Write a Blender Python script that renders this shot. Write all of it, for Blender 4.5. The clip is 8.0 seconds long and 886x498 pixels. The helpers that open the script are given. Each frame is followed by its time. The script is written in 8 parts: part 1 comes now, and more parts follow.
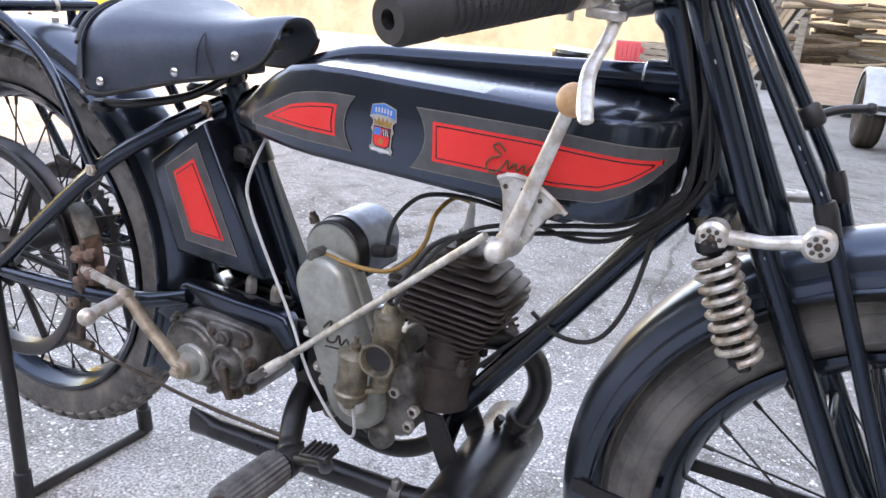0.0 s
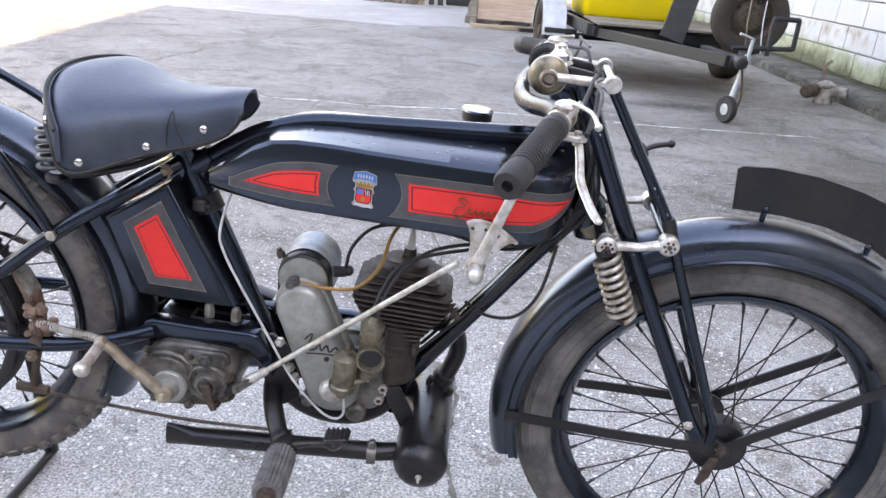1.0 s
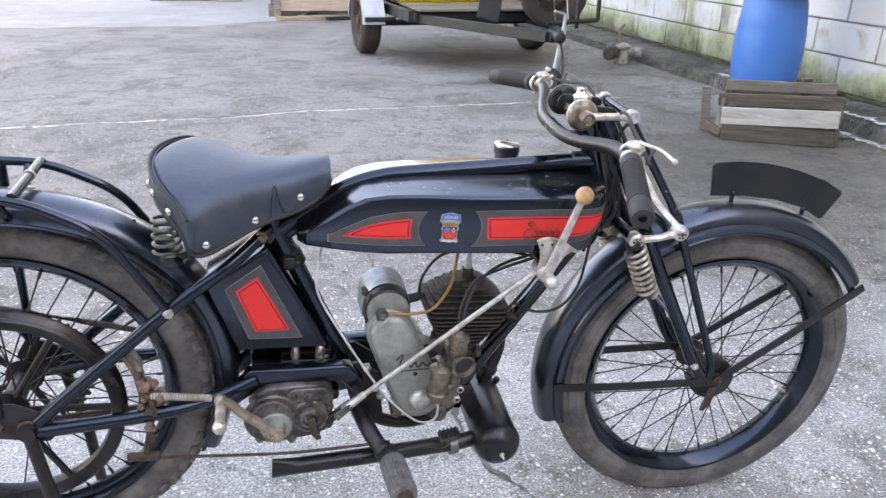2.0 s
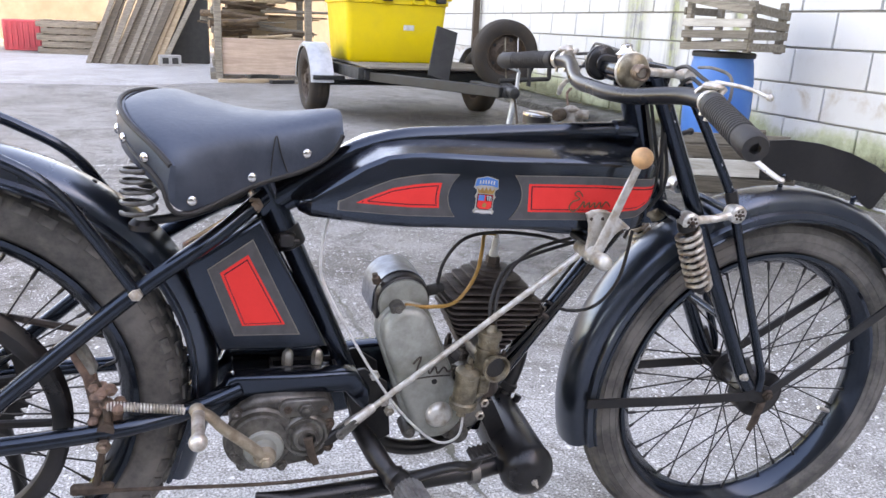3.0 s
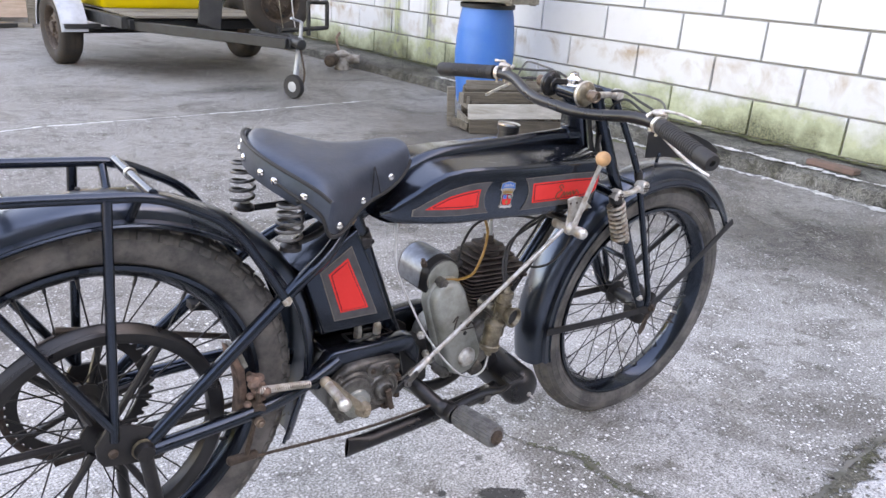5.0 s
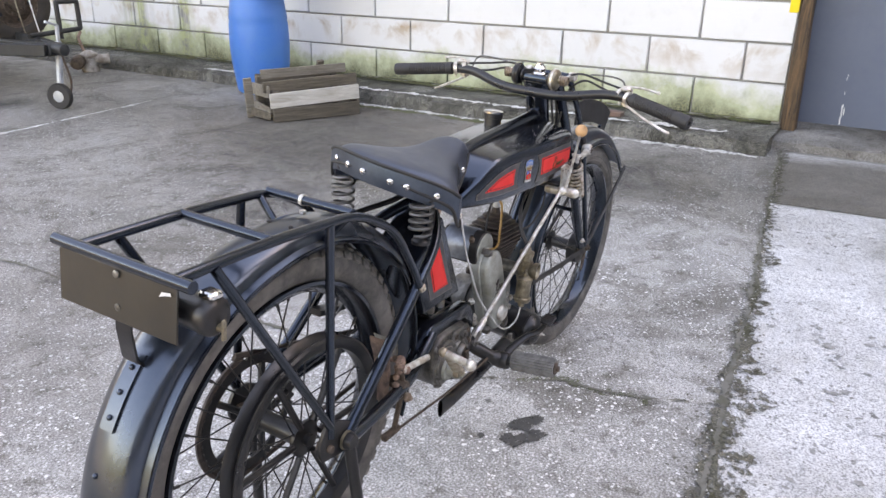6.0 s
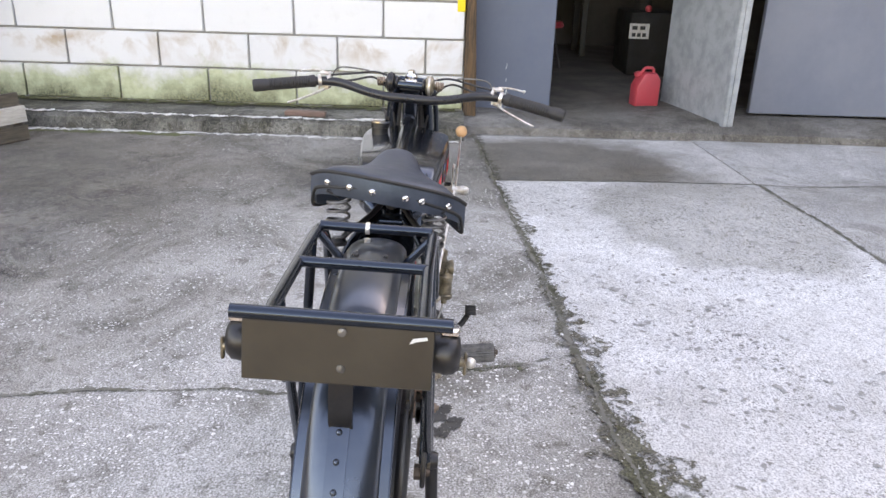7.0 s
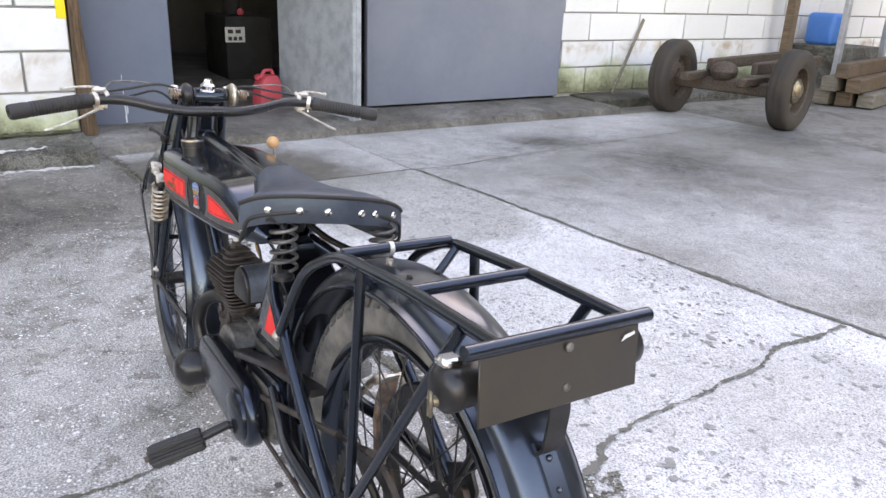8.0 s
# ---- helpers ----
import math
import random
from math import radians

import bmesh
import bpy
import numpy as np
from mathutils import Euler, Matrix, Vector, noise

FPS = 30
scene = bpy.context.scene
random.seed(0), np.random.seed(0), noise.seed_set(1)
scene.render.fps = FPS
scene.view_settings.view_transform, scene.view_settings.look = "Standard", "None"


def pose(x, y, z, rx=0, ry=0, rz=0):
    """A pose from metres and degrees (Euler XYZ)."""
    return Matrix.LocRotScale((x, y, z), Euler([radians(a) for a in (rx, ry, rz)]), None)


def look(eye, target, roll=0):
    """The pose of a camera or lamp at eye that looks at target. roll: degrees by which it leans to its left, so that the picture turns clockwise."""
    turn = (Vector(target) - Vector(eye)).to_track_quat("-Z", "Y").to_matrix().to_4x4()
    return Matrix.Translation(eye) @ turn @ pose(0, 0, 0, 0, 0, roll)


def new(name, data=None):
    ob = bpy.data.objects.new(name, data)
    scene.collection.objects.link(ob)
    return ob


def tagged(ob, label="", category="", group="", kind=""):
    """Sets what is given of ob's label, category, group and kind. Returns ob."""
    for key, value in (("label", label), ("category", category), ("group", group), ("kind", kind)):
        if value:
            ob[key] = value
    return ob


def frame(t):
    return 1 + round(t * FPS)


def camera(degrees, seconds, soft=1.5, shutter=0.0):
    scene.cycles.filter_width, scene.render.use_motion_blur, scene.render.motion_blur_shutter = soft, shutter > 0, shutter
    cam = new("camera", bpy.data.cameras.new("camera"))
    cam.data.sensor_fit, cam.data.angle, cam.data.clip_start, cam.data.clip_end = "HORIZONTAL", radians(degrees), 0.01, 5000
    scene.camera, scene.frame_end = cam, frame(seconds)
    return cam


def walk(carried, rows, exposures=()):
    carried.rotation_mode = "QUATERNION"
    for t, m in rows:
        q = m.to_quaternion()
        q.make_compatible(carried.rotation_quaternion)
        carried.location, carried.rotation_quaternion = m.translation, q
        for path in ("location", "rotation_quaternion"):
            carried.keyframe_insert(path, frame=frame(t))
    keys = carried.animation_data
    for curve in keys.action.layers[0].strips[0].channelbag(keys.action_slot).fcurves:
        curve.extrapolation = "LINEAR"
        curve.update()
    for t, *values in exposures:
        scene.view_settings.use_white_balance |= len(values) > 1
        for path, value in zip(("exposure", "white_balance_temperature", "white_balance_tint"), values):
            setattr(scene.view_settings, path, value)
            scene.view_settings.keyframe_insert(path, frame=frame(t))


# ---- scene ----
cam = camera(61.0, 8.0, shutter=0.0)
PATH = [
    (0, (0.936, -0.717, 0.774), (0.1, 1.003, 0.191), 4.6),
    (0.5, (0.811, -0.925, 0.836), (0.381, 0.906, 0.155), 5.7),
    (1, (0.694, -0.999, 0.958), (0.625, 0.86, 0.223), 4.9),
    (1.5, (0.511, -1.097, 1.041), (0.703, 0.746, 0.289), 2.9),
    (1.7, (0.424, -1.151, 1.076), (0.704, 0.676, 0.312), 1.9),
    (2.8, (0.146, -0.992, 0.986), (0.781, 0.786, 0.325), 1.1),
    (3, (0.218, -0.965, 0.872), (0.803, 0.861, 0.304), 2.6),
    (3.5, (0.343, -0.919, 0.725), (0.879, 0.951, 0.262), 5.0),
    (4, (0.199, -0.935, 0.812), (0.953, 0.854, 0.333), 5.0),
    (4.5, (-0.061, -1.016, 0.965), (0.932, 0.605, 0.345), 5.5),
    (4.7, (-0.154, -1.028, 1.0), (0.904, 0.536, 0.341), 4.9),
    (5.8, (-0.786, -0.798, 1.089), (0.732, 0.269, 0.342), 0.9),
    (6, (-0.862, -0.706, 1.1), (0.741, 0.231, 0.359), 0.8),
    (6.5, (-0.965, -0.416, 1.107), (0.823, 0.109, 0.38), 1.1),
    (7, (-1.062, -0.109, 1.116), (0.802, -0.085, 0.392), 1.7),
    (7.5, (-0.995, 0.191, 1.09), (0.808, -0.32, 0.392), 2.4),
    (8, (-0.849, 0.449, 1.078), (0.732, -0.572, 0.402), 2.3),
]
EXPOSURES = [(0.0, 3.17, 9200, 28), (1.5, 3.12, 9450, 27), (3.5, 3.09, 9500, 29), (4.5, 3.12, 9500, 29), (5.8, 2.98, 10000, 28), (6.5, 2.95, 10100, 28), (7.0, 2.95, 10100, 28), (7.5, 3.10, 10300, 28), (8.0, 3.00, 9900, 27)]
walk(cam, [(t, look(eye, target, roll)) for t, eye, target, roll in PATH], EXPOSURES)

# ---- light ----
world = bpy.data.worlds.new("sky")
scene.world = world
world.use_nodes = True
wn = world.node_tree.nodes
sky = wn.new("ShaderNodeTexSky")
sky.sky_type = "NISHITA"
sky.sun_disc = False
SUN_EL, SUN_AZ = 33.0, -35.0      # elevation, and direction of the sun from +x towards +y
sky.sun_elevation = radians(SUN_EL)
sky.sun_rotation = radians(90.0 - SUN_AZ)
sky.air_density, sky.dust_density = 1.2, 0.7
wn["Background"].inputs["Strength"].default_value = 0.15
world.node_tree.links.new(sky.outputs[0], wn["Background"].inputs["Color"])
sun = new("sun", bpy.data.lights.new("sun", "SUN"))
sun.data.energy, sun.data.angle, sun.data.color = 2.8, radians(0.6), (1.0, 0.86, 0.64)
_d = Vector((math.cos(radians(SUN_EL)) * math.cos(radians(SUN_AZ)), math.cos(radians(SUN_EL)) * math.sin(radians(SUN_AZ)), math.sin(radians(SUN_EL))))
sun.matrix_world = look(_d * 40, (0, 0, 0))


# ---- materials ----
def nodes(name):
    m = bpy.data.materials.new(name)
    m.use_nodes = True
    t = m.node_tree
    return m, t, t.nodes["Principled BSDF"]


def add(t, kind, **values):
    n = t.nodes.new(kind)
    for k, v in values.items():
        n.inputs[k.replace("_", " ")].default_value = v
    return n


def coords(t, which="Object"):
    return t.nodes.new("ShaderNodeTexCoord").outputs[which]


def ramp(t, fac, stops):
    r = t.nodes.new("ShaderNodeValToRGB")
    while len(r.color_ramp.elements) < len(stops):
        r.color_ramp.elements.new(0.5)
    for e, (p, c) in zip(r.color_ramp.elements, stops):
        e.position = p
        e.color = (c, c, c, 1) if isinstance(c, (int, float)) else (*c, 1)
    t.links.new(fac, r.inputs[0])
    return r.outputs[0]


def noise_of(t, vec, scale, detail=6.0, rough=0.6, distort=0.0):
    n = add(t, "ShaderNodeTexNoise", Scale=scale, Detail=detail, Roughness=rough, Distortion=distort)
    t.links.new(vec, n.inputs["Vector"])
    return n.outputs["Fac"]


def mix(t, fac, a, b, mode="MIX"):
    n = t.nodes.new("ShaderNodeMix")
    n.data_type, n.blend_type = "RGBA", mode
    for sock, v in ((n.inputs[0], fac), (n.inputs[6], a), (n.inputs[7], b)):
        if isinstance(v, (int, float)):
            sock.default_value = v
        elif isinstance(v, tuple):
            sock.default_value = (*v, 1)
        else:
            t.links.new(v, sock)
    return n.outputs[2]


def bump(t, bsdf, height, strength, dist):
    b = add(t, "ShaderNodeBump", Strength=strength, Distance=dist)
    t.links.new(height, b.inputs["Height"])
    t.links.new(b.outputs[0], bsdf.inputs["Normal"])
    return b


def worn(name, base, dark, rough, metal=0.0, scale=30.0, amount=0.5, grain=0.0006, coat=0.0, lo=0.42, hi=0.62):
    """A surface of one base colour that wears or soils to another in patches, with fine relief."""
    m, t, b = nodes(name)
    co = coords(t)
    n1, n2 = noise_of(t, co, scale), noise_of(t, co, scale * 9, 4)
    f = ramp(t, n1, [(lo, 0.0), (hi, amount)])
    f2 = ramp(t, n2, [(0.35, 0.0), (0.75, 0.25)])
    c = mix(t, f, base, dark)
    c = mix(t, f2, c, dark)
    t.links.new(c, b.inputs["Base Color"])
    r = ramp(t, n1, [(0.3, rough * 0.8), (0.7, min(1, rough * 1.3))])
    t.links.new(r, b.inputs["Roughness"])
    b.inputs["Metallic"].default_value = metal
    b.inputs["Coat Weight"].default_value = coat
    b.inputs["Coat Roughness"].default_value = 0.09
    if grain:
        bump(t, b, n2, 0.4, grain)
    return m


BLACK = worn("black_enamel", (0.0045, 0.005, 0.0065), (0.012, 0.0125, 0.015), 0.19, scale=14, amount=0.35, grain=0.00012, coat=0.25)
SATIN = worn("satin_black_paint", (0.0060, 0.0062, 0.0072), (0.026, 0.025, 0.025), 0.30, scale=20, amount=0.4, grain=0.0003)
MUD_BLACK = worn("black_mudguard_enamel", (0.0050, 0.0053, 0.0066), (0.045, 0.041, 0.036), 0.30, scale=7, amount=0.4, grain=0.00014, coat=0.6, lo=0.60, hi=0.74)
# the tank's copy of BLACK, more reflective to lift its sky sheen
TANK_BLACK = worn("black_tank_enamel", (0.0045, 0.005, 0.0065), (0.012, 0.0125, 0.015), 0.19, scale=9, amount=0.4, grain=0.00012, coat=0.4)
BLACK_DULL = worn("black_paint_dull", (0.007, 0.007, 0.008), (0.035, 0.031, 0.028), 0.36, scale=22, amount=0.35, grain=0.0004)
RED = worn("red_lining", (0.92, 0.050, 0.043), (0.80, 0.038, 0.034), 0.6, scale=30, amount=0.3, grain=0.0)
GREY_LINE = worn("grey_lining", (0.095, 0.095, 0.097), (0.05, 0.05, 0.05), 0.45, scale=40, grain=0.0)
THIN_LINE = worn("thin_pale_line", (0.22, 0.2, 0.17), (0.1, 0.09, 0.08), 0.5, grain=0.0)
LEATHER = worn("black_leather", (0.024, 0.0265, 0.033), (0.056, 0.061, 0.073), 0.43, scale=18, amount=0.7, grain=0.0010)
LEATHER_EDGE = worn("leather_edge", (0.012, 0.012, 0.012), (0.03, 0.028, 0.025), 0.6, grain=0.0006)
STEEL = worn("worn_nickel", (0.72, 0.705, 0.66), (0.36, 0.285, 0.20), 0.34, metal=0.6, scale=60, amount=0.75)
CHROME = worn("bright_metal", (0.75, 0.74, 0.72), (0.4, 0.36, 0.32), 0.16, metal=1.0, scale=50, amount=0.4, grain=0.0)
ALLOY = worn("grey_cast_alloy", (0.40, 0.41, 0.37), (0.20, 0.205, 0.17), 0.46, metal=0.55, scale=17, amount=0.85, grain=0.0008)
ALLOY_DIRTY = worn("oily_cast_alloy", (0.20, 0.19, 0.17), (0.034, 0.030, 0.026), 0.38, metal=0.5, scale=26, amount=0.85, grain=0.001)
RUST = worn("rusty_steel", (0.105, 0.075, 0.055), (0.045, 0.032, 0.025), 0.62, metal=0.3, scale=60, amount=0.7, grain=0.001)
IRON = worn("heat_browned_iron", (0.085, 0.066, 0.056), (0.035, 0.028, 0.026), 0.6, metal=0.35, scale=40, amount=0.6, grain=0.001)
KICK_BROWN = worn("browned_spring_steel", (0.26, 0.19, 0.14), (0.11, 0.075, 0.055), 0.45, metal=0.5, scale=45, amount=0.7)
BRASS = worn("tarnished_bronze", (0.31, 0.265, 0.19), (0.07, 0.056, 0.040), 0.36, metal=0.75, scale=50, amount=0.7)
RUBBER = worn("black_rubber", (0.016, 0.016, 0.017), (0.045, 0.042, 0.038), 0.62, scale=30, amount=0.5, grain=0.0006)
RUBBER_GREY = worn("grey_dusty_rubber", (0.17, 0.165, 0.155), (0.07, 0.068, 0.064), 0.75, scale=50, amount=0.7, grain=0.0006)
OLD_TYRE = worn("perished_tyre_rubber", (0.026, 0.022, 0.019), (0.06, 0.045, 0.033), 0.8, scale=9, amount=0.7, grain=0.001)
TYRE = worn("dusty_tyre_rubber", (0.076, 0.073, 0.068), (0.23, 0.212, 0.190), 0.80, scale=16, amount=0.8, grain=0.0014)
WHITE_CABLE = worn("pale_plastic_hose", (0.62, 0.63, 0.62), (0.4, 0.38, 0.33), 0.4, grain=0.0)
YELLOW_WIRE = worn("brown_yellow_wire", (0.42, 0.22, 0.05), (0.17, 0.09, 0.03), 0.45, grain=0.0)
WOOD_KNOB = worn("turned_wood_knob", (0.66, 0.36, 0.17), (0.36, 0.2, 0.1), 0.5, scale=70)
PLATE_BROWN = worn("bare_dark_plate", (0.022, 0.019, 0.0145), (0.042, 0.034, 0.022), 0.36, scale=9, amount=0.5, grain=0.0003)

CHIP = worn("chipped_paint", (0.42, 0.43, 0.45), (0.2, 0.2, 0.2), 0.7, grain=0.0)
GOLD_LINE = worn("dark_gold_transfer", (0.13, 0.085, 0.03), (0.07, 0.045, 0.02), 0.5, grain=0.0)
# blue specular tints paint a sky-blue sheen into the black enamels and the leather
for _m, _level, _tint in ((BLACK, 0.62, (0.50, 0.72, 1.0, 1)), (TANK_BLACK, 0.75, (0.50, 0.72, 1.0, 1)), (MUD_BLACK, 1.0, (0.50, 0.72, 1.0, 1)), (LEATHER, 0.85, (0.55, 0.76, 1.0, 1)), (RED, 0.25, (1, 1, 1, 1)), (GREY_LINE, 0.25, (1, 1, 1, 1))):
    _b = _m.node_tree.nodes["Principled BSDF"]
    _b.inputs["Specular IOR Level"].default_value, _b.inputs["Specular Tint"].default_value = _level, _tint
MUD_BLACK.node_tree.nodes["Principled BSDF"].inputs["Coat Roughness"].default_value = 0.17
FORK_SPRING = worn("dirty_nickel_spring", (0.56, 0.53, 0.47), (0.24, 0.16, 0.10), 0.38, metal=0.6, scale=80, amount=0.85)
# near black: the room's shade is put into the machine's colour
MACHINE = worn("near_black_machine", (0.008, 0.008, 0.008), (0.02, 0.017, 0.014), 0.85, scale=6)
GRASS = worn("sunlit_dry_grass", (0.22, 0.185, 0.008), (0.13, 0.125, 0.008), 0.9, scale=1.5, amount=0.8, grain=0.02)
PLATE_PALE = worn("pale_silver_transfer", (0.42, 0.40, 0.36), (0.22, 0.20, 0.17), 0.5, scale=90, grain=0.0)


# ---- building helpers ----
def thing(name, label, category, m=None, group=""):
    ob = new(name)
    ob.empty_display_size = 0.1
    if m is not None:
        ob.matrix_world = m
    return tagged(ob, label, category, group)


def part(name, bm, material, parent=None, label="", smooth=40.0):
    """Links a bmesh as one mesh object under a thing or a part."""
    bmesh.ops.recalc_face_normals(bm, faces=bm.faces)
    for f in bm.faces:
        f.smooth = True
    for e in bm.edges:
        e.smooth = len(e.link_faces) == 2 and e.calc_face_angle(0) < radians(smooth)
    me = bpy.data.meshes.new(name)
    bm.to_mesh(me)
    bm.free()
    for mat in material if isinstance(material, (list, tuple)) else [material]:
        me.materials.append(mat)
    ob = new(name, me)
    if parent is not None:
        ob.parent = parent
    if label:
        ob["label"] = label
    return ob


def bm_new():
    return bmesh.new()


def spline(pts, steps=6, closed=False):
    """Points on a smooth curve through pts."""
    p = [Vector(q) for q in pts]
    n = len(p)
    if n < 3 and not closed:
        return p
    out = []
    for i in range(n if closed else n - 1):
        if closed:
            a, b, c, d = p[(i - 1) % n], p[i], p[(i + 1) % n], p[(i + 2) % n]
        else:
            a, b, c, d = p[max(i - 1, 0)], p[i], p[i + 1], p[min(i + 2, n - 1)]
        for k in range(steps):
            u = k / steps
            out.append(0.5 * (2 * b + (c - a) * u + (2 * a - 5 * b + 4 * c - d) * u * u + (3 * b - a - 3 * c + d) * u ** 3))
    if not closed:
        out.append(p[-1])
    return out


def fillet(pts, r, steps=6):
    """A polyline whose corners are rounded with radius r."""
    p = [Vector(q) for q in pts]
    out = [p[0]]
    for a, b, c in zip(p, p[1:], p[2:]):
        u, v = (a - b), (c - b)
        k = min(r, u.length * 0.45, v.length * 0.45)
        s, e = b + u.normalized() * k, b + v.normalized() * k
        for i in range(steps + 1):
            f = i / steps
            out.append((1 - f) ** 2 * s + 2 * f * (1 - f) * b + f * f * e)
    out.append(p[-1])
    return out


def tube(bm, pts, r, seg=12, closed=False, flat=1.0, caps=True):
    """A round (or, with flat, oval) bar along points; r is a radius or one for each point."""
    p = [Vector(q) for q in pts]
    n = len(p)
    rs = [r] * n if isinstance(r, (int, float)) else r
    rings, up = [], None
    for i in range(n):
        d = (p[(i + 1) % n] - p[i - 1]) if closed else (p[min(i + 1, n - 1)] - p[max(i - 1, 0)])
        d.normalize()
        if up is None:
            up = Vector((0, 0, 1)) if abs(d.z) < 0.9 else Vector((1, 0, 0))
        side = d.cross(up)
        if side.length < 1e-6:
            side = d.orthogonal()
        side.normalize()
        up = side.cross(d).normalized()
        rings.append([bm.verts.new(p[i] + (side * math.cos(a) + up * math.sin(a) * flat) * rs[i]) for a in (2 * math.pi * k / seg for k in range(seg))])
    for i in range(n if closed else n - 1):
        a, b = rings[i], rings[(i + 1) % n]
        for k in range(seg):
            bm.faces.new((a[k], a[(k + 1) % seg], b[(k + 1) % seg], b[k]))
    if caps and not closed:
        bm.faces.new(rings[0][::-1])
        bm.faces.new(rings[-1])
    return bm


def axes_to(d):
    """A turn that takes z to the direction d."""
    return Vector(d).to_track_quat("Z", "Y").to_matrix().to_4x4()


def lathe(bm, profile, at, axis=(0, 0, 1), seg=24, cap=True, turn=2 * math.pi):
    """Turns a profile of (radius, height) round an axis through a point."""
    m = Matrix.Translation(at) @ axes_to(axis)
    rings = []
    for r, h in profile:
        if r < 1e-6:
            rings.append([bm.verts.new(m @ Vector((0, 0, h)))])
        else:
            rings.append([bm.verts.new(m @ Vector((r * math.cos(a), r * math.sin(a), h))) for a in (turn * k / seg for k in range(seg))])
    for a, b in zip(rings, rings[1:]):
        for k in range(seg):
            j = (k + 1) % seg
            if len(a) == 1 and len(b) == 1:
                continue
            if len(a) == 1:
                bm.faces.new((a[0], b[j], b[k]))
            elif len(b) == 1:
                bm.faces.new((a[k], a[j], b[0]))
            else:
                bm.faces.new((a[k], a[j], b[j], b[k]))
    if cap:
        for ring, flip in ((rings[0], True), (rings[-1], False)):
            if len(ring) > 2:
                bm.faces.new(ring[::-1] if flip else ring)
    return bm


def rod(bm, a, b, r, seg=12, r2=None):
    a, b = Vector(a), Vector(b)
    return lathe(bm, [(r, 0), (r2 or r, (b - a).length)], a, b - a, seg)


def hexnut(bm, at, axis, r, h):
    lathe(bm, [(r * 0.92, 0), (r, h * 0.12), (r, h * 0.88), (r * 0.9, h)], at, axis, 6)
    return lathe(bm, [(r * 0.55, h), (r * 0.55, h * 1.35), (r * 0.4, h * 1.5)], at, axis, 10)


def ball(bm, at, r, seg=16, squash=1.0, axis=(0, 0, 1)):
    n = seg // 2
    return lathe(bm, [(r * math.sin(math.pi * i / n), -r * squash * math.cos(math.pi * i / n)) for i in range(n + 1)], at, axis, seg, cap=False)


def box(bm, size, at=(0, 0, 0), m=None, bevel=0.0, seg=1):
    t = bmesh.new()
    bmesh.ops.create_cube(t, size=1.0)
    bmesh.ops.scale(t, vec=size, verts=t.verts)
    if bevel:
        bmesh.ops.bevel(t, geom=t.edges[:], offset=bevel, segments=seg, affect="EDGES", profile=0.5)
    bmesh.ops.transform(t, matrix=(m or Matrix()) if m is not None else Matrix.Translation(at), verts=t.verts)
    return join(bm, t)


def join(bm, other):
    me = bpy.data.meshes.new("x")
    other.to_mesh(me)
    other.free()
    bm.from_mesh(me)
    bpy.data.meshes.remove(me)
    return bm


def prism(bm, pts, y0, y1, bevel=0.0, seg=2, plane="xz"):
    """A plate: a closed outline in the xz (or xy, yz) plane, drawn out along the third axis, edges rounded."""
    t = bmesh.new()
    at = {"xz": lambda a, b, c: (a, c, b), "xy": lambda a, b, c: (a, b, c), "yz": lambda a, b, c: (c, a, b)}[plane]
    lo = [t.verts.new(at(a, b, y0)) for a, b in pts]
    hi = [t.verts.new(at(a, b, y1)) for a, b in pts]
    n = len(pts)
    t.faces.new(lo)
    t.faces.new(hi[::-1])
    for i in range(n):
        t.faces.new((lo[i], hi[i], hi[(i + 1) % n], lo[(i + 1) % n]))
    bmesh.ops.recalc_face_normals(t, faces=t.faces)
    if bevel:
        es = [e for e in t.edges if (e.verts[0] in lo) == (e.verts[1] in lo)]
        bmesh.ops.bevel(t, geom=es, offset=bevel, segments=seg, affect="EDGES", profile=0.5)
    return join(bm, t)


def coil(bm, a, b, r, wire, turns, seg=8, per=14):
    """A coil spring from a to b."""
    a, b = Vector(a), Vector(b)
    m = Matrix.Translation(a) @ axes_to(b - a)
    n, h = int(turns * per), (b - a).length
    pts = [m @ Vector((r * math.cos(2 * math.pi * i / per), r * math.sin(2 * math.pi * i / per), h * i / n)) for i in range(n + 1)]
    return tube(bm, pts, wire, seg)


# ---- the yard: materials ----
def math_of(t, op, a, b):
    n = t.nodes.new("ShaderNodeMath")
    n.operation = op
    for sock, v in zip(n.inputs, (a, b)):
        if isinstance(v, (int, float)):
            sock.default_value = v
        else:
            t.links.new(v, sock)
    return n.outputs[0]


def flecks(t, vec, scale, share, size, channel):
    """A mask of scattered grains: the share of cells that hold one, and its size against the cell."""
    v = add(t, "ShaderNodeTexVoronoi", Scale=scale)
    t.links.new(vec, v.inputs["Vector"])
    sep = t.nodes.new("ShaderNodeSeparateColor")
    t.links.new(v.outputs["Color"], sep.inputs[0])
    pick = ramp(t, sep.outputs[channel], [(1 - share - 0.01, 0.0), (1 - share, 1.0)])
    return math_of(t, "MULTIPLY", pick, ramp(t, v.outputs["Distance"], [(size * 0.75, 1.0), (size, 0.0)]))


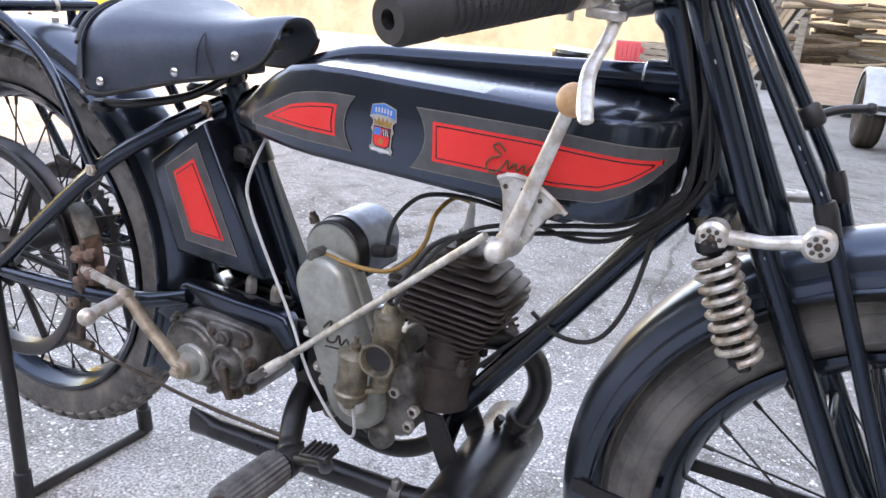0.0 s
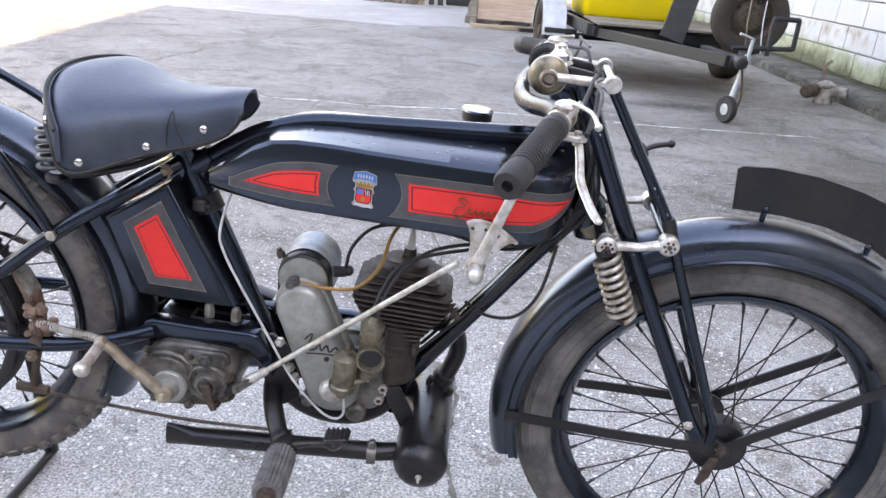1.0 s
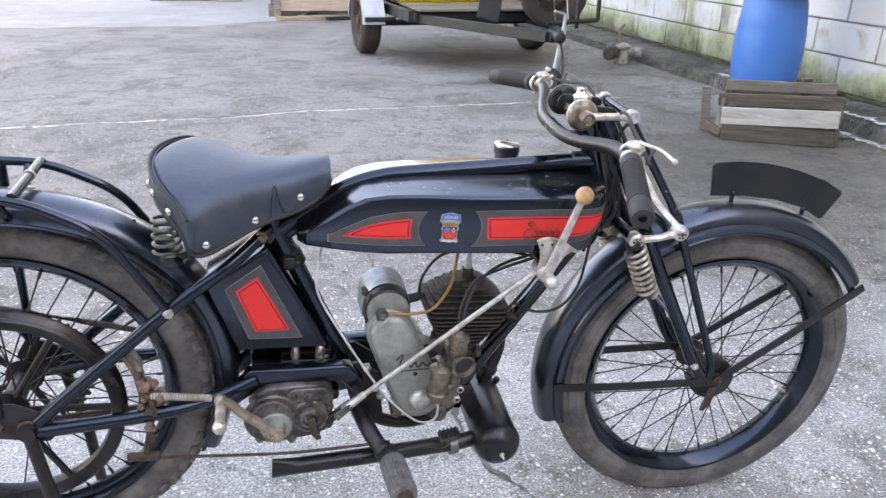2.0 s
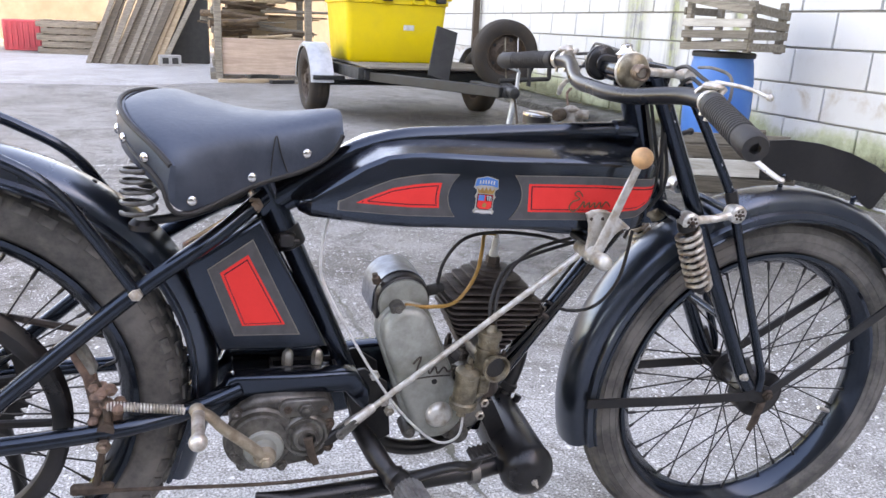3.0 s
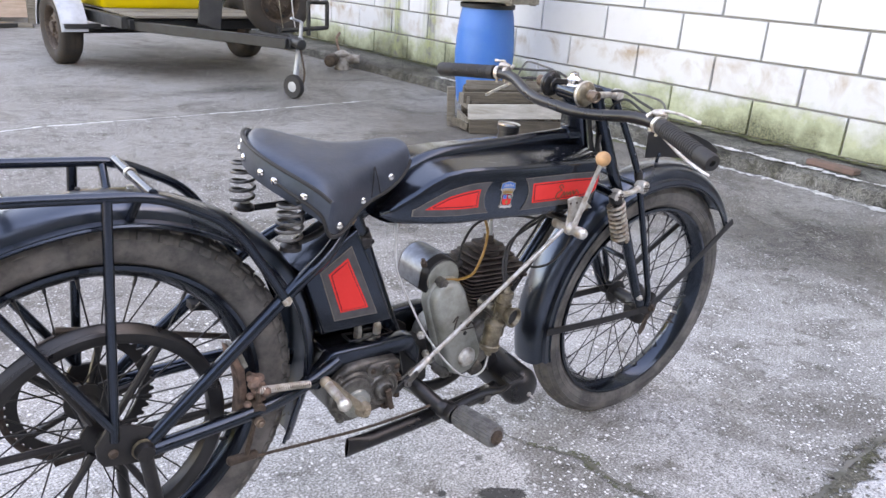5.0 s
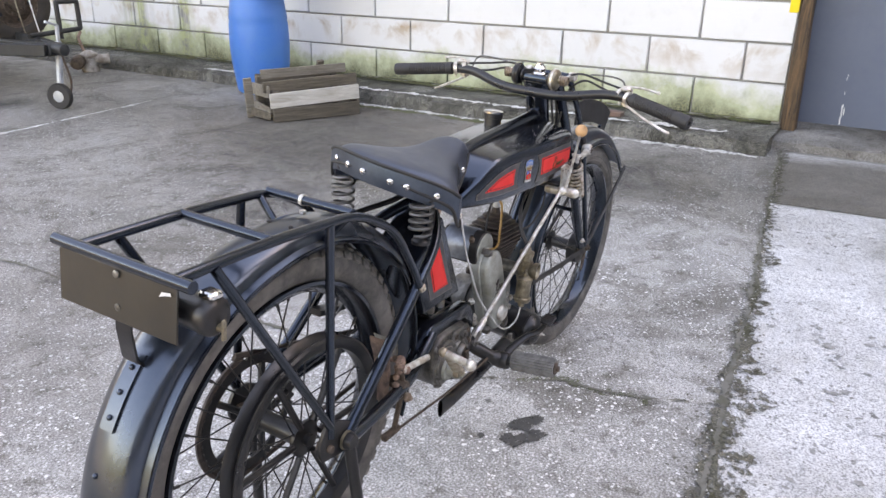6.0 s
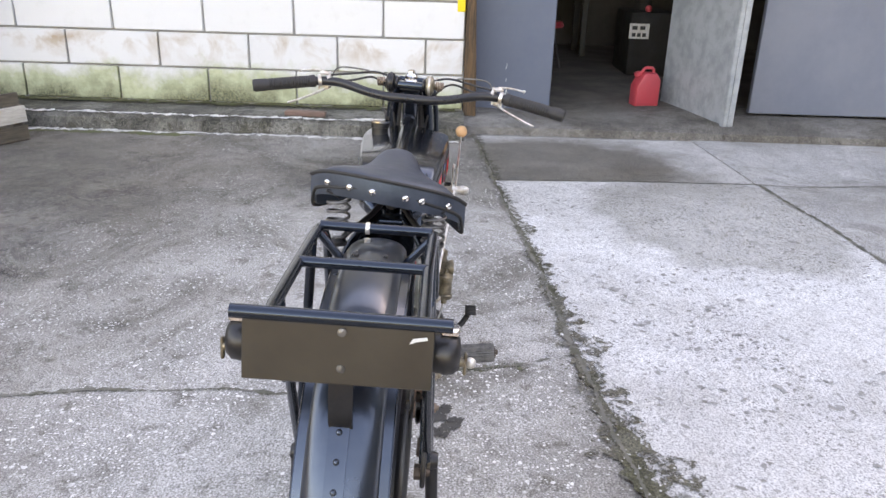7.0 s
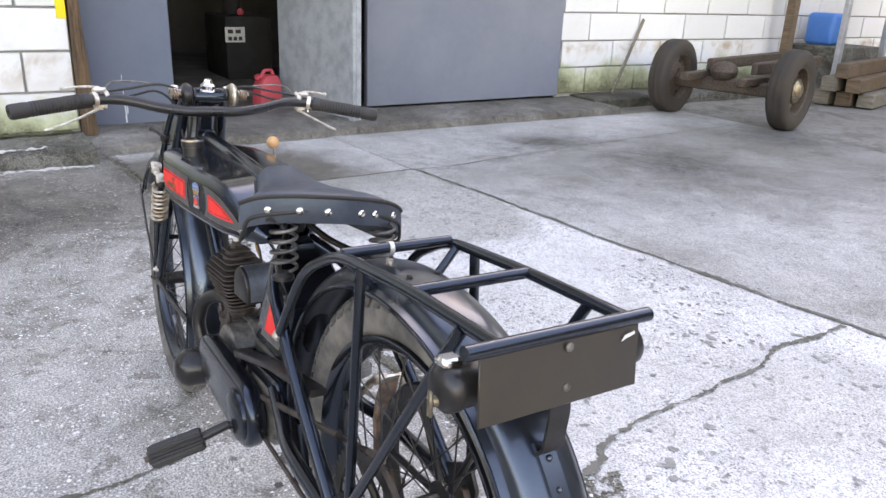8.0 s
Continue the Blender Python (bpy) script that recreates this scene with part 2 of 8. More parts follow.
def concrete(name, film, bare, stain, grain, pit, spots=0.5, damp=0.0, blob=None, field=None):
    """Weathered concrete: a cement film worn through in patches to its aggregate, with pale grains, pits, stains and damp."""
    m, t, b = nodes(name)
    co = coords(t)
    warp = add(t, "ShaderNodeVectorMath")
    warp.operation = "MULTIPLY_ADD"
    nz = add(t, "ShaderNodeTexNoise", Scale=70.0, Detail=3.0)
    t.links.new(co, nz.inputs["Vector"])
    t.links.new(nz.outputs["Color"], warp.inputs[0])
    warp.inputs[1].default_value = (0.010, 0.010, 0.010)
    t.links.new(co, warp.inputs[2])
    wv = warp.outputs[0]
    rag = add(t, "ShaderNodeVectorMath")
    rag.operation = "MULTIPLY_ADD"
    nr = add(t, "ShaderNodeTexNoise", Scale=55.0, Detail=5.0, Roughness=0.75)
    t.links.new(co, nr.inputs["Vector"])
    t.links.new(nr.outputs["Color"], rag.inputs[0])
    rag.inputs[1].default_value = (0.034, 0.034, 0.0)
    t.links.new(co, rag.inputs[2])
    pv = rag.outputs[0]
    big, mid = noise_of(t, co, 0.55, 7, 0.66, 0.6), noise_of(t, co, 3.4, 9, 0.72, 0.4)
    fine, grit = noise_of(t, co, 30, 8, 0.75), noise_of(t, co, 190, 3, 0.7)
    wear = ramp(t, mix(t, 0.45, mid, fine), [(0.44, 0.0), (0.56, 1.0)])
    c = mix(t, wear, film, bare)
    c = mix(t, ramp(t, fine, [(0.34, 0.8), (0.47, 0.0)]), c, tuple(0.5 * x for x in bare))
    c = mix(t, ramp(t, grit, [(0.36, 0.92), (0.53, 0.0)]), c, tuple(0.4 * x for x in bare))
    c = mix(t, ramp(t, grit, [(0.54, 0.0), (0.68, 0.8)]), c, tuple(min(0.85, 1.7 * x) for x in film))
    # stains at three sizes
    c = mix(t, ramp(t, big, [(0.46, 0.0), (0.60, 0.75)]), c, stain, "MULTIPLY")
    c = mix(t, ramp(t, noise_of(t, co, 1.9, 9, 0.75, 0.9), [(0.50, 0.0), (0.62, spots)]), c, stain, "MULTIPLY")
    c = mix(t, ramp(t, noise_of(t, co, 11, 6, 0.7, 0.5), [(0.55, 0.0), (0.64, spots)]), c, stain, "MULTIPLY")
    if grain:
        patch = ramp(t, mid, [(0.40, 0.25), (0.58, 1.0)])
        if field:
            # brightness painted into the colour: darker outside a ragged oval, with fewer pale grains
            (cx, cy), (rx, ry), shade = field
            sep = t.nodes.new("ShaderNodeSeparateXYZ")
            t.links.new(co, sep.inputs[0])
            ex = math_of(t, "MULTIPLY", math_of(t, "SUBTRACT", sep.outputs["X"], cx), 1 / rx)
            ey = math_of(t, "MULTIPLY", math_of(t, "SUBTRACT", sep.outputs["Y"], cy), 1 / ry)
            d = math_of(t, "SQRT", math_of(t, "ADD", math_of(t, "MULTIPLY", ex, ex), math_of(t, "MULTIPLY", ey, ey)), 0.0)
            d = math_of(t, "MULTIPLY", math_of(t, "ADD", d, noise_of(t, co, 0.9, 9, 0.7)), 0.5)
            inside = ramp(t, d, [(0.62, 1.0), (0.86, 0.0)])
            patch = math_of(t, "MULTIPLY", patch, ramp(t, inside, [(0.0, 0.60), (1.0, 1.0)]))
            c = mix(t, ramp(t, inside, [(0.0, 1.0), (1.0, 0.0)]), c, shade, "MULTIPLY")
        for scale, share, size in ((58.0, grain * 0.55, 0.36), (115.0, grain, 0.42)):
            f = math_of(t, "MULTIPLY", flecks(t, wv, scale, share, size, 0), patch)
            c = mix(t, f, c, (0.80, 0.79, 0.76))
    # pits lie in drifts, ragged and of mixed sizes
    drift = ramp(t, noise_of(t, co, 2.3, 6, 0.7, 0.6), [(0.38, 0.15), (0.62, 1.0)])
    for scale, share, size in ((17.0, pit * 0.42, 0.19), (38.0, pit * 0.95, 0.27), (80.0, pit, 0.32), (150.0, pit * 1.3, 0.36)):
        c = mix(t, math_of(t, "MULTIPLY", math_of(t, "MULTIPLY", flecks(t, pv, scale, share, size, 1), drift), 0.85), c, (0.10, 0.095, 0.085))
    if blob:
        (cx, cy), (rx, ry), dark, soft = blob
        sep = t.nodes.new("ShaderNodeSeparateXYZ")
        t.links.new(co, sep.inputs[0])
        ex = math_of(t, "MULTIPLY", math_of(t, "SUBTRACT", sep.outputs["X"], cx), 1 / rx)
        ey = math_of(t, "MULTIPLY", math_of(t, "SUBTRACT", sep.outputs["Y"], cy), 1 / ry)
        d = math_of(t, "SQRT", math_of(t, "ADD", math_of(t, "MULTIPLY", ex, ex), math_of(t, "MULTIPLY", ey, ey)), 0.0)
        d = math_of(t, "ADD", d, math_of(t, "MULTIPLY", noise_of(t, co, 2.6, 8, 0.65), 0.9))
        c = mix(t, ramp(t, math_of(t, "MULTIPLY", d, 0.5), [(0.69 - soft, 1.0), (0.69 + soft, 0.0)]), c, dark, "MULTIPLY")
    t.links.new(c, b.inputs["Base Color"])
    t.links.new(ramp(t, big, [(0.38, 0.92), (0.62, 0.80 - damp)]), b.inputs["Roughness"])
    bump(t, b, mix(t, 0.5, fine, grit), 0.6, 0.005)
    return m


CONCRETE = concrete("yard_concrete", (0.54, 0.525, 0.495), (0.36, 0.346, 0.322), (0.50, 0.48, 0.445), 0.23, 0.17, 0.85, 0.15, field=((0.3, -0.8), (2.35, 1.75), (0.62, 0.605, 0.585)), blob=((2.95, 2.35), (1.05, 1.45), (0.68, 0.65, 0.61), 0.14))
CONCRETE_PALE = concrete("pale_concrete", (0.86, 0.86, 0.845), (0.70, 0.695, 0.68), (0.76, 0.75, 0.73), 0.0, 0.42, 0.5, 0.25, blob=((2.35, -1.35), (0.75, 0.62), (0.66, 0.65, 0.62), 0.05))
CONCRETE_FAR = concrete("dry_far_concrete", (0.46, 0.455, 0.44), (0.36, 0.355, 0.34), (0.72, 0.71, 0.69), 0.0, 0.03, 0.4, 0.1)
CONCRETE_DAMP = concrete("damp_concrete", (0.66, 0.65, 0.63), (0.50, 0.49, 0.47), (0.7, 0.69, 0.66), 0.0, 0.05, 0.5, 0.4, blob=((3.22, -0.74), (0.74, 0.84), (0.36, 0.335, 0.30), 0.09))
CONCRETE_SIDE = concrete("side_concrete", (0.60, 0.595, 0.575), (0.44, 0.43, 0.41), (0.66, 0.65, 0.62), 0.0, 0.10, 0.6, 0.2, blob=((2.3, -4.0), (1.15, 1.9), (0.62, 0.61, 0.60), 0.14))
CONCRETE_OLD = concrete("old_kerb_concrete", (0.25, 0.24, 0.21), (0.05, 0.048, 0.04), (0.34, 0.33, 0.25), 0.0, 0.06, 0.8)
CONCRETE_SILL = concrete("worn_sill_concrete", (0.29, 0.275, 0.25), (0.15, 0.142, 0.13), (0.45, 0.42, 0.37), 0.0, 0.06, 0.7)
JOINT_DIRT = concrete("joint_dirt", (0.22, 0.205, 0.17), (0.105, 0.098, 0.075), (0.50, 0.52, 0.34), 0.10, 0.25, 0.9)


def speckled(m, scale, lo, hi):
    """Lets the ground show between the grains of a thin deposit."""
    t = m.node_tree
    t.links.new(ramp(t, noise_of(t, coords(t), scale, 9, 0.8, 0.3), [(lo, 0.0), (hi, 1.0)]), t.nodes["Principled BSDF"].inputs["Alpha"])
    return m


DIRT_FILM = speckled(concrete("strewn_dirt", (0.26, 0.245, 0.21), (0.13, 0.12, 0.095), (0.55, 0.54, 0.42), 0.08, 0.2, 0.9), 26, 0.47, 0.54)
CRACK = worn("dark_crack_dirt", (0.185, 0.175, 0.15), (0.085, 0.084, 0.058), 0.95, scale=14, amount=0.8, grain=0.004)
LIME = speckled(worn("pale_lime_deposit", (0.70, 0.69, 0.66), (0.46, 0.45, 0.41), 0.95, scale=9, amount=0.8, grain=0.003), 14, 0.38, 0.50)
MOSS = worn("green_moss", (0.085, 0.10, 0.035), (0.13, 0.12, 0.07), 0.95, scale=18, amount=0.8, grain=0.008)
TILE_RED = worn("faded_red_brick", (0.19, 0.11, 0.085), (0.13, 0.11, 0.085), 0.9, scale=20, grain=0.002)
OIL = speckled(worn("oil_stain", (0.045, 0.043, 0.04), (0.10, 0.098, 0.09), 0.7, scale=40, grain=0.002), 70, 0.36, 0.46)
MORTAR = worn("grey_mortar", (0.37, 0.365, 0.35), (0.25, 0.25, 0.235), 0.95, scale=20, grain=0.003)


def block_paint():
    """White-painted block, with brown runs and green growth near the foot of the wall."""
    m, t, b = nodes("white_painted_block")
    g = t.nodes.new("ShaderNodeNewGeometry").outputs["Position"]
    sep = t.nodes.new("ShaderNodeSeparateXYZ")
    t.links.new(g, sep.inputs[0])
    n1, n2, n3 = noise_of(t, g, 1.6, 7, 0.65), noise_of(t, g, 9, 6, 0.65), noise_of(t, g, 70, 4)
    info = t.nodes.new("ShaderNodeObjectInfo").outputs["Random"]
    white = mix(t, ramp(t, info, [(0.0, 0.0), (1.0, 0.6)]), (0.665, 0.67, 0.665), (0.575, 0.58, 0.575))
    c = mix(t, ramp(t, n2, [(0.55, 0.0), (0.8, 0.35)]), white, (0.5, 0.5, 0.47))
    # brown runs in a band, and growth at the foot
    band = t.nodes.new("ShaderNodeMapRange")
    for k, v in (("From Min", 0.30), ("From Max", 0.60)):
        band.inputs[k].default_value = v
    t.links.new(sep.outputs["Z"], band.inputs[0])
    hump = ramp(t, band.outputs[0], [(0.0, 0.0), (0.45, 0.5), (0.75, 1.0), (1.0, 0.0)])
    spots = ramp(t, noise_of(t, g, 4.2, 5, 0.6, 0.4), [(0.48, 0.0), (0.66, 0.9)])
    f = t.nodes.new("ShaderNodeMath")
    f.operation = "MULTIPLY"
    t.links.new(hump, f.inputs[0])
    t.links.new(spots, f.inputs[1])
    c = mix(t, f.outputs[0], c, (0.38, 0.27, 0.17))
    foot = t.nodes.new("ShaderNodeMath")
    foot.operation = "MULTIPLY_ADD"
    foot.inputs[1].default_value = 0.76
    foot.inputs[2].default_value = 0.0
    t.links.new(n1, foot.inputs[0])
    low = t.nodes.new("ShaderNodeMath")
    low.operation = "SUBTRACT"
    t.links.new(foot.outputs[0], low.inputs[0])
    t.links.new(sep.outputs["Z"], low.inputs[1])
    c = mix(t, ramp(t, low.outputs[0], [(0.0, 0.0), (0.11, 0.75)]), c, mix(t, ramp(t, n2, [(0.40, 0.0), (0.60, 1.0)]), (0.40, 0.44, 0.22), (0.24, 0.27, 0.10)))
    c = mix(t, ramp(t, low.outputs[0], [(0.13, 0.0), (0.27, 0.9)]), c, mix(t, ramp(t, n3, [(0.42, 0.0), (0.58, 1.0)]), (0.055, 0.058, 0.035), (0.17, 0.17, 0.09)))
    # dark and green runs down the wall where a gutter leaks
    st = t.nodes.new("ShaderNodeMapping")
    st.inputs["Scale"].default_value = (0.0, 2.1, 0.10)
    t.links.new(g, st.inputs[0])
    run = ramp(t, noise_of(t, st.outputs[0], 3.5, 5, 0.65), [(0.36, 0.0), (0.60, 0.95)])
    bands = None
    for yc, half in ((5.22, 0.20), (5.88, 0.30), (4.35, 0.10)):
        off = t.nodes.new("ShaderNodeMath")
        off.operation = "ABSOLUTE"
        t.links.new(math_of(t, "SUBTRACT", sep.outputs["Y"], yc), off.inputs[0])
        one = ramp(t, math_of(t, "MULTIPLY", off.outputs[0], 0.5 / half), [(0.15, 1.0), (0.5, 0.0)])
        bands = one if bands is None else math_of(t, "MAXIMUM", bands, one)
    rz = t.nodes.new("ShaderNodeMath")
    rz.operation = "MULTIPLY"
    t.links.new(run, rz.inputs[0])
    t.links.new(bands, rz.inputs[1])
    c = mix(t, rz.outputs[0], c, mix(t, ramp(t, n2, [(0.42, 0.0), (0.58, 1.0)]), (0.17, 0.17, 0.155), (0.33, 0.36, 0.17)))
    t.links.new(c, b.inputs["Base Color"])
    b.inputs["Roughness"].default_value = 0.8
    bump(t, b, n3, 0.35, 0.003)
    return m


BLOCK = block_paint()


def timber(name, pale, dark, scale=1.0, upright=False):
    m, t, b = nodes(name)
    co = coords(t)
    mp = t.nodes.new("ShaderNodeMapping")
    mp.inputs["Scale"].default_value = (26 * scale, 26 * scale, 2.0 * scale) if upright else (2.0 * scale, 26 * scale, 26 * scale)
    t.links.new(co, mp.inputs[0])
    n1, n2 = noise_of(t, mp.outputs[0], 2.2, 8, 0.7, 0.6), noise_of(t, co, 5, 5)
    info = t.nodes.new("ShaderNodeObjectInfo").outputs["Random"]
    c = mix(t, ramp(t, n1, [(0.35, 0.0), (0.65, 1.0)]), dark, pale)
    c = mix(t, ramp(t, n2, [(0.45, 0.0), (0.7, 0.5)]), c, dark)
    c = mix(t, ramp(t, info, [(0.0, 0.0), (1.0, 0.45)]), c, tuple(0.6 * x for x in dark))
    t.links.new(c, b.inputs["Base Color"])
    b.inputs["Roughness"].default_value = 0.85
    bump(t, b, n1, 0.5, 0.002)
    return m


WOOD_GREY = timber("weathered_grey_wood", (0.36, 0.32, 0.26), (0.14, 0.12, 0.095))
WOOD_PALE = timber("pale_sawn_wood", (0.56, 0.45, 0.32), (0.34, 0.25, 0.16))
PLYWOOD = timber("pinkish_plywood", (0.68, 0.52, 0.42), (0.46, 0.33, 0.25), 0.4)
WOOD_DARK = timber("old_brown_post_wood", (0.27, 0.18, 0.11), (0.075, 0.055, 0.04))
WOOD_POST = timber("split_post_wood", (0.24, 0.135, 0.065), (0.035, 0.026, 0.02), 0.9, True)
DOOR_BLUE = worn("blue_grey_door_paint", (0.092, 0.118, 0.168), (0.125, 0.148, 0.19), 0.55, scale=3, amount=0.5, grain=0.0008)
DOOR_GREY = worn("dull_galvanised_sheet", (0.40, 0.43, 0.45), (0.27, 0.30, 0.31), 0.55, metal=0.25, scale=10, amount=0.8, grain=0.001)
DOOR_WIDE = worn("grey_steel_door_paint", (0.145, 0.165, 0.21), (0.20, 0.215, 0.25), 0.5, scale=2, amount=0.5, grain=0.0006)
DRUM_BLUE = worn("blue_plastic", (0.012, 0.16, 0.50), (0.04, 0.20, 0.48), 0.42, scale=6, amount=0.5, grain=0.0006)
BIN_YELLOW = worn("yellow_plastic", (0.80, 0.58, 0.01), (0.7, 0.5, 0.02), 0.42, scale=6, amount=0.4, grain=0.0004)
GALV = worn("galvanised_steel", (0.46, 0.48, 0.50), (0.33, 0.35, 0.36), 0.45, metal=0.5, scale=12, amount=0.6)
TRAILER_BLACK = worn("black_chassis_paint", (0.012, 0.0125, 0.0135), (0.034, 0.036, 0.033), 0.5, scale=12, amount=0.6)
CAN_RED = worn("red_plastic_can", (0.50, 0.055, 0.07), (0.40, 0.06, 0.075), 0.4, scale=8, grain=0.0003)
# room surfaces get very dark colours, deepening the unlit interior
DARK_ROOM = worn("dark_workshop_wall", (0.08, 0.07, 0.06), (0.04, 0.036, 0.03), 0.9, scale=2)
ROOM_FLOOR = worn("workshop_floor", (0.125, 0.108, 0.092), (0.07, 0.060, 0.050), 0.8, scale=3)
FAR_WALL = worn("dull_far_wall", (0.165, 0.158, 0.140), (0.10, 0.10, 0.085), 0.9, scale=0.8, amount=0.8, grain=0.002)
RENDER_WALL = worn("pale_rendered_wall", (0.62, 0.61, 0.58), (0.45, 0.44, 0.41), 0.9, scale=1.2, grain=0.002)
ROOF_SHEET = worn("grey_roof_sheet", (0.30, 0.30, 0.29), (0.2, 0.2, 0.19), 0.8, scale=2)

# ---- the yard: ground ----
bm = bm_new()
S = 150.0
ring = [-S, -40, -15, -8, -4, -2, 0, 2, 4, 8, 15, 40, S]
grid = [[bm.verts.new((x, y, 0)) for y in ring] for x in ring]
for i in range(len(ring) - 1):
    for j in range(len(ring) - 1):
        bm.faces.new((grid[i][j], grid[i + 1][j], grid[i + 1][j + 1], grid[i][j + 1]))
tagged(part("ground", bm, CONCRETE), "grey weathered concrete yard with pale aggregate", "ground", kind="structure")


def wavy(pts, amp, step=0.06, seed=1.0):
    """Points along a polyline that waver sideways."""
    out = []
    for (x0, y0), (x1, y1) in zip(pts, pts[1:]):
        n = max(1, int(math.hypot(x1 - x0, y1 - y0) / step))
        for k in range(n):
            x, y = x0 + (x1 - x0) * k / n, y0 + (y1 - y0) * k / n
            out.append((x + amp * noise.noise((x * 4, y * 4, seed)), y + amp * noise.noise((x * 4, y * 4, seed + 9))))
    return out + [pts[-1]]


def slab(name, outline, material, label, z=0.004):
    bm = bm_new()
    prism(bm, outline, -0.02, z, plane="xy")
    return tagged(part(name, bm, material), label, "slab", kind="structure")


def ribbon(name, pts, width, material, label, z, amp=0.012, seed=1.0, ragged=1.0, step=0.008, least=0.10):
    """A dirty joint or crack: a strip with ragged edges; width is one number or (width, x) pairs."""
    p = wavy(pts, amp, step, seed)
    bm = bm_new()
    rows = []
    for i, (x, y) in enumerate(p):
        a, b = p[max(i - 3, 0)], p[min(i + 3, len(p) - 1)]
        d = Vector((b[0] - a[0], b[1] - a[1], 0)).normalized()
        w = width if isinstance(width, float) else curve_at(width, x)
        ends = []
        for k, sg in ((0, 1), (1, -1)):
            q = (x * 7, y * 7, seed + 3 + 5 * k), (x * 27, y * 27, seed + 4 + 5 * k), (x * 90, y * 90, seed + 6 + 5 * k)
            f = 0.62 + ragged * (0.7 * noise.noise(q[0]) + 0.6 * min(1.0, 0.06 / w) * noise.noise(q[1]) + 0.6 * min(1.0, 0.016 / w) * noise.noise(q[2]))
            ends.append(bm.verts.new(Vector((x, y, z)) + Vector((-d.y, d.x, 0)) * sg * w * max(least, f)))
        rows.append(ends)
    for a, b in zip(rows, rows[1:]):
        bm.faces.new((a[0], b[0], b[1], a[1]))
    return tagged(part(name, bm, material), label, "crack", kind="structure")


def curve_at(pairs, x):
    for p, q in zip(pairs, pairs[1:]):
        if p[0] <= x <= q[0]:
            return p[1] + (q[1] - p[1]) * (x - p[0]) / (q[0] - p[0])
    return pairs[0][1] if x < pairs[0][0] else pairs[-1][1]


# the long joint runs beside the motorcycle from the workshop sill towards the camera
JOINT = [(3.95, -0.225), (2.75, -0.33), (1.6, -0.455), (0.95, -0.50), (0.5, -0.55), (-0.4, -0.63), (-1.6, -0.74), (-4.0, -0.95)]
JOINT_B = [(4.0, -1.70), (2.92, -1.76), (2.11, -1.85), (1.5, -1.89), (0.4, -2.02), (-0.5, -2.12), (-4.0, -2.5)]
slab("slab_pale", wavy([(2.84, -0.325)] + JOINT[1:] + JOINT_B[::-1][:-1] + [(2.92, -1.70), (2.90, -1.0), (2.84, -0.325)], 0.012, 0.08)[:-1], CONCRETE_PALE, "pale worn concrete slab with dark pits")
slab("slab_damp", wavy([(3.93, -0.25), (2.86, -0.335), (2.92, -1.0), (2.94, -1.745), (3.95, -1.69), (3.93, -0.25)], 0.012, 0.08)[:-1], CONCRETE_DAMP, "damp dark concrete slab before the door sill")
slab("slab_side", wavy(JOINT_B + [(-4.0, -5.2), (2.0, -5.2), (3.95, -5.2), (4.0, -1.70)], 0.012, 0.08)[:-1], CONCRETE_SIDE, "grey worn concrete slab with a damp patch")
slab("slab_far", wavy([(-6.0, 9.0), (-1.74, 9.16), (-0.59, 9.2), (0.45, 9.9), (0.6, 16.0), (-6.0, 16.0), (-6.0, 9.0)], 0.03, 0.2)[:-1], CONCRETE_FAR, "paler dry concrete slab at the far side of the yard")
ribbon("dirt_film_joint", [(x, y - 0.022) for x, y in JOINT], [(-4.0, 0.15), (0.3, 0.12), (0.85, 0.085), (1.5, 0.045), (2.6, 0.030), (4.0, 0.030)], DIRT_FILM, "thin film of dirt spread beside the joint", 0.0068, seed=22, ragged=1.6)
ribbon("dirt_joint", JOINT, [(-4.0, 0.060), (0.3, 0.046), (0.85, 0.028), (1.5, 0.018), (2.6, 0.015), (4.0, 0.016)], JOINT_DIRT, "gritty mossy dirt filling the joint", 0.0080, seed=2, ragged=1.5)
ribbon("crack_long", [(x, y + 0.006) for x, y in JOINT], 0.0085, CRACK, "dark open joint between two concrete slabs", 0.0092, seed=32, ragged=2.0, least=0.03)
ribbon("crack_far", JOINT_B[1:], 0.016, CRACK, "dirt-filled joint in the concrete", 0.008, seed=3)
ribbon("crack_cross", [(2.84, -0.36), (2.90, -1.0), (2.92, -1.72), (2.90, -2.0), (3.05, -3.1), (3.2, -5.1)], 0.008, CRACK, "thin cross joint in the concrete", 0.008, seed=4)
ribbon("crack_side", [(0.95, -0.48), (0.89, -0.29), (0.85, -0.08), (0.70, 0.15), (0.68, 0.47), (0.65, 0.9), (0.55, 1.6), (0.5, 2.6)], 0.0062, CRACK, "thin wandering crack in the concrete", 0.0034, 0.035, seed=5, ragged=2.2, least=0.02)
ribbon("moss_crack", [(0.90, -0.33), (0.87, -0.18), (0.85, -0.08), (0.79, 0.02)], 0.020, speckled(worn("moss_in_crack", (0.10, 0.11, 0.05), (0.16, 0.15, 0.11), 0.95, scale=30, grain=0.006), 60, 0.44, 0.54), "moss and dirt along the crack", 0.0026, 0.035, seed=5, ragged=2.0, least=0.05)
ribbon("crack_pale", [(0.39, -2.0), (0.38, -1.65), (0.32, -1.19), (0.30, -0.92), (0.2, -0.6)], 0.0085, CRACK, "dark crack across the pale slab", 0.0094, 0.04, seed=6, ragged=2.4, least=0.02)
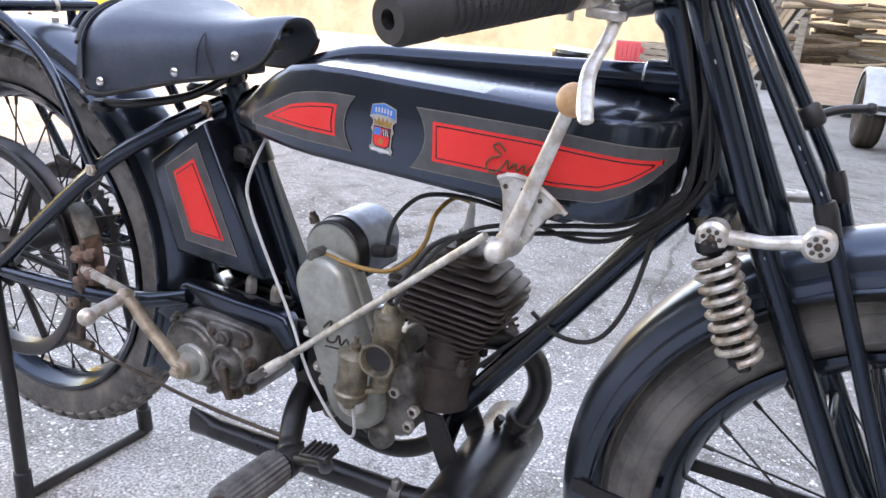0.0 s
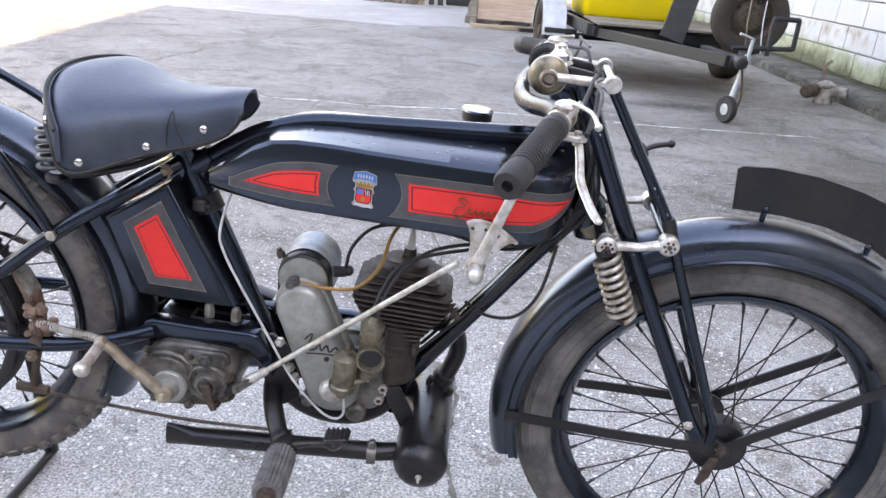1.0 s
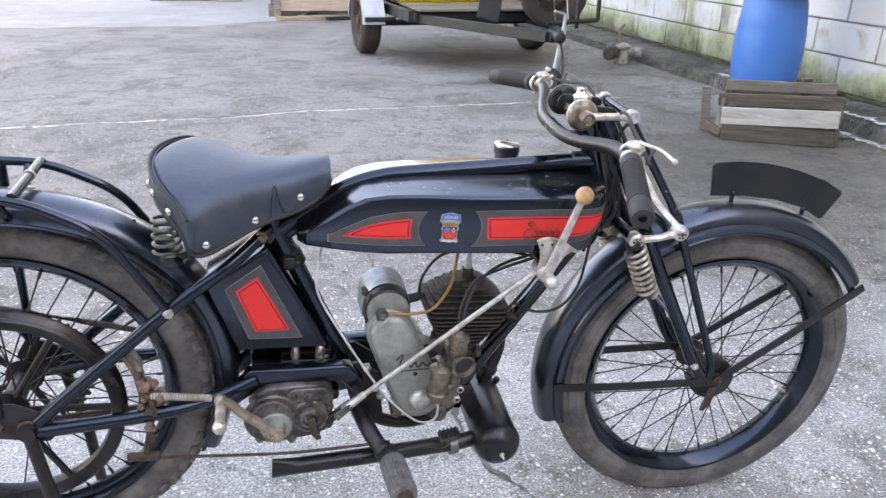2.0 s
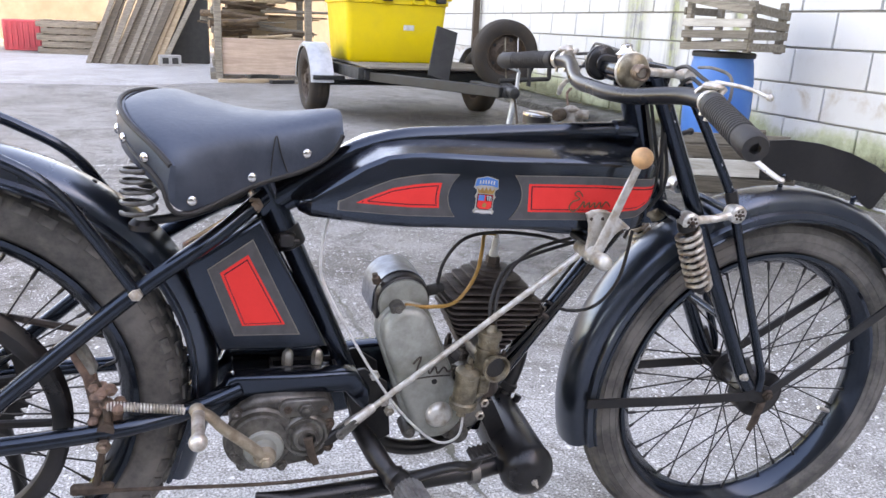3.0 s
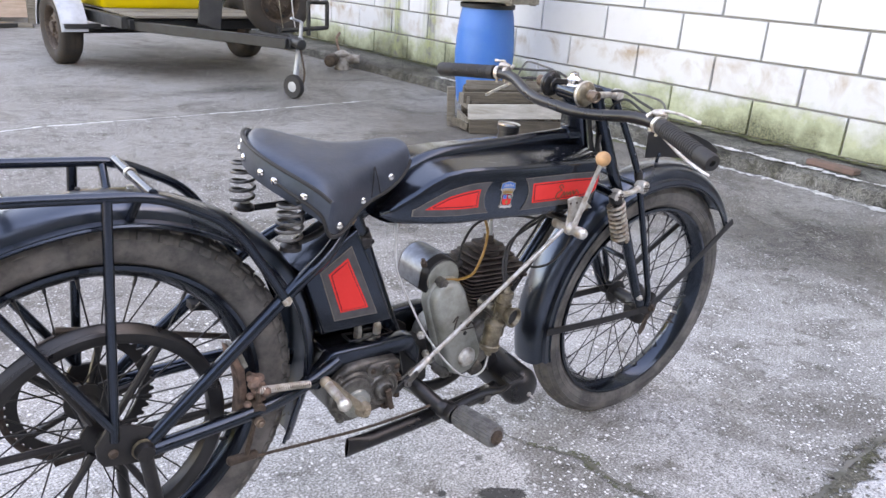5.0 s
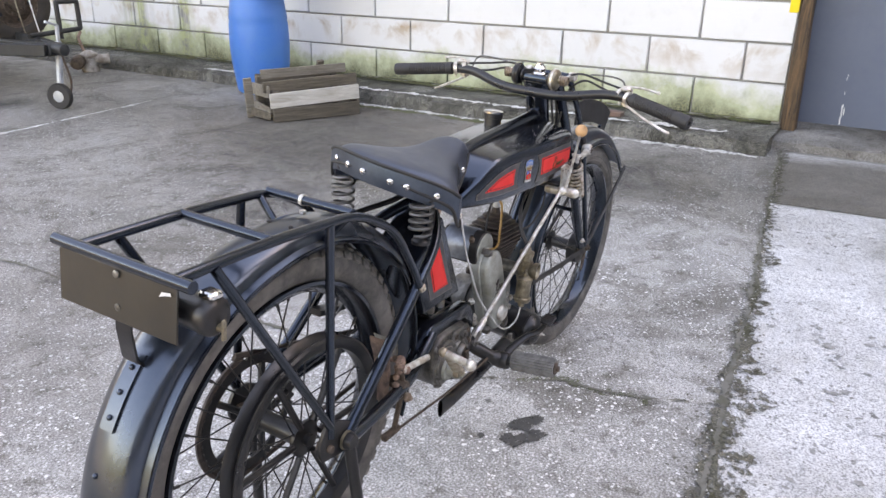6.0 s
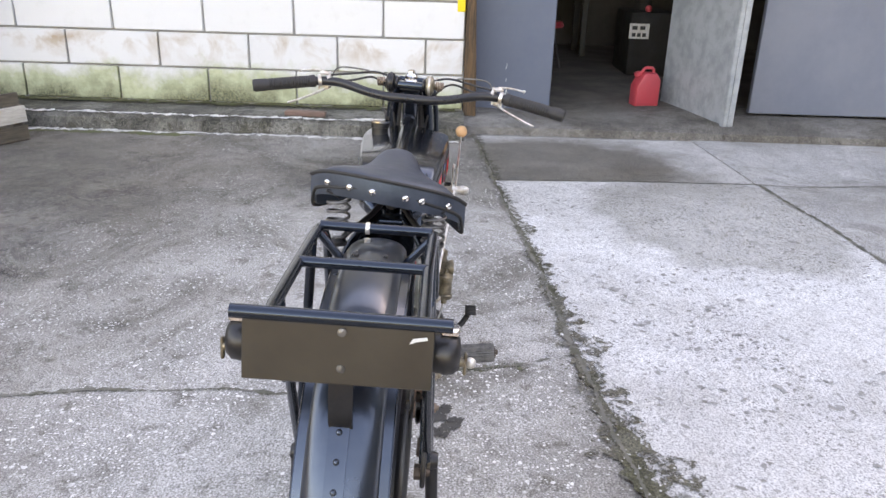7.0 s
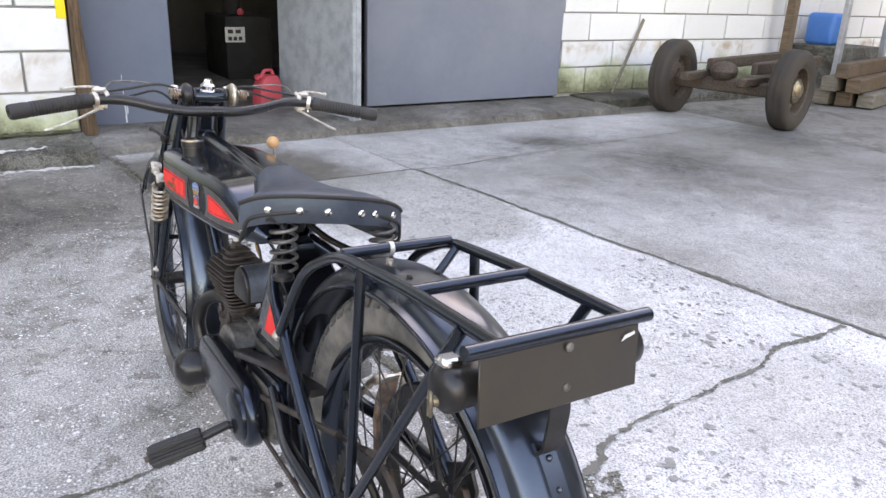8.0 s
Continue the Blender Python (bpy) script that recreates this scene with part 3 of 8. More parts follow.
ribbon("lime_back", [(-1.6, 3.64), (-0.76, 3.76), (0.0, 3.80), (0.5, 3.94), (1.9, 3.99), (2.94, 4.10)], 0.022, LIME, "pale lime along the yard joint", 0.0025, 0.03, seed=8, ragged=1.5)
ribbon("crack_back", [(-3.0, 3.5), (-0.76, 3.78), (0.0, 3.82), (0.5, 3.96), (1.9, 4.01), (2.94, 4.12), (3.6, 4.15)], 0.012, CRACK, "dark joint across the yard", 0.003, 0.02, seed=7)

# damp, oily patches that darken the concrete; each fades out unevenly
def damp_film():
    m, t, b = nodes("damp_oily_film")
    co = coords(t)
    d = t.nodes.new("ShaderNodeVectorMath")
    d.operation = "LENGTH"
    t.links.new(co, d.inputs[0])
    g = t.nodes.new("ShaderNodeNewGeometry").outputs["Position"]
    f = math_of(t, "ADD", d.outputs["Value"], math_of(t, "MULTIPLY", noise_of(t, g, 1.8, 9, 0.7, 0.8), 1.5))
    f = ramp(t, math_of(t, "MULTIPLY", f, 0.5), [(0.42, 0.62), (0.74, 0.0)])
    f = math_of(t, "MULTIPLY", f, ramp(t, noise_of(t, g, 24, 7, 0.75), [(0.30, 0.35), (0.62, 1.0)]))
    t.links.new(f, b.inputs["Alpha"])
    t.links.new(mix(t, noise_of(t, g, 5, 6, 0.6), (0.075, 0.070, 0.062), (0.15, 0.14, 0.125)), b.inputs["Base Color"])
    b.inputs["Roughness"].default_value = 0.55
    return m


DAMP_FILM = damp_film()
for k, (x, y, rx, ry, turn) in enumerate(((2.5, 2.1, 1.6, 1.2, 20), (2.9, 0.45, 1.0, 0.7, 0), (2.1, 4.85, 0.75, 0.28, 10), (2.2, 6.1, 1.4, 0.6, 8), (1.5, 1.6, 0.6, 0.4, -20), (3.25, -3.0, 0.55, 0.75, 0), (2.3, -3.4, 0.9, 0.85, 20), (2.6, -4.9, 0.9, 0.7, 0))):
    bm = bm_new()
    bm.faces.new([bm.verts.new((1.25 * math.cos(2 * math.pi * i / 40), 1.25 * math.sin(2 * math.pi * i / 40), 0)) for i in range(40)])
    ob = tagged(part("damp_patch", bm, DAMP_FILM), "dark damp oily patch on the concrete", "stain", kind="structure")
    ob.matrix_world = pose(x, y, (0.0014 if y > -0.5 else 0.0054) + 0.00008 * k, 0, 0, turn) @ Matrix.Diagonal((rx, ry, 1, 1))

ribbon("crack_yard", [(-2.5, 3.9), (-2.2, 4.3), (-1.86, 4.87), (-1.80, 5.6), (-1.78, 5.96), (-1.60, 6.5), (-1.55, 7.4), (-1.45, 8.9)], 0.012, CRACK, "wandering crack across the far yard", 0.003, 0.12, seed=41, ragged=2.0, least=0.03)

# crumbs of dirt strewn along the joints
rnd = random.Random(11)
bm = bm_new()
for line, n, reach in ((JOINT[2:7], 620, 0.075), (JOINT_B[1:6], 200, 0.04)):
    for k in range(n):
        p, q = line[k % (len(line) - 1)], line[k % (len(line) - 1) + 1]
        u = rnd.random()
        off = rnd.gauss(0, 1) * reach
        x, y, r = p[0] + (q[0] - p[0]) * u, p[1] + (q[1] - p[1]) * u + off, rnd.uniform(0.0015, 0.0065) * (1.2 - min(1.0, abs(off) / 0.2))
        a0 = rnd.random() * 6
        bm.faces.new([bm.verts.new((x + r * rnd.uniform(0.5, 1.4) * math.cos(a0 + a), y + r * rnd.uniform(0.5, 1.3) * math.sin(a0 + a), 0.0098 + 0.0000015 * k)) for a in (0, 0.9, 1.8, 2.7, 3.6, 4.5, 5.4)])
tagged(part("dirt_crumbs", bm, CRACK), "dark crumbs of dirt beside the joints", "dirt", kind="stuff")

# shallow dark flakes where the skin of the pale slab has come off
bm = bm_new()
for k in range(1500):
    x = rnd.uniform(-1.2, 2.75)
    lo, hi = -1.90 + 0.16 * (x - 1.5) - 0.02, -0.47 + 0.10 * (x - 1.5) - 0.05
    y = rnd.uniform(lo, hi)
    r = rnd.uniform(0.003, 0.0090) * (1.0 + 1.0 * (rnd.random() < 0.08))
    if noise.noise((x * 1.7, y * 1.7, 5.0)) < rnd.uniform(-0.35, 0.25):
        continue
    a0, long = rnd.random() * 6.28, rnd.uniform(1.0, 2.2)
    pts = []
    for j in range(9):
        a, f = 2 * math.pi * j / 9, r * rnd.uniform(0.55, 1.25)
        u, v = f * long * math.cos(a), f * math.sin(a)
        pts.append(bm.verts.new((x + u * math.cos(a0) - v * math.sin(a0), y + u * math.sin(a0) + v * math.cos(a0), 0.0060 + 0.0000012 * k)))
    bm.faces.new(pts)
tagged(part("worn_flakes", bm, worn("bared_grey_aggregate", (0.36, 0.35, 0.33), (0.22, 0.21, 0.19), 0.95, scale=40, amount=0.8, grain=0.002)), "grey flaked spots in the pale slab", "concrete", kind="stuff")

# an oil stain beside the footrest
bm = bm_new()
for n, (cx, cy, rx, ry, turn) in enumerate(((0.612, -0.088, 0.026, 0.050, 62), (0.645, -0.105, 0.018, 0.020, 0), (0.560, -0.118, 0.024, 0.052, 62), (0.533, -0.080, 0.020, 0.022, 0), (0.590, -0.065, 0.010, 0.010, 0), (0.508, -0.018, 0.010, 0.011, 0))):
    ca, sa = math.cos(radians(turn - 90)), math.sin(radians(turn - 90))
    vs = []
    for k in range(60):
        a = 2 * math.pi * k / 60
        f = 0.92 + 0.5 * noise.noise((2.2 * math.cos(a), 2.2 * math.sin(a), n * 3.7)) + 0.30 * noise.noise((7 * math.cos(a), 7 * math.sin(a), n * 2.3))
        u, v = ry * f * math.cos(a), rx * f * math.sin(a)
        vs.append(bm.verts.new((cx + u * ca - v * sa, cy + u * sa + v * ca, 0.003 + n * 0.0003)))
    bm.faces.new(vs)
tagged(part("oil_stain", bm, OIL), "dark oil stain on the concrete", "stain", kind="structure")

# ---- the block wall and its kerb ----
WALL_X, LONG = 4.32, 0.645
COURSES = [0.10, 0.340, 0.581] + [0.832 + 0.248 * k for k in range(12)]


def kerb(name, y0, y1, x0, x1, h, label):
    bm = bm_new()
    n = max(4, int(abs(y1 - y0) / 0.12))
    rows = []
    for i in range(n + 1):
        y = y0 + (y1 - y0) * i / n
        w = 0.03 * noise.noise((0, y * 2.3, 3)), 0.02 * noise.noise((0, y * 3.1, 7)), 0.012 * noise.noise((0, y * 5, 11))
        rows.append([bm.verts.new(q) for q in ((x0 + w[0], y, -0.01), (x0 + 0.015 + w[0] + w[1], y, h * 0.8 + w[2]), (x0 + 0.05 + w[0], y, h + w[2]), (x1, y, h + w[2] * 0.4), (x1, y, -0.01))])
    for a, b in zip(rows, rows[1:]):
        for k in range(4):
            bm.faces.new((a[k], a[k + 1], b[k + 1], b[k]))
    bm.faces.new(rows[0])
    bm.faces.new(rows[-1][::-1])
    return tagged(part(name, bm, CONCRETE_OLD), label, "kerb", kind="structure")


kerb("kerb_wall", -0.16, 13.0, 3.78, WALL_X + 0.02, 0.09, "stained uneven concrete kerb along the wall")
ribbon("lime_foot", [(3.73, -0.12), (3.735, 1.2), (3.74, 2.4), (3.73, 3.4)], 0.036, LIME, "pale lime deposit along the kerb foot", 0.0035, 0.03, seed=12, ragged=2.0, least=0.03)
ribbon("lime_edge", [(3.85, 0.1), (3.86, 1.3), (3.85, 2.6), (3.86, 4.5)], 0.036, LIME, "pale worn edge of the kerb", 0.099, 0.03, seed=15, ragged=2.2, least=0.02)
ribbon("moss_foot", [(3.68, 1.5), (3.70, 2.2), (3.66, 2.7)], 0.05, MOSS, "thin green moss on the ground by the kerb", 0.003, 0.05, seed=17, ragged=1.3)
ribbon("moss_wall", [(4.27, -0.1), (4.265, 3.0), (4.27, 9.0)], 0.055, MOSS, "dark moss along the foot of the wall", 0.102, 0.02, seed=19, ragged=1.6)
bm = bm_new()
box(bm, (0.10, 0.27, 0.034), m=pose(3.98, 0.91, 0.106, 2, 4, 3), bevel=0.006)
tagged(part("brick_fragment", bm, TILE_RED), "faded red brick lying on the kerb by the wall", "brick")


def block_wall(name, y0, y1, x, rows, label, height, phase):
    """A wall with a mortar core; each block stands proud of its joints."""
    bm = bm_new()
    box(bm, (0.19, y1 - y0, height), (x + 0.1, (y0 + y1) / 2, height / 2))
    wall = tagged(part(name, bm, MORTAR), label, "wall", kind="structure")
    jobs = []
    for r in range(rows):
        z, top = COURSES[r], COURSES[r + 1]
        joints = list(phase[r % 2])
        while joints[0] > y0:
            joints.insert(0, joints[0] - LONG)
        while joints[-1] < y1:
            joints.append(joints[-1] + LONG)
        for a, b in zip(joints, joints[1:]):
            a, b = max(a, y0), min(b, y1)
            if b - a > 0.08:
                jobs.append((x, (a + b) / 2, (z + top) / 2, b - a - 0.014, top - z - 0.014))
    return wall, jobs


WALLS = [block_wall("wall_main", -0.148, 13.5, WALL_X, 10, "white-painted concrete block wall with green growth at its foot", 5.2, ((0.415, 1.032, 1.657, 2.293, 2.972, 3.66), (0.122, 0.736, 1.357, 1.988, 2.637, 3.32))),
         block_wall("wall_far_end", -16.0, -4.25, 4.62, 6, "white-painted concrete block wall beyond the steel door", 5.2, ((-4.6,), (-4.6 + LONG / 2,)))]

# ---- the workshop front ----
def sheet_door(name, y0, y1, x, z0, z1, material, label, ribs=()):
    bm = bm_new()
    box(bm, (0.05, y1 - y0, z1 - z0), (x, (y0 + y1) / 2, (z0 + z1) / 2), bevel=0.006)
    d = tagged(part(name, bm, material), label, "door", kind="structure")
    for y in ribs:
        bm = bm_new()
        box(bm, (0.02, 0.035, z1 - z0 - 0.04), (x - 0.034, y, (z0 + z1) / 2), bevel=0.004)
        part("edge_rib", bm, material, d)
    return d


DOOR_X, DOOR_H = 4.61, 3.1
door_one = sheet_door("door_1", -0.80, -0.20, DOOR_X, 0.06, DOOR_H, DOOR_BLUE, "blue-grey painted steel door panel with scuffs")
sheet_door("door_3", -4.26, -2.28, DOOR_X, 0.09, DOOR_H, DOOR_WIDE, "wide closed grey steel door")
# splash of pale paint on the door
SPLASH = worn("pale_paint_splash", (0.7, 0.72, 0.7), (0.4, 0.43, 0.45), 0.7, grain=0.0)
for n, (y, z0, z1, w) in enumerate(((-0.463, 0.36, 0.40, 0.003), (-0.466, 0.27, 0.29, 0.003), (-0.470, 0.08, 0.21, 0.008), (-0.482, 0.14, 0.19, 0.006))):
    bm = bm_new()
    rows = []
    for k in range(17):
        z = z0 + (z1 - z0) * k / 16
        o, f = 0.006 * noise.noise((z * 40, n, 0)), w * (0.4 + 0.9 * abs(noise.noise((z * 60, n, 4))))
        rows.append([bm.verts.new((DOOR_X - 0.0265, y + o - f, z)), bm.verts.new((DOOR_X - 0.0265, y + o + f, z))])
    for p, q in zip(rows, rows[1:]):
        bm.faces.new((p[0], p[1], q[1], q[0]))
    part("paint_splash", bm, SPLASH, door_one)
# the open leaf stands out towards the yard
bm = bm_new()
box(bm, (0.97, 0.05, DOOR_H - 0.05), bevel=0.006)
leaf = tagged(part("door_2", bm, DOOR_GREY), "open dull galvanised steel door leaf", "door", kind="structure")
leaf.matrix_world = pose(4.66, -1.90, DOOR_H / 2 + 0.03, 0, 0, 14)
bm = bm_new()
box(bm, (0.05, 0.035, DOOR_H - 0.06), (-0.46, 0.04, 0), bevel=0.006)
part("edge_rib", bm, DOOR_GREY, leaf)
bm = bm_new()
prism(bm, [(3.985, -0.02), (3.99, 0.052), (4.02, 0.062), (4.75, 0.075), (4.95, 0.075), (4.95, -0.02)], -4.5, -0.16)
sill = part("sill", bm, CONCRETE_SILL)
tagged(sill, "worn concrete sill and ramp before the doors", "sill", kind="structure")
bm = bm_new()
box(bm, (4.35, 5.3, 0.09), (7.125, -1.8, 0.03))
tagged(part("floor", bm, ROOM_FLOOR), "dark workshop floor", "floor", kind="structure")
# lintel above the doors, and the rest of the wall up to the roof
bm = bm_new()
box(bm, (0.2, 4.2, 5.2 - DOOR_H), (4.70, -2.2, (5.2 + DOOR_H) / 2))
tagged(part("wall_lintel", bm, RENDER_WALL), "pale wall above the doors", "wall", kind="structure")
bm = bm_new()
prism(bm, [(-0.245, 0.0), (-0.155, 0.0), (-0.150, 0.5), (-0.165, 1.2), (-0.152, 2.2), (-0.16, 3.2), (-0.215, 3.2), (-0.20, 2.0), (-0.215, 0.9), (-0.235, 0.4)], 4.27, 4.40, 0.012, plane="yz")
tagged(part("door_post", bm, WOOD_POST), "split old brown wooden door post", "post", kind="structure")
bm = bm_new()
box(bm, (0.012, 0.055, 0.42), (4.30, -0.118, 0.98), bevel=0.003)
tagged(part("yellow_mark", bm, BIN_YELLOW), "yellow painted strip at the wall end", "trim", kind="structure")
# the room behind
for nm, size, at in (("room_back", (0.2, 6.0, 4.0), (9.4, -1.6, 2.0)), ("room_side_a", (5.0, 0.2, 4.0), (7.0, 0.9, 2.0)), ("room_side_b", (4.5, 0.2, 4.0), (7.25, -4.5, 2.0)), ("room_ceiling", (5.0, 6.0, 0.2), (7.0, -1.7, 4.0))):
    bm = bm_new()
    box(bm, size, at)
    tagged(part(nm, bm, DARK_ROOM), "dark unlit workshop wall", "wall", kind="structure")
# out of view; the slanted eave is placed to cast the yard's shade
bm = bm_new()
prism(bm, [(4.1, -16.7), (4.1, -2.6), (3.77, -0.2), (2.98, 5.5), (1.76, 14.3), (13.1, 14.3), (13.1, -16.7)], 5.2, 5.4, plane="xy")
tagged(part("roof", bm, ROOF_SHEET), "unseen flat workshop roof, its eave shaped to shade the yard", "roof", kind="structure")
# unseen dark walls, added so the black paint mirrors darkness on this side
UNSEEN_WALL = worn("unseen_dark_wall", (0.16, 0.155, 0.15), (0.10, 0.098, 0.095), 0.9, scale=1.1, grain=0.003)
bm = bm_new()
box(bm, (15.4, 0.25, 4.2), (-6.3, -5.4, 2.1))
tagged(part("wall_side", bm, UNSEEN_WALL), "unseen dark wall added to darken reflections and side light", "wall", kind="structure")
bm = bm_new()
box(bm, (3.4, 0.25, 4.2), (2.1, -9.4, 2.1))
tagged(part("wall_passage", bm, UNSEEN_WALL), "unseen dark wall added to cover a bright gap in reflections", "wall", kind="structure")


# ---- the motorcycle ----
# Built upright in its own frame: x forward, rear axle over x = 0, both axles at wheel height; then set on its rear stand.
RW, WB = 0.300, 1.190
RX, RZ = -0.040, 0.306      # the rear axle lies behind the stand pivot
BIKE = Matrix.Translation((-0.0885, 0.016, 0.386)) @ (pose(0, 0, 0, 0, 0, 0.7) @ pose(0, 0, 0, 0, 4.2, 0) @ pose(0, 0, 0, 2.5, 0, 0)) @ Matrix.Translation((0, 0, -RW))
bike = thing("motorcycle", "old black motorcycle with red-lined tank standing on its rear stand", "motorcycle", BIKE)

# the fork, front wheel and bar are turned a little to the right about the steering axis
HEAD_LO, HEAD_HI = Vector((0.925, 0, 0.615)), Vector((0.852, 0, 0.790))
STEER = Matrix.Translation(HEAD_LO) @ Matrix.Rotation(radians(-2.8), 4, HEAD_HI - HEAD_LO) @ Matrix.Translation(-HEAD_LO)


def front(bm):
    bmesh.ops.transform(bm, matrix=STEER, verts=bm.verts)
    return bm


def bar(name, pts, r, mat=BLACK, label="", parent=None, seg=12, steer=False, flat=1.0):
    bm = tube(bm_new(), pts, r, seg, flat=flat)
    return part(name, front(bm) if steer else bm, mat, parent or bike, label)


# wheels
def wheel(name, cx, cz, steer, label):
    hub_c = Vector((cx, 0, cz))
    fix = front if steer else (lambda b: b)
    bm = bm_new()
    prof = []
    for k in range(20):
        a = 2 * math.pi * k / 20
        rr, yy = 0.0335 * math.cos(a), 0.031 * math.sin(a)
        prof.append((0.2725 + rr, yy))
    seg = 96
    rings = []
    for i in range(seg):
        a = 2 * math.pi * i / seg
        ring = []
        for k, (r, y) in enumerate(prof):
            lift = 0.0
            ring.append(bm.verts.new(hub_c + Vector(((r + lift) * math.cos(a), y, (r + lift) * math.sin(a)))))
        rings.append(ring)
    for i in range(seg):
        p, q = rings[i], rings[(i + 1) % seg]
        for k in range(20):
            bm.faces.new((p[k], p[(k + 1) % 20], q[(k + 1) % 20], q[k]))
    w = part(name, fix(bm), TYRE, bike, label)
    if steer:
        # ribs of the front tread
        for y in (-0.013, -0.0045, 0.0045, 0.013):
            bm = bm_new()
            rr = 0.2725 + 0.0335 * math.cos(math.asin(y / 0.031))
            tube(bm, [hub_c + Vector((rr * math.cos(2 * math.pi * i / 80), y, rr * math.sin(2 * math.pi * i / 80))) for i in range(80)], 0.0022, 6, closed=True)
            part("tread_rib", front(bm), TYRE, w)
        for deg in (-118, -96, -72, -52, 52, 72, 96, 118):
            rr, y = 0.2725 + 0.0335 * math.cos(radians(deg)), 0.031 * math.sin(radians(deg))
            ring = [hub_c + Vector((rr * math.cos(2 * math.pi * i / 80), y, rr * math.sin(2 * math.pi * i / 80))) for i in range(80)]
            part("sidewall_ring", front(tube(bm_new(), ring, 0.0013, 6, closed=True)), TYRE, w)
    else:
        # blocks of the rear tread, shoulders and crown
        for y, dp, wide in ((-0.0265, 0.0, 0.012), (-0.015, 0.5, 0.0095), (0.0, 0.0, 0.0095), (0.015, 0.5, 0.0095), (0.0265, 0.0, 0.012)):
            first = None
            for i in range(60):
                a = 2 * math.pi * (i + dp) / 60
                tilt = math.asin(max(-0.95, min(0.95, y / 0.031)))
                rr = 0.2725 + 0.0335 * math.cos(tilt)
                m = Matrix.Translation(hub_c + Vector((rr * math.cos(a), y, rr * math.sin(a)))) @ Matrix.Rotation(-a, 4, "Y") @ Matrix.Rotation(tilt, 4, "Z")
                if first is None:
                    first = part("tread_block", box(bm_new(), (0.006, wide, 0.020), bevel=0.0008), TYRE, w)
                    piece = first
                else:
                    piece = new("tread_block", first.data)
                    piece.parent = w
                piece.matrix_local = m
    bm = lathe(bm_new(), [(0.240, -0.026), (0.246, -0.026), (0.246, -0.020), (0.232, -0.014), (0.226, 0.0), (0.232, 0.014), (0.246, 0.020), (0.246, 0.026), (0.240, 0.026), (0.228, 0.016), (0.221, 0.0), (0.228, -0.016), (0.240, -0.026)], hub_c, (0, 1, 0), 72, cap=False)
    part("rim", fix(bm), BLACK, w, "black enamelled rim")
    bm = lathe(bm_new(), [(0.010, -0.062), (0.010, -0.052), (0.030, -0.050), (0.030, -0.044), (0.017, -0.038), (0.016, 0.038), (0.030, 0.044), (0.030, 0.050), (0.010, 0.052), (0.010, 0.062)], hub_c, (0, 1, 0), 24)
    part("hub", fix(bm), BLACK_DULL, w)
    for i in range(36):
        side = -1 if i % 2 else 1
        a = 2 * math.pi * (i + 0.5) / 36
        b = a + (0.62 if (i // 2) % 2 else -0.62)
        p0 = hub_c + Vector((0.027 * math.cos(b), side * 0.047, 0.027 * math.sin(b)))
        p1 = hub_c + Vector((0.226 * math.cos(a), side * 0.004, 0.226 * math.sin(a)))
        bm = rod(bm_new(), p0, p1, 0.0013, 6)
        rod(bm, p1 + (p0 - p1).normalized() * 0.016, p1, 0.0026, 6)
        part("spoke", fix(bm), BLACK_DULL, w)
    return w


rear_wheel = wheel("rear_wheel", RX, RZ, False, "rear wheel with dusty blocked tyre")
front_wheel = wheel("front_wheel", WB, RW, True, "front wheel with dusty ribbed tyre")
bm = bm_new()
lathe(bm, [(0.0, -0.052), (0.030, -0.054), (0.036, -0.050), (0.042, -0.050), (0.044, -0.046), (0.044, -0.022), (0.03, -0.016)], (WB, 0, RW), (0, 1, 0), 32)
part("brake_drum", front(bm), BLACK_DULL, front_wheel)
a = radians(-18)
bm = lathe(bm_new(), [(0.004, 0), (0.004, 0.022), (0.003, 0.026)], (WB + 0.221 * math.cos(a), 0, RW + 0.221 * math.sin(a)), (-math.cos(a), 0, -math.sin(a)), 10)
part("valve", front(bm), STEEL, front_wheel)


# mudguards: a channel swept round the wheel, with rolled edges
def mudguard(name, cx, cz, r, a0, a1, half, steer, label, drop=0.026, lip=0.008, n=72, tuck=0.0, flare=0.0):
    def gap(deg):      # the leading end lies closer to the tyre, the trailing end stands off it
        return tuck * max(0.0, min(1.0, (45 - deg) / 55)) ** 1.5 - flare * max(0.0, min(1.0, (deg - 105) / 35))

    bm = bm_new()
    sec = []
    for k in range(13):
        a = math.pi * k / 12
        sec.append((-(half - 0.010) * math.cos(a), -drop + drop * math.sin(a) ** 0.72))
    sec = [(-half, -drop - lip), (-half, -drop - 0.002)] + sec + [(half, -drop - 0.002), (half, -drop - lip)]
    rows = []
    for i in range(n + 1):
        deg = a0 + (a1 - a0) * i / n
        a = radians(deg)
        e = gap(deg)
        rows.append([bm.verts.new((cx + (r - e + d) * math.cos(a), y, cz + (r - e + d) * math.sin(a))) for y, d in sec])
    for p, q in zip(rows, rows[1:]):
        for k in range(len(sec) - 1):
            bm.faces.new((p[k], p[k + 1], q[k + 1], q[k]))
    if steer:
        front(bm)
    ob = part(name, bm, MUD_BLACK, bike, label, smooth=48)
    mod = ob.modifiers.new("thick", "SOLIDIFY")
    mod.thickness, mod.offset = 0.0022, -1
    for s in (-1, 1):
        bm, edge = bm_new(), []
        for deg in (a0 + (a1 - a0) * i / n for i in range(n + 1)):
            q = r - drop - lip - gap(deg)
            edge.append((cx + q * math.cos(radians(deg)), s * half, cz + q * math.sin(radians(deg))))
        tube(bm, edge, 0.0030, 6)
        part("rolled_edge", front(bm) if steer else bm, BLACK, ob)
    return ob


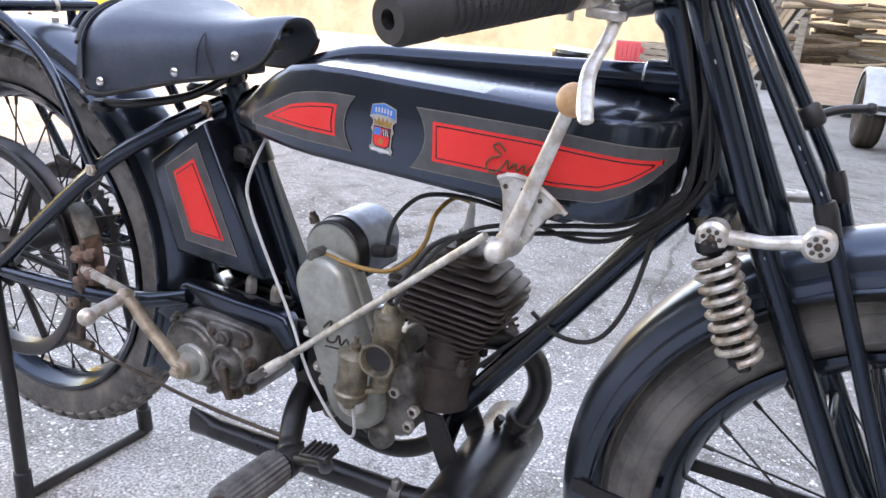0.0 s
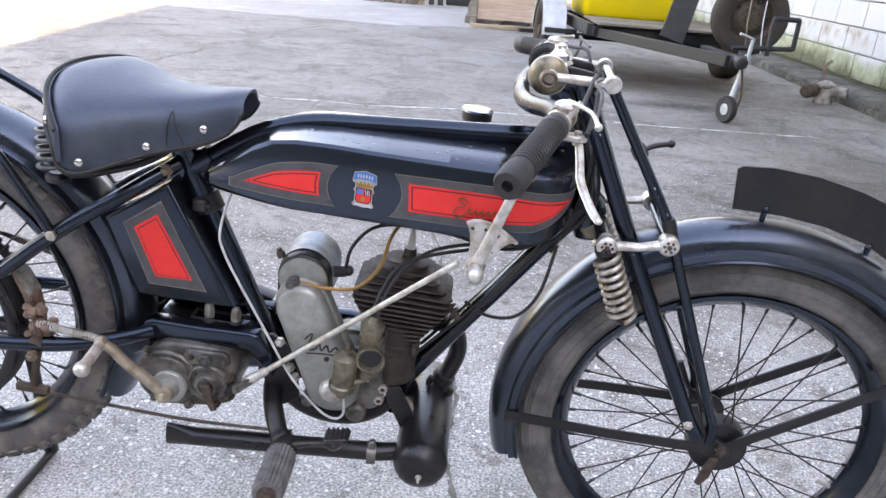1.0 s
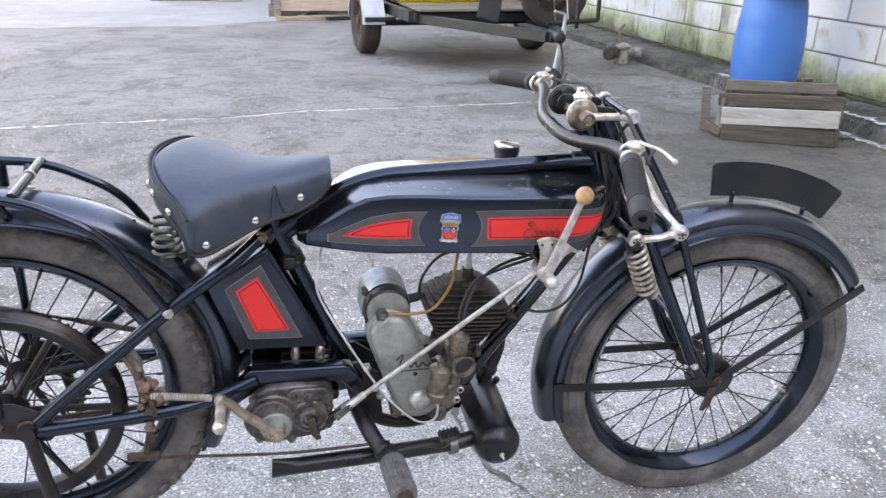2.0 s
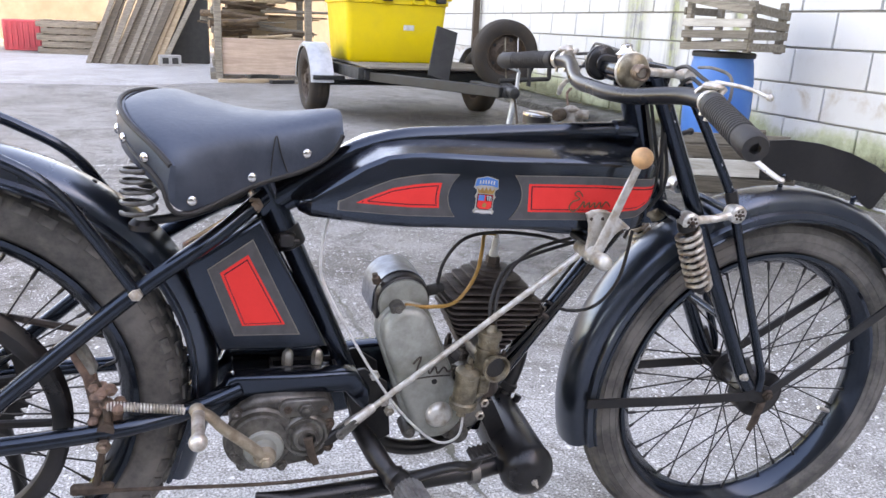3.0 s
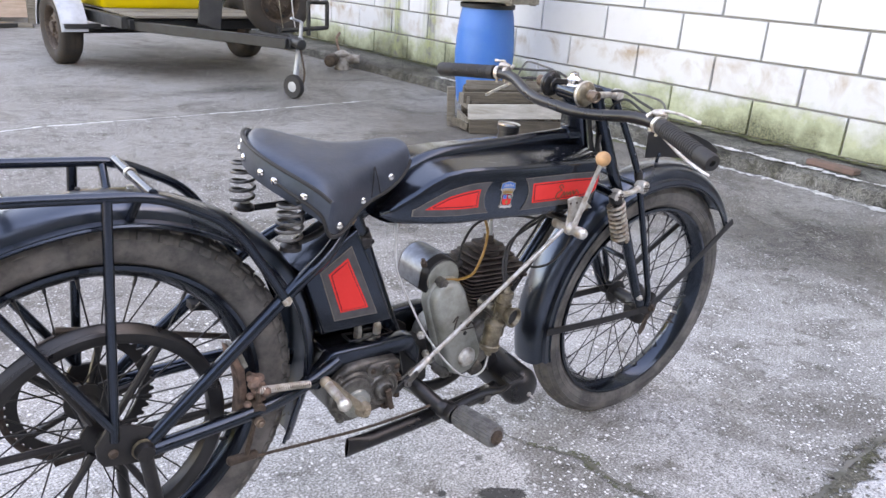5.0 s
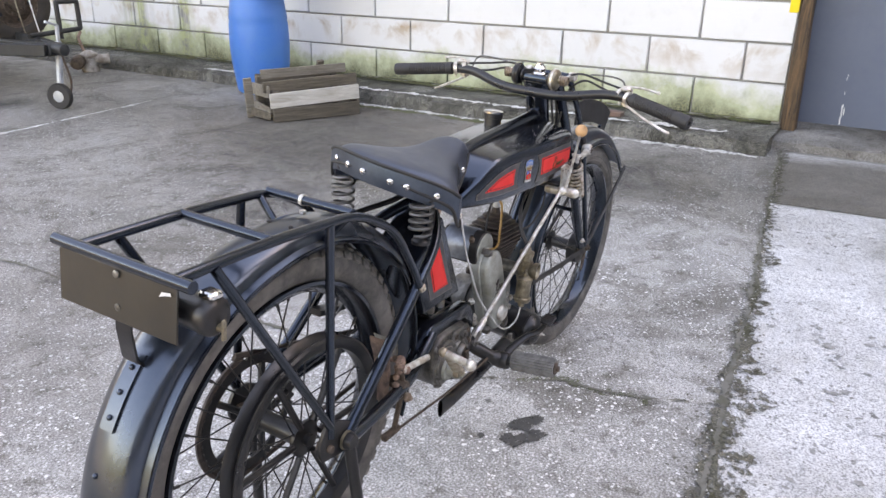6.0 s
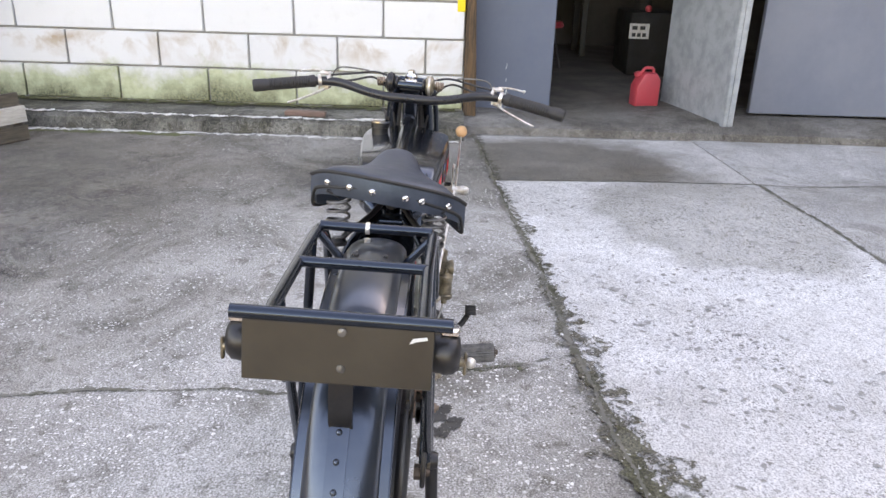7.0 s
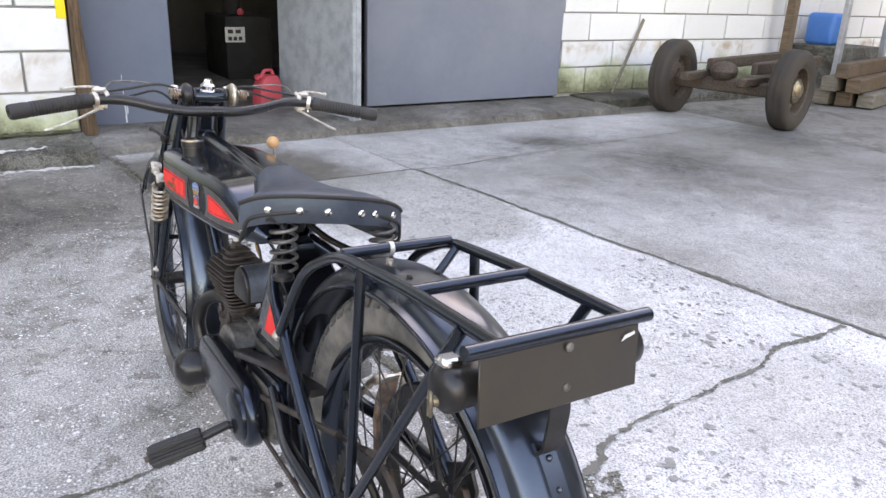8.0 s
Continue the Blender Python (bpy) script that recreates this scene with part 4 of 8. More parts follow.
mudguard("front_mudguard", WB - 0.006, 0.308, 0.343, 37, 199, 0.050, True, "black front mudguard with worn paint at its edge", drop=0.028, lip=0.014)
rmud = mudguard("rear_mudguard", -0.020, 0.302, 0.346, -20, 207, 0.053, False, "black rear mudguard with rubbed paint", drop=0.026, lip=0.006, tuck=0.034, flare=0.011)

# frame tubes
bar("top_tube", fillet([(0.350, 0, 0.579), (0.4856, 0, 0.6775), (0.885, 0, 0.718)], 0.07), 0.0138, seg=18)
bm = lathe(bm_new(), [(0.0140, 0), (0.0168, 0.003), (0.0168, 0.034), (0.0185, 0.05)], (0.838, 0, 0.7132), (0.047, 0, 0.0048), 18)
part("top_lug", bm, BLACK, bike)
bar("seat_tube", [(0.352, 0, 0.610), (0.502, 0, 0.300)], 0.0145)
bar("down_tube", fillet([(0.900, 0, 0.600), (0.862, 0, 0.545), (0.700, 0, 0.290), (0.690, 0, 0.235)], 0.03), 0.0135)
bm = lathe(bm_new(), [(0.020, -0.006), (0.024, 0.0), (0.024, 0.02), (0.019, 0.03), (0.019, 0.16), (0.024, 0.17), (0.024, 0.19), (0.018, 0.198)], HEAD_LO, HEAD_HI - HEAD_LO, 24)
part("head_tube", bm, BLACK, bike)
bm = lathe(bm_new(), [(0.021, -0.030), (0.024, -0.026), (0.024, -0.012), (0.020, -0.006)], HEAD_LO, HEAD_HI - HEAD_LO, 24)
part("head_bearing", bm, BRASS, bike, "tarnished bronze bearing cup")
bm = bm_new()
rod(bm, (0.346, -0.026, 0.588), (0.346, 0.026, 0.588), 0.0135, 20)
rod(bm, (0.380, 0, 0.548), (0.347, 0, 0.616), 0.0180, 24)
rod(bm, (0.346, 0, 0.577), (0.392, 0, 0.610), 0.0172, 24)
tube(bm, spline([(0.366, 0, 0.576), (0.384, 0, 0.588), (0.402, 0, 0.596)], 5), 0.012, 14)
part("seat_lug", bm, BLACK, bike)
bm = lathe(bm_new(), [(0.0175, -0.014), (0.0195, -0.013), (0.0195, 0.013), (0.0175, 0.014)], (0.386, 0, 0.540), (-0.436, 0, 0.9), 20)
box(bm, (0.022, 0.012, 0.020), (0.382, -0.021, 0.541), bevel=0.003)
rod(bm, (0.372, -0.022, 0.541), (0.398, -0.022, 0.541), 0.004, 8)
part("tube_clamp", bm, BLACK_DULL, bike)
bm = hexnut(bm_new(), (0.338, -0.031, 0.590), (0, -1, 0), 0.0105, 0.009)
part("lug_bolt", bm, KICK_BROWN, bike, "rusty bolt head")
for s in (-1, 1):
    bar("seat_stay", spline([(0.350, s * 0.020, 0.598), (0.290, s * 0.066, 0.556), (0.205, s * 0.084, 0.493), (0.08, s * 0.092, 0.378), (0.008, s * 0.094, 0.308)], 5), 0.0105)
    bar("chain_stay", spline([(0.0, s * 0.096, 0.296), (0.17, s * 0.090, 0.312), (0.26, s * 0.070, 0.322), (0.33, s * 0.055, 0.345)], 5), 0.0115)
    bm = prism(bm_new(), [(-0.060, 0.300), (-0.052, 0.286), (-0.010, 0.280), (0.025, 0.276), (0.040, 0.292), (0.028, 0.322), (-0.020, 0.345), (-0.048, 0.345), (-0.062, 0.320)], s * 0.088, s * 0.096, 0.003)
    part("axle_plate", bm, BLACK_DULL, bike)
    bm = hexnut(bm_new(), (RX, s * 0.078, RZ), (0, s, 0), 0.012, 0.016)
    part("axle_nut", bm, RUST, bike, "rusty axle nut")
    bm = lathe(bm_new(), [(0.016, 0), (0.016, 0.004), (0.011, 0.006), (0.011, 0.012), (0.0, 0.014)], (-0.001, s * 0.098, 0.303), (0, s, 0), 16)
    part("pivot_bolt", bm, BRASS, bike, "tarnished pivot bolt")
    bm = hexnut(bm_new(), (0.205, s * 0.093, 0.494), (0, s, 0), 0.008, 0.006)
    part("stay_bolt", bm, STEEL, bike)

# tank
TANK = [  # x, half width, bottom, shoulder, ridge
    (0.392, 0.040, 0.588, 0.598, 0.606), (0.405, 0.056, 0.585, 0.609, 0.613), (0.442, 0.070, 0.584, 0.637, 0.641), (0.466, 0.075, 0.583, 0.655, 0.659), (0.490, 0.080, 0.582, 0.668, 0.673), (0.525, 0.085, 0.582, 0.675, 0.681),
    (0.571, 0.089, 0.584, 0.678, 0.686), (0.640, 0.096, 0.587, 0.680, 0.690), (0.720, 0.101, 0.589, 0.683, 0.695), (0.790, 0.102, 0.590, 0.685, 0.699), (0.825, 0.101, 0.592, 0.685, 0.700)]
for _k in range(1, 11):     # the rounded nose
    _a = radians(8.6 * _k)
    TANK.append((0.825 + 0.069 * math.sin(_a), 0.101 * math.cos(_a) ** 0.75, 0.592 + 0.036 * (1 - math.cos(_a)), 0.685 - 0.002 * (1 - math.cos(_a)), 0.700 - 0.006 * (1 - math.cos(_a))))


def tank_at(x, k):
    for p, q in zip(TANK, TANK[1:]):
        if p[0] <= x <= q[0]:
            return p[k] + (q[k] - p[k]) * (x - p[0]) / (q[0] - p[0])
    return TANK[0][k] if x < TANK[0][0] else TANK[-1][k]


bm = bm_new()
rows = []
for x, w, zb, zs, zt in TANK:
    half = [(0.0, zb - 0.004), (w * 0.85, zb - 0.003), (w - 0.003, zb + 0.001), (w, zb + 0.006), (w, (zb + zs) / 2), (w, zs - 0.005), (w - 0.0015, zs - 0.001), (w - 0.006, zs + 0.0025), (w * 0.62, zs + (zt - zs) * 0.55), (w * 0.25, zt), (0.0, zt)]
    loop = [(-y, z) for y, z in half] + [(y, z) for y, z in half[-2:0:-1]]
    rows.append([bm.verts.new((x, y, z)) for y, z in loop])
n = len(rows[0])
for p, q in zip(rows, rows[1:]):
    for k in range(n):
        bm.faces.new((p[k], p[(k + 1) % n], q[(k + 1) % n], q[k]))
bm.faces.new(rows[0])
bm.faces.new(rows[-1][::-1])
tank = part("fuel_tank", bm, TANK_BLACK, bike, "black fuel tank with red panels edged in grey", smooth=32)
mod = tank.modifiers.new("round", "BEVEL")
mod.width, mod.segments, mod.limit_method, mod.angle_limit = 0.0025, 2, "ANGLE", radians(30)
rnd = random.Random(3)
for k in range(40):
    x, u = rnd.uniform(0.52, 0.83), rnd.uniform(-0.85, -0.35) if k % 4 else rnd.uniform(0.4, 0.85)
    w, zs, zt = tank_at(x, 1), tank_at(x, 3), tank_at(x, 4)
    y = u * w
    z = zs + (zt - zs) * max(0.0, min(1.0, 0.06 + (1 - abs(u)) * 1.32)) + 0.0007
    L, h = rnd.uniform(0.001, 0.0055), rnd.uniform(0.0003, 0.0008)
    bm = bm_new()
    bm.faces.new([bm.verts.new((x + a * L, y + b * h, z + abs(b) * 0.0002)) for a, b in ((-1, 0), (-0.3, -1), (0.6, -0.7), (1, 0.2), (0.2, 1))])
    part("paint_chip", bm, CHIP, tank, "pale chip in the black paint")
bm = lathe(bm_new(), [(0.0195, 0.0), (0.0195, 0.022), (0.022, 0.023), (0.022, 0.034), (0.019, 0.037), (0.0, 0.037)], (0.747, 0.062, 0.684), (0, 0, 1), 28)
part("filler_cap", bm, BLACK_DULL, tank)
bm = lathe(bm_new(), [(0.0225, 0.034), (0.0225, 0.0375), (0.018, 0.0395), (0.0, 0.0395)], (0.747, 0.062, 0.684), (0, 0, 1), 28)
part("cap_top", bm, CHROME, tank, "bright rubbed cap top")
bm = prism(bm_new(), [(0.412, 0.590), (0.425, 0.581), (0.451, 0.577), (0.502, 0.574), (0.538, 0.576), (0.556, 0.582), (0.566, 0.592)], -0.052, 0.052, 0.007, 3)
part("tank_sump", bm, BLACK, tank, smooth=50)
part("sump_screw", ball(bm_new(), (0.515, -0.052, 0.580), 0.004, 10), STEEL, tank)


def panel(name, side, xl, xr, zl, zu, lift, mat, label="", nu=14, nv=8):
    """A painted field on the tank's side; xl, xr give its ends by height (0 to 1), zl, zu its edges by x."""
    bm = bm_new()
    g = []
    for i in range(nu + 1):
        col = []
        for j in range(nv + 1):
            v = j / nv
            x = xl(v) + (xr(v) - xl(v)) * i / nu
            z = zl(x) + (zu(x) - zl(x)) * v
            col.append(bm.verts.new((x, side * (tank_at(x, 1) + lift), z)))
        g.append(col)
    for i in range(nu):
        for j in range(nv):
            bm.faces.new((g[i][j], g[i + 1][j], g[i + 1][j + 1], g[i][j + 1]))
    return part(name, bm, mat, tank, label)


def curve_of(pts):
    def f(x):
        for p, q in zip(pts, pts[1:]):
            if x <= q[0]:
                u = max(0.0, (x - p[0]) / (q[0] - p[0]))
                return p[1] + (q[1] - p[1]) * u
        return pts[-1][1]
    return f


def bow(x, deep):
    return lambda v: x + deep * (1 - (2 * v - 1) ** 2)


UP1 = [(0.437, 0.608), (0.456, 0.620), (0.479, 0.633), (0.499, 0.643), (0.526, 0.650), (0.551, 0.654), (0.590, 0.656)]
LO1 = [(0.437, 0.5985), (0.520, 0.599), (0.590, 0.602)]
UP2 = [(0.64, 0.659), (0.706, 0.663), (0.777, 0.666), (0.84, 0.666), (0.90, 0.664)]
LO2 = [(0.64, 0.602), (0.717, 0.606), (0.80, 0.609), (0.84, 0.614), (0.862, 0.624), (0.877, 0.636), (0.889, 0.652), (0.90, 0.664)]
for s in (-1, 1):
    for lift, d, mat, nm in ((0.0010, -0.0012, THIN_LINE, "panel_line"), (0.0014, 0.0, GREY_LINE, "panel_border"), (0.0018, 0.0125, RED, "red_panel"), (0.0021, 0.0162, BLACK, "inner_line"), (0.0024, 0.0177, RED, "red_field")):
        hollow = d < 0.005      # the outer edges facing the badge are hollow, the red ones straight
        up1, lo1 = curve_of([(x, z - d * 0.85) for x, z in UP1]), curve_of([(x, z + d * 0.85) for x, z in LO1])
        end = bow(0.581 - d, -0.012) if hollow else bow(0.5725 - d, -0.0015)
        panel(nm, s, lambda v, a=0.437 + d * 1.6: a, end, lo1, up1, lift, mat, nu=24)
        up2, lo2 = curve_of([(x, z - d * 0.8) for x, z in UP2]), curve_of([(x, z + d * 0.8) for x, z in LO2])
        start = bow(0.655 + d, 0.013) if hollow else (lambda v, d=d: 0.6655 + d - 0.004 * v)
        panel(nm, s, start, lambda v, d=d: 0.8895 - d * 0.42, lo2, up2, lift, mat, nu=60)

    # the badge between the panels: a shield with plain bands

    def badge(name, outline, mat, lift):
        bm = bm_new()
        bm.faces.new([bm.verts.new((0.618 + a, s * (tank_at(0.618 + a, 1) + 0.0012 + lift), 0.631 + b)) for a, b in outline])
        return part(name, bm, mat, tank)

    BLUE_B, WHITE_B, GOLD_B = DRUM_BLUE, WHITE_CABLE, YELLOW_WIRE

    def rect(cx, cz, w, h, lean=0.0):
        return [(cx - w + lean, cz - h), (cx + w + lean, cz - h), (cx + w - lean, cz + h), (cx - w - lean, cz + h)]

    half = [(0.0, -0.0240), (0.007, -0.0225), (0.0125, -0.0235), (0.0145, -0.0195), (0.0118, -0.0165), (0.0118, -0.004), (0.0140, -0.001), (0.0118, 0.004), (0.0122, 0.0075), (0.0162, 0.0105), (0.0145, 0.0225), (0.0, 0.0262)]
    badge("badge_ground", half + [(-a, b) for a, b in half[-2:0:-1]], PLATE_PALE, 0.0)
    badge("badge_band", [(-0.0150, 0.0120), (-0.007, 0.0142), (0.007, 0.0142), (0.0150, 0.0120), (0.0136, 0.0217), (0.0, 0.0252), (-0.0136, 0.0217)], BLUE_B, 0.0006)
    for k in range(6):
        a = -0.0090 + 0.0036 * k
        badge("badge_bar", rect(a, 0.0188 - 9 * a * a, 0.0009, 0.0024), WHITE_B, 0.0010)
    badge("badge_crown", [(-0.0098, 0.0036), (0.0098, 0.0036), (0.0118, 0.0108), (0.0075, 0.0072), (0.0050, 0.0118), (0.0025, 0.0074), (0.0, 0.0122), (-0.0025, 0.0074), (-0.0050, 0.0118), (-0.0075, 0.0072), (-0.0118, 0.0108)], GOLD_B, 0.0006)
    badge("shield_edge", [(-0.0104, -0.0145), (-0.006, -0.0178), (0.006, -0.0178), (0.0104, -0.0145), (0.0104, 0.0026), (-0.0104, 0.0026)], BLACK, 0.0006)
    badge("badge_shield", [(-0.0094, -0.0140), (-0.0055, -0.0168), (0.0055, -0.0168), (0.0094, -0.0140), (0.0094, 0.0018), (-0.0094, 0.0018)], RED, 0.0010)
    badge("badge_quarter", rect(-0.0050, -0.0022, 0.0040, 0.0036), BLUE_B, 0.0014)
    badge("badge_quarter", rect(0.0050, -0.0022, 0.0040, 0.0036), BLACK, 0.0014)
    for k in range(3):
        badge("badge_stripe", rect(0.0028 + 0.0022 * k, -0.0022, 0.0005, 0.0032, 0.0007), WHITE_B, 0.0018)
    badge("badge_figure", [(-0.0022, -0.0140), (0.0018, -0.0146), (0.0026, -0.0105), (0.0008, -0.0082), (-0.0014, -0.0088), (-0.0030, -0.0112)], GOLD_B, 0.0014)
    badge("badge_ribbon", [(-0.0115, -0.0218), (0.0, -0.0222), (0.0115, -0.0218), (0.0105, -0.0192), (0.0, -0.0188), (-0.0105, -0.0192)], WHITE_B, 0.0008)

    # maker's mark on the red field, as a plain flourish
    bm = bm_new()
    pts = [(0.752, 0.640), (0.745, 0.6465), (0.740, 0.642), (0.748, 0.636), (0.738, 0.631), (0.735, 0.623), (0.742, 0.6185), (0.750, 0.625), (0.755, 0.633), (0.757, 0.625), (0.763, 0.632), (0.765, 0.625), (0.771, 0.632), (0.773, 0.625), (0.779, 0.633), (0.782, 0.626), (0.788, 0.634), (0.795, 0.628)]
    tube(bm, spline([(x, s * (tank_at(x, 1) + 0.0030), z) for x, z in pts], 5), 0.0009, 6)
    tube(bm, spline([(x, s * (tank_at(x, 1) + 0.0030), z) for x, z in ((0.752, 0.6155), (0.770, 0.6165), (0.788, 0.6190))], 4), 0.0007, 6)
    part("maker_mark", bm, GOLD_LINE, tank, "dark gold flourish of the maker's mark")

# the shallow sump under the front of the tank
part("tank_sump", prism(bm_new(), [(0.676, 0.596), (0.690, 0.582), (0.714, 0.573), (0.745, 0.569), (0.800, 0.569), (0.812, 0.576), (0.818, 0.596)], -0.050, 0.050, 0.006, 3), BLACK, tank, smooth=50)

# toolbox behind the seat tube
BOX = [(0.254, 0.512), (0.346, 0.578), (0.443, 0.399), (0.301, 0.396)]
bm = prism(bm_new(), BOX, -0.050, 0.050, 0.007, 3)
toolbox = part("toolbox", bm, BLACK, bike, "black toolbox with a red field edged in grey", smooth=50)
for s in (-1, 1):
    for lift, pts, mat, nm in ((0.0008, [(0.2835, 0.5092), (0.337, 0.5505), (0.4035, 0.4198), (0.3192, 0.419)], THIN_LINE, "box_line"), (0.0012, [(0.285, 0.5087), (0.3368, 0.5482), (0.4012, 0.4213), (0.3202, 0.4205)], GREY_LINE, "box_border"),
                               (0.0016, [(0.299, 0.5050), (0.332, 0.5300), (0.383, 0.4350), (0.329, 0.4330)], RED, "box_red"), (0.0020, [(0.3035, 0.5035), (0.3312, 0.5242), (0.3785, 0.4374), (0.3312, 0.4356)], BLACK, "box_inner_line"), (0.0024, [(0.3048, 0.5029), (0.3309, 0.5224), (0.3768, 0.4382), (0.3320, 0.4366)], RED, "box_field")):
        bm = bm_new()
        bm.faces.new([bm.verts.new((x, s * (0.050 + lift), z)) for x, z in pts])
        part(nm, bm, mat, toolbox)

# seat: one leather sheet bent over a sprung frame, lying a little lower on the right
SEAT = [  # x, half width, top, skirt foot
    (0.186, 0.030, 0.700, 0.680), (0.190, 0.052, 0.702, 0.676), (0.198, 0.074, 0.704, 0.671), (0.208, 0.094, 0.705, 0.666), (0.220, 0.112, 0.705, 0.660), (0.232, 0.125, 0.705, 0.650), (0.243, 0.130, 0.704, 0.624), (0.264, 0.124, 0.702, 0.617), (0.295, 0.103, 0.699, 0.622), (0.325, 0.081, 0.698, 0.629),
    (0.355, 0.066, 0.699, 0.635), (0.385, 0.056, 0.703, 0.641), (0.408, 0.049, 0.708, 0.650), (0.424, 0.044, 0.711, 0.660), (0.435, 0.041, 0.712, 0.674), (0.440, 0.039, 0.711, 0.686)]


def sag(x, y, z):
    return (x, y, z + y * 0.13 * max(0.0, min(1.0, (0.44 - x) / 0.2)))


bm = bm_new()
rows = []
for x, w, zt, zb in SEAT:
    e = max(zb + 0.004, zt - 0.034)
    half = [(0.0, zt), (w * 0.35, zt - 0.001), (w * 0.65, zt - 0.005), (w * 0.86, zt - 0.014), (w * 0.97, e), (w * 1.0, (zb + e) / 2), (w * 1.005, zb)]
    loop = [(-y, z) for y, z in half[::-1]] + half[1:]
    rows.append([bm.verts.new(sag(x, y, z)) for y, z in loop])
for p, q in zip(rows, rows[1:]):
    for k in range(len(p) - 1):
        bm.faces.new((p[k], p[k + 1], q[k + 1], q[k]))
seat = part("seat", bm, LEATHER, bike, "black leather sprung saddle with riveted skirt", smooth=70)
mod = seat.modifiers.new("round", "SUBSURF")
mod.levels = mod.render_levels = 2
mod = seat.modifiers.new("thick", "SOLIDIFY")
mod.thickness, mod.offset = 0.004, -1


def capsule(c0, r0, c1, r1, n=14):
    """The outline of a tapered slot in the xz plane."""
    a, b = Vector((c0[0], c0[1])), Vector((c1[0], c1[1]))
    ang = math.atan2(b.y - a.y, b.x - a.x)
    pts = [(a.x + r0 * math.cos(ang + math.pi / 2 + math.pi * k / n), a.y + r0 * math.sin(ang + math.pi / 2 + math.pi * k / n)) for k in range(n + 1)]
    return pts + [(b.x + r1 * math.cos(ang - math.pi / 2 + math.pi * k / n), b.y + r1 * math.sin(ang - math.pi / 2 + math.pi * k / n)) for k in range(n + 1)]


# fork
for s in (-1, 1):
    bm = tube(bm_new(), fillet([(0.872, s * 0.036, 0.800), (0.985, s * 0.056, 0.592), (1.128, s * 0.060, 0.350), (1.150, s * 0.060, 0.322)], 0.03), 0.0120, 14)
    fork = part("fork_blade", front(bm), BLACK, bike)
    bm = prism(bm_new(), [(1.112, 0.362), (1.136, 0.376), (1.162, 0.330), (1.200, 0.318), (1.204, 0.296), (1.186, 0.286), (1.150, 0.300)], s * 0.054, s * 0.066, 0.004)
    part("fork_end", front(bm), BLACK_DULL, bike)
    bm = tube(bm_new(), fillet([(0.905, s * 0.048, 0.806), (0.955, s * 0.060, 0.735), (1.019, s * 0.066, 0.645), (1.166, s * 0.066, 0.345), (1.168, s * 0.066, 0.318)], 0.025), 0.0072, 10)
    part("fork_strut", front(bm), BLACK, bike)
    bm = lathe(bm_new(), [(0.0085, -0.008), (0.0095, 0), (0.0085, 0.022)], (1.0185, s * 0.066, 0.645), (0.43, 0, -0.9), 12)
    part("strut_collar", front(bm), BLACK_DULL, bike)
    bm = hexnut(bm_new(), (WB - 0.002, s * 0.062, RW + 0.009), (0, s, 0), 0.0095, 0.010)
    part("front_axle_nut", front(bm), RUST, bike, "rusty axle nut")
    bm = hexnut(bm_new(), (1.128, s * 0.066, 0.346), (0, s, 0), 0.007, 0.009)
    part("fork_bolt", front(bm), STEEL, bike)
    # lower link with its end caps
    bm = bm_new()
    tube(bm, [(0.944, s * 0.086, 0.609), (0.985, s * 0.086, 0.614), (1.020, s * 0.082, 0.623)], [0.0085, 0.0068, 0.0085], 12, flat=0.8)
    for x, z, y in ((0.943, 0.609, 0.086), (1.021, 0.623, 0.082)):
        lathe(bm, [(0.0125, -0.012), (0.0135, 0.0), (0.0135, 0.007), (0.010, 0.010), (0.0, 0.010)], (x, s * y, z), (0, s, 0), 18)
    link = part("fork_link", front(bm), STEEL, bike, "worn nickel fork link")
    for x, z, y in ((0.943, 0.609, 0.086), (1.021, 0.623, 0.082)):
        bm = bm_new()
        for k in range(6):
            a = k * math.pi / 3
            ball(bm, (x + 0.0065 * math.cos(a), s * (y + 0.0102), z + 0.0065 * math.sin(a)), 0.0022, 8)
        hexnut(bm, (x, s * (y + 0.008), z), (0, s, 0), 0.0035, 0.004)
        part("link_bolt", front(bm), RUST, link)
    # spring and its seat
    bm = coil(bm_new(), (0.946, s * 0.084, 0.594), (0.990, s * 0.084, 0.508), 0.0165, 0.0036, 8.5)
    part("fork_spring", front(bm), FORK_SPRING, bike, "rust-specked nickel coil spring")
    bm = bm_new()
    lathe(bm, [(0.012, 0), (0.014, 0.004), (0.014, 0.012), (0.010, 0.016)], (0.940, s * 0.084, 0.608), (0.046, 0, -0.09), 16)
    rod(bm, (0.944, s * 0.084, 0.600), (0.996, s * 0.084, 0.498), 0.006, 10)
    lathe(bm, [(0.010, 0), (0.010, 0.006), (0.005, 0.012)], (0.988, s * 0.084, 0.510), (0.046, 0, -0.09), 12)
    part("spring_seat", front(bm), BLACK_DULL, bike)
    # top link
    bm = bm_new()
    tube(bm, [(0.828, s * 0.066, 0.806), (0.905, s * 0.058, 0.808)], 0.0060, 10)
    lathe(bm, [(0.0105, -0.01), (0.0115, 0.0), (0.0095, 0.006), (0.0, 0.007)], (0.905, s * 0.060, 0.808), (0, s, 0), 16)
    lathe(bm, [(0.0085, -0.01), (0.0095, 0.0), (0.008, 0.005), (0.0, 0.006)], (0.828, s * 0.068, 0.806), (0, s, 0), 16)
    part("top_link", front(bm), STEEL, bike, "worn nickel top link")
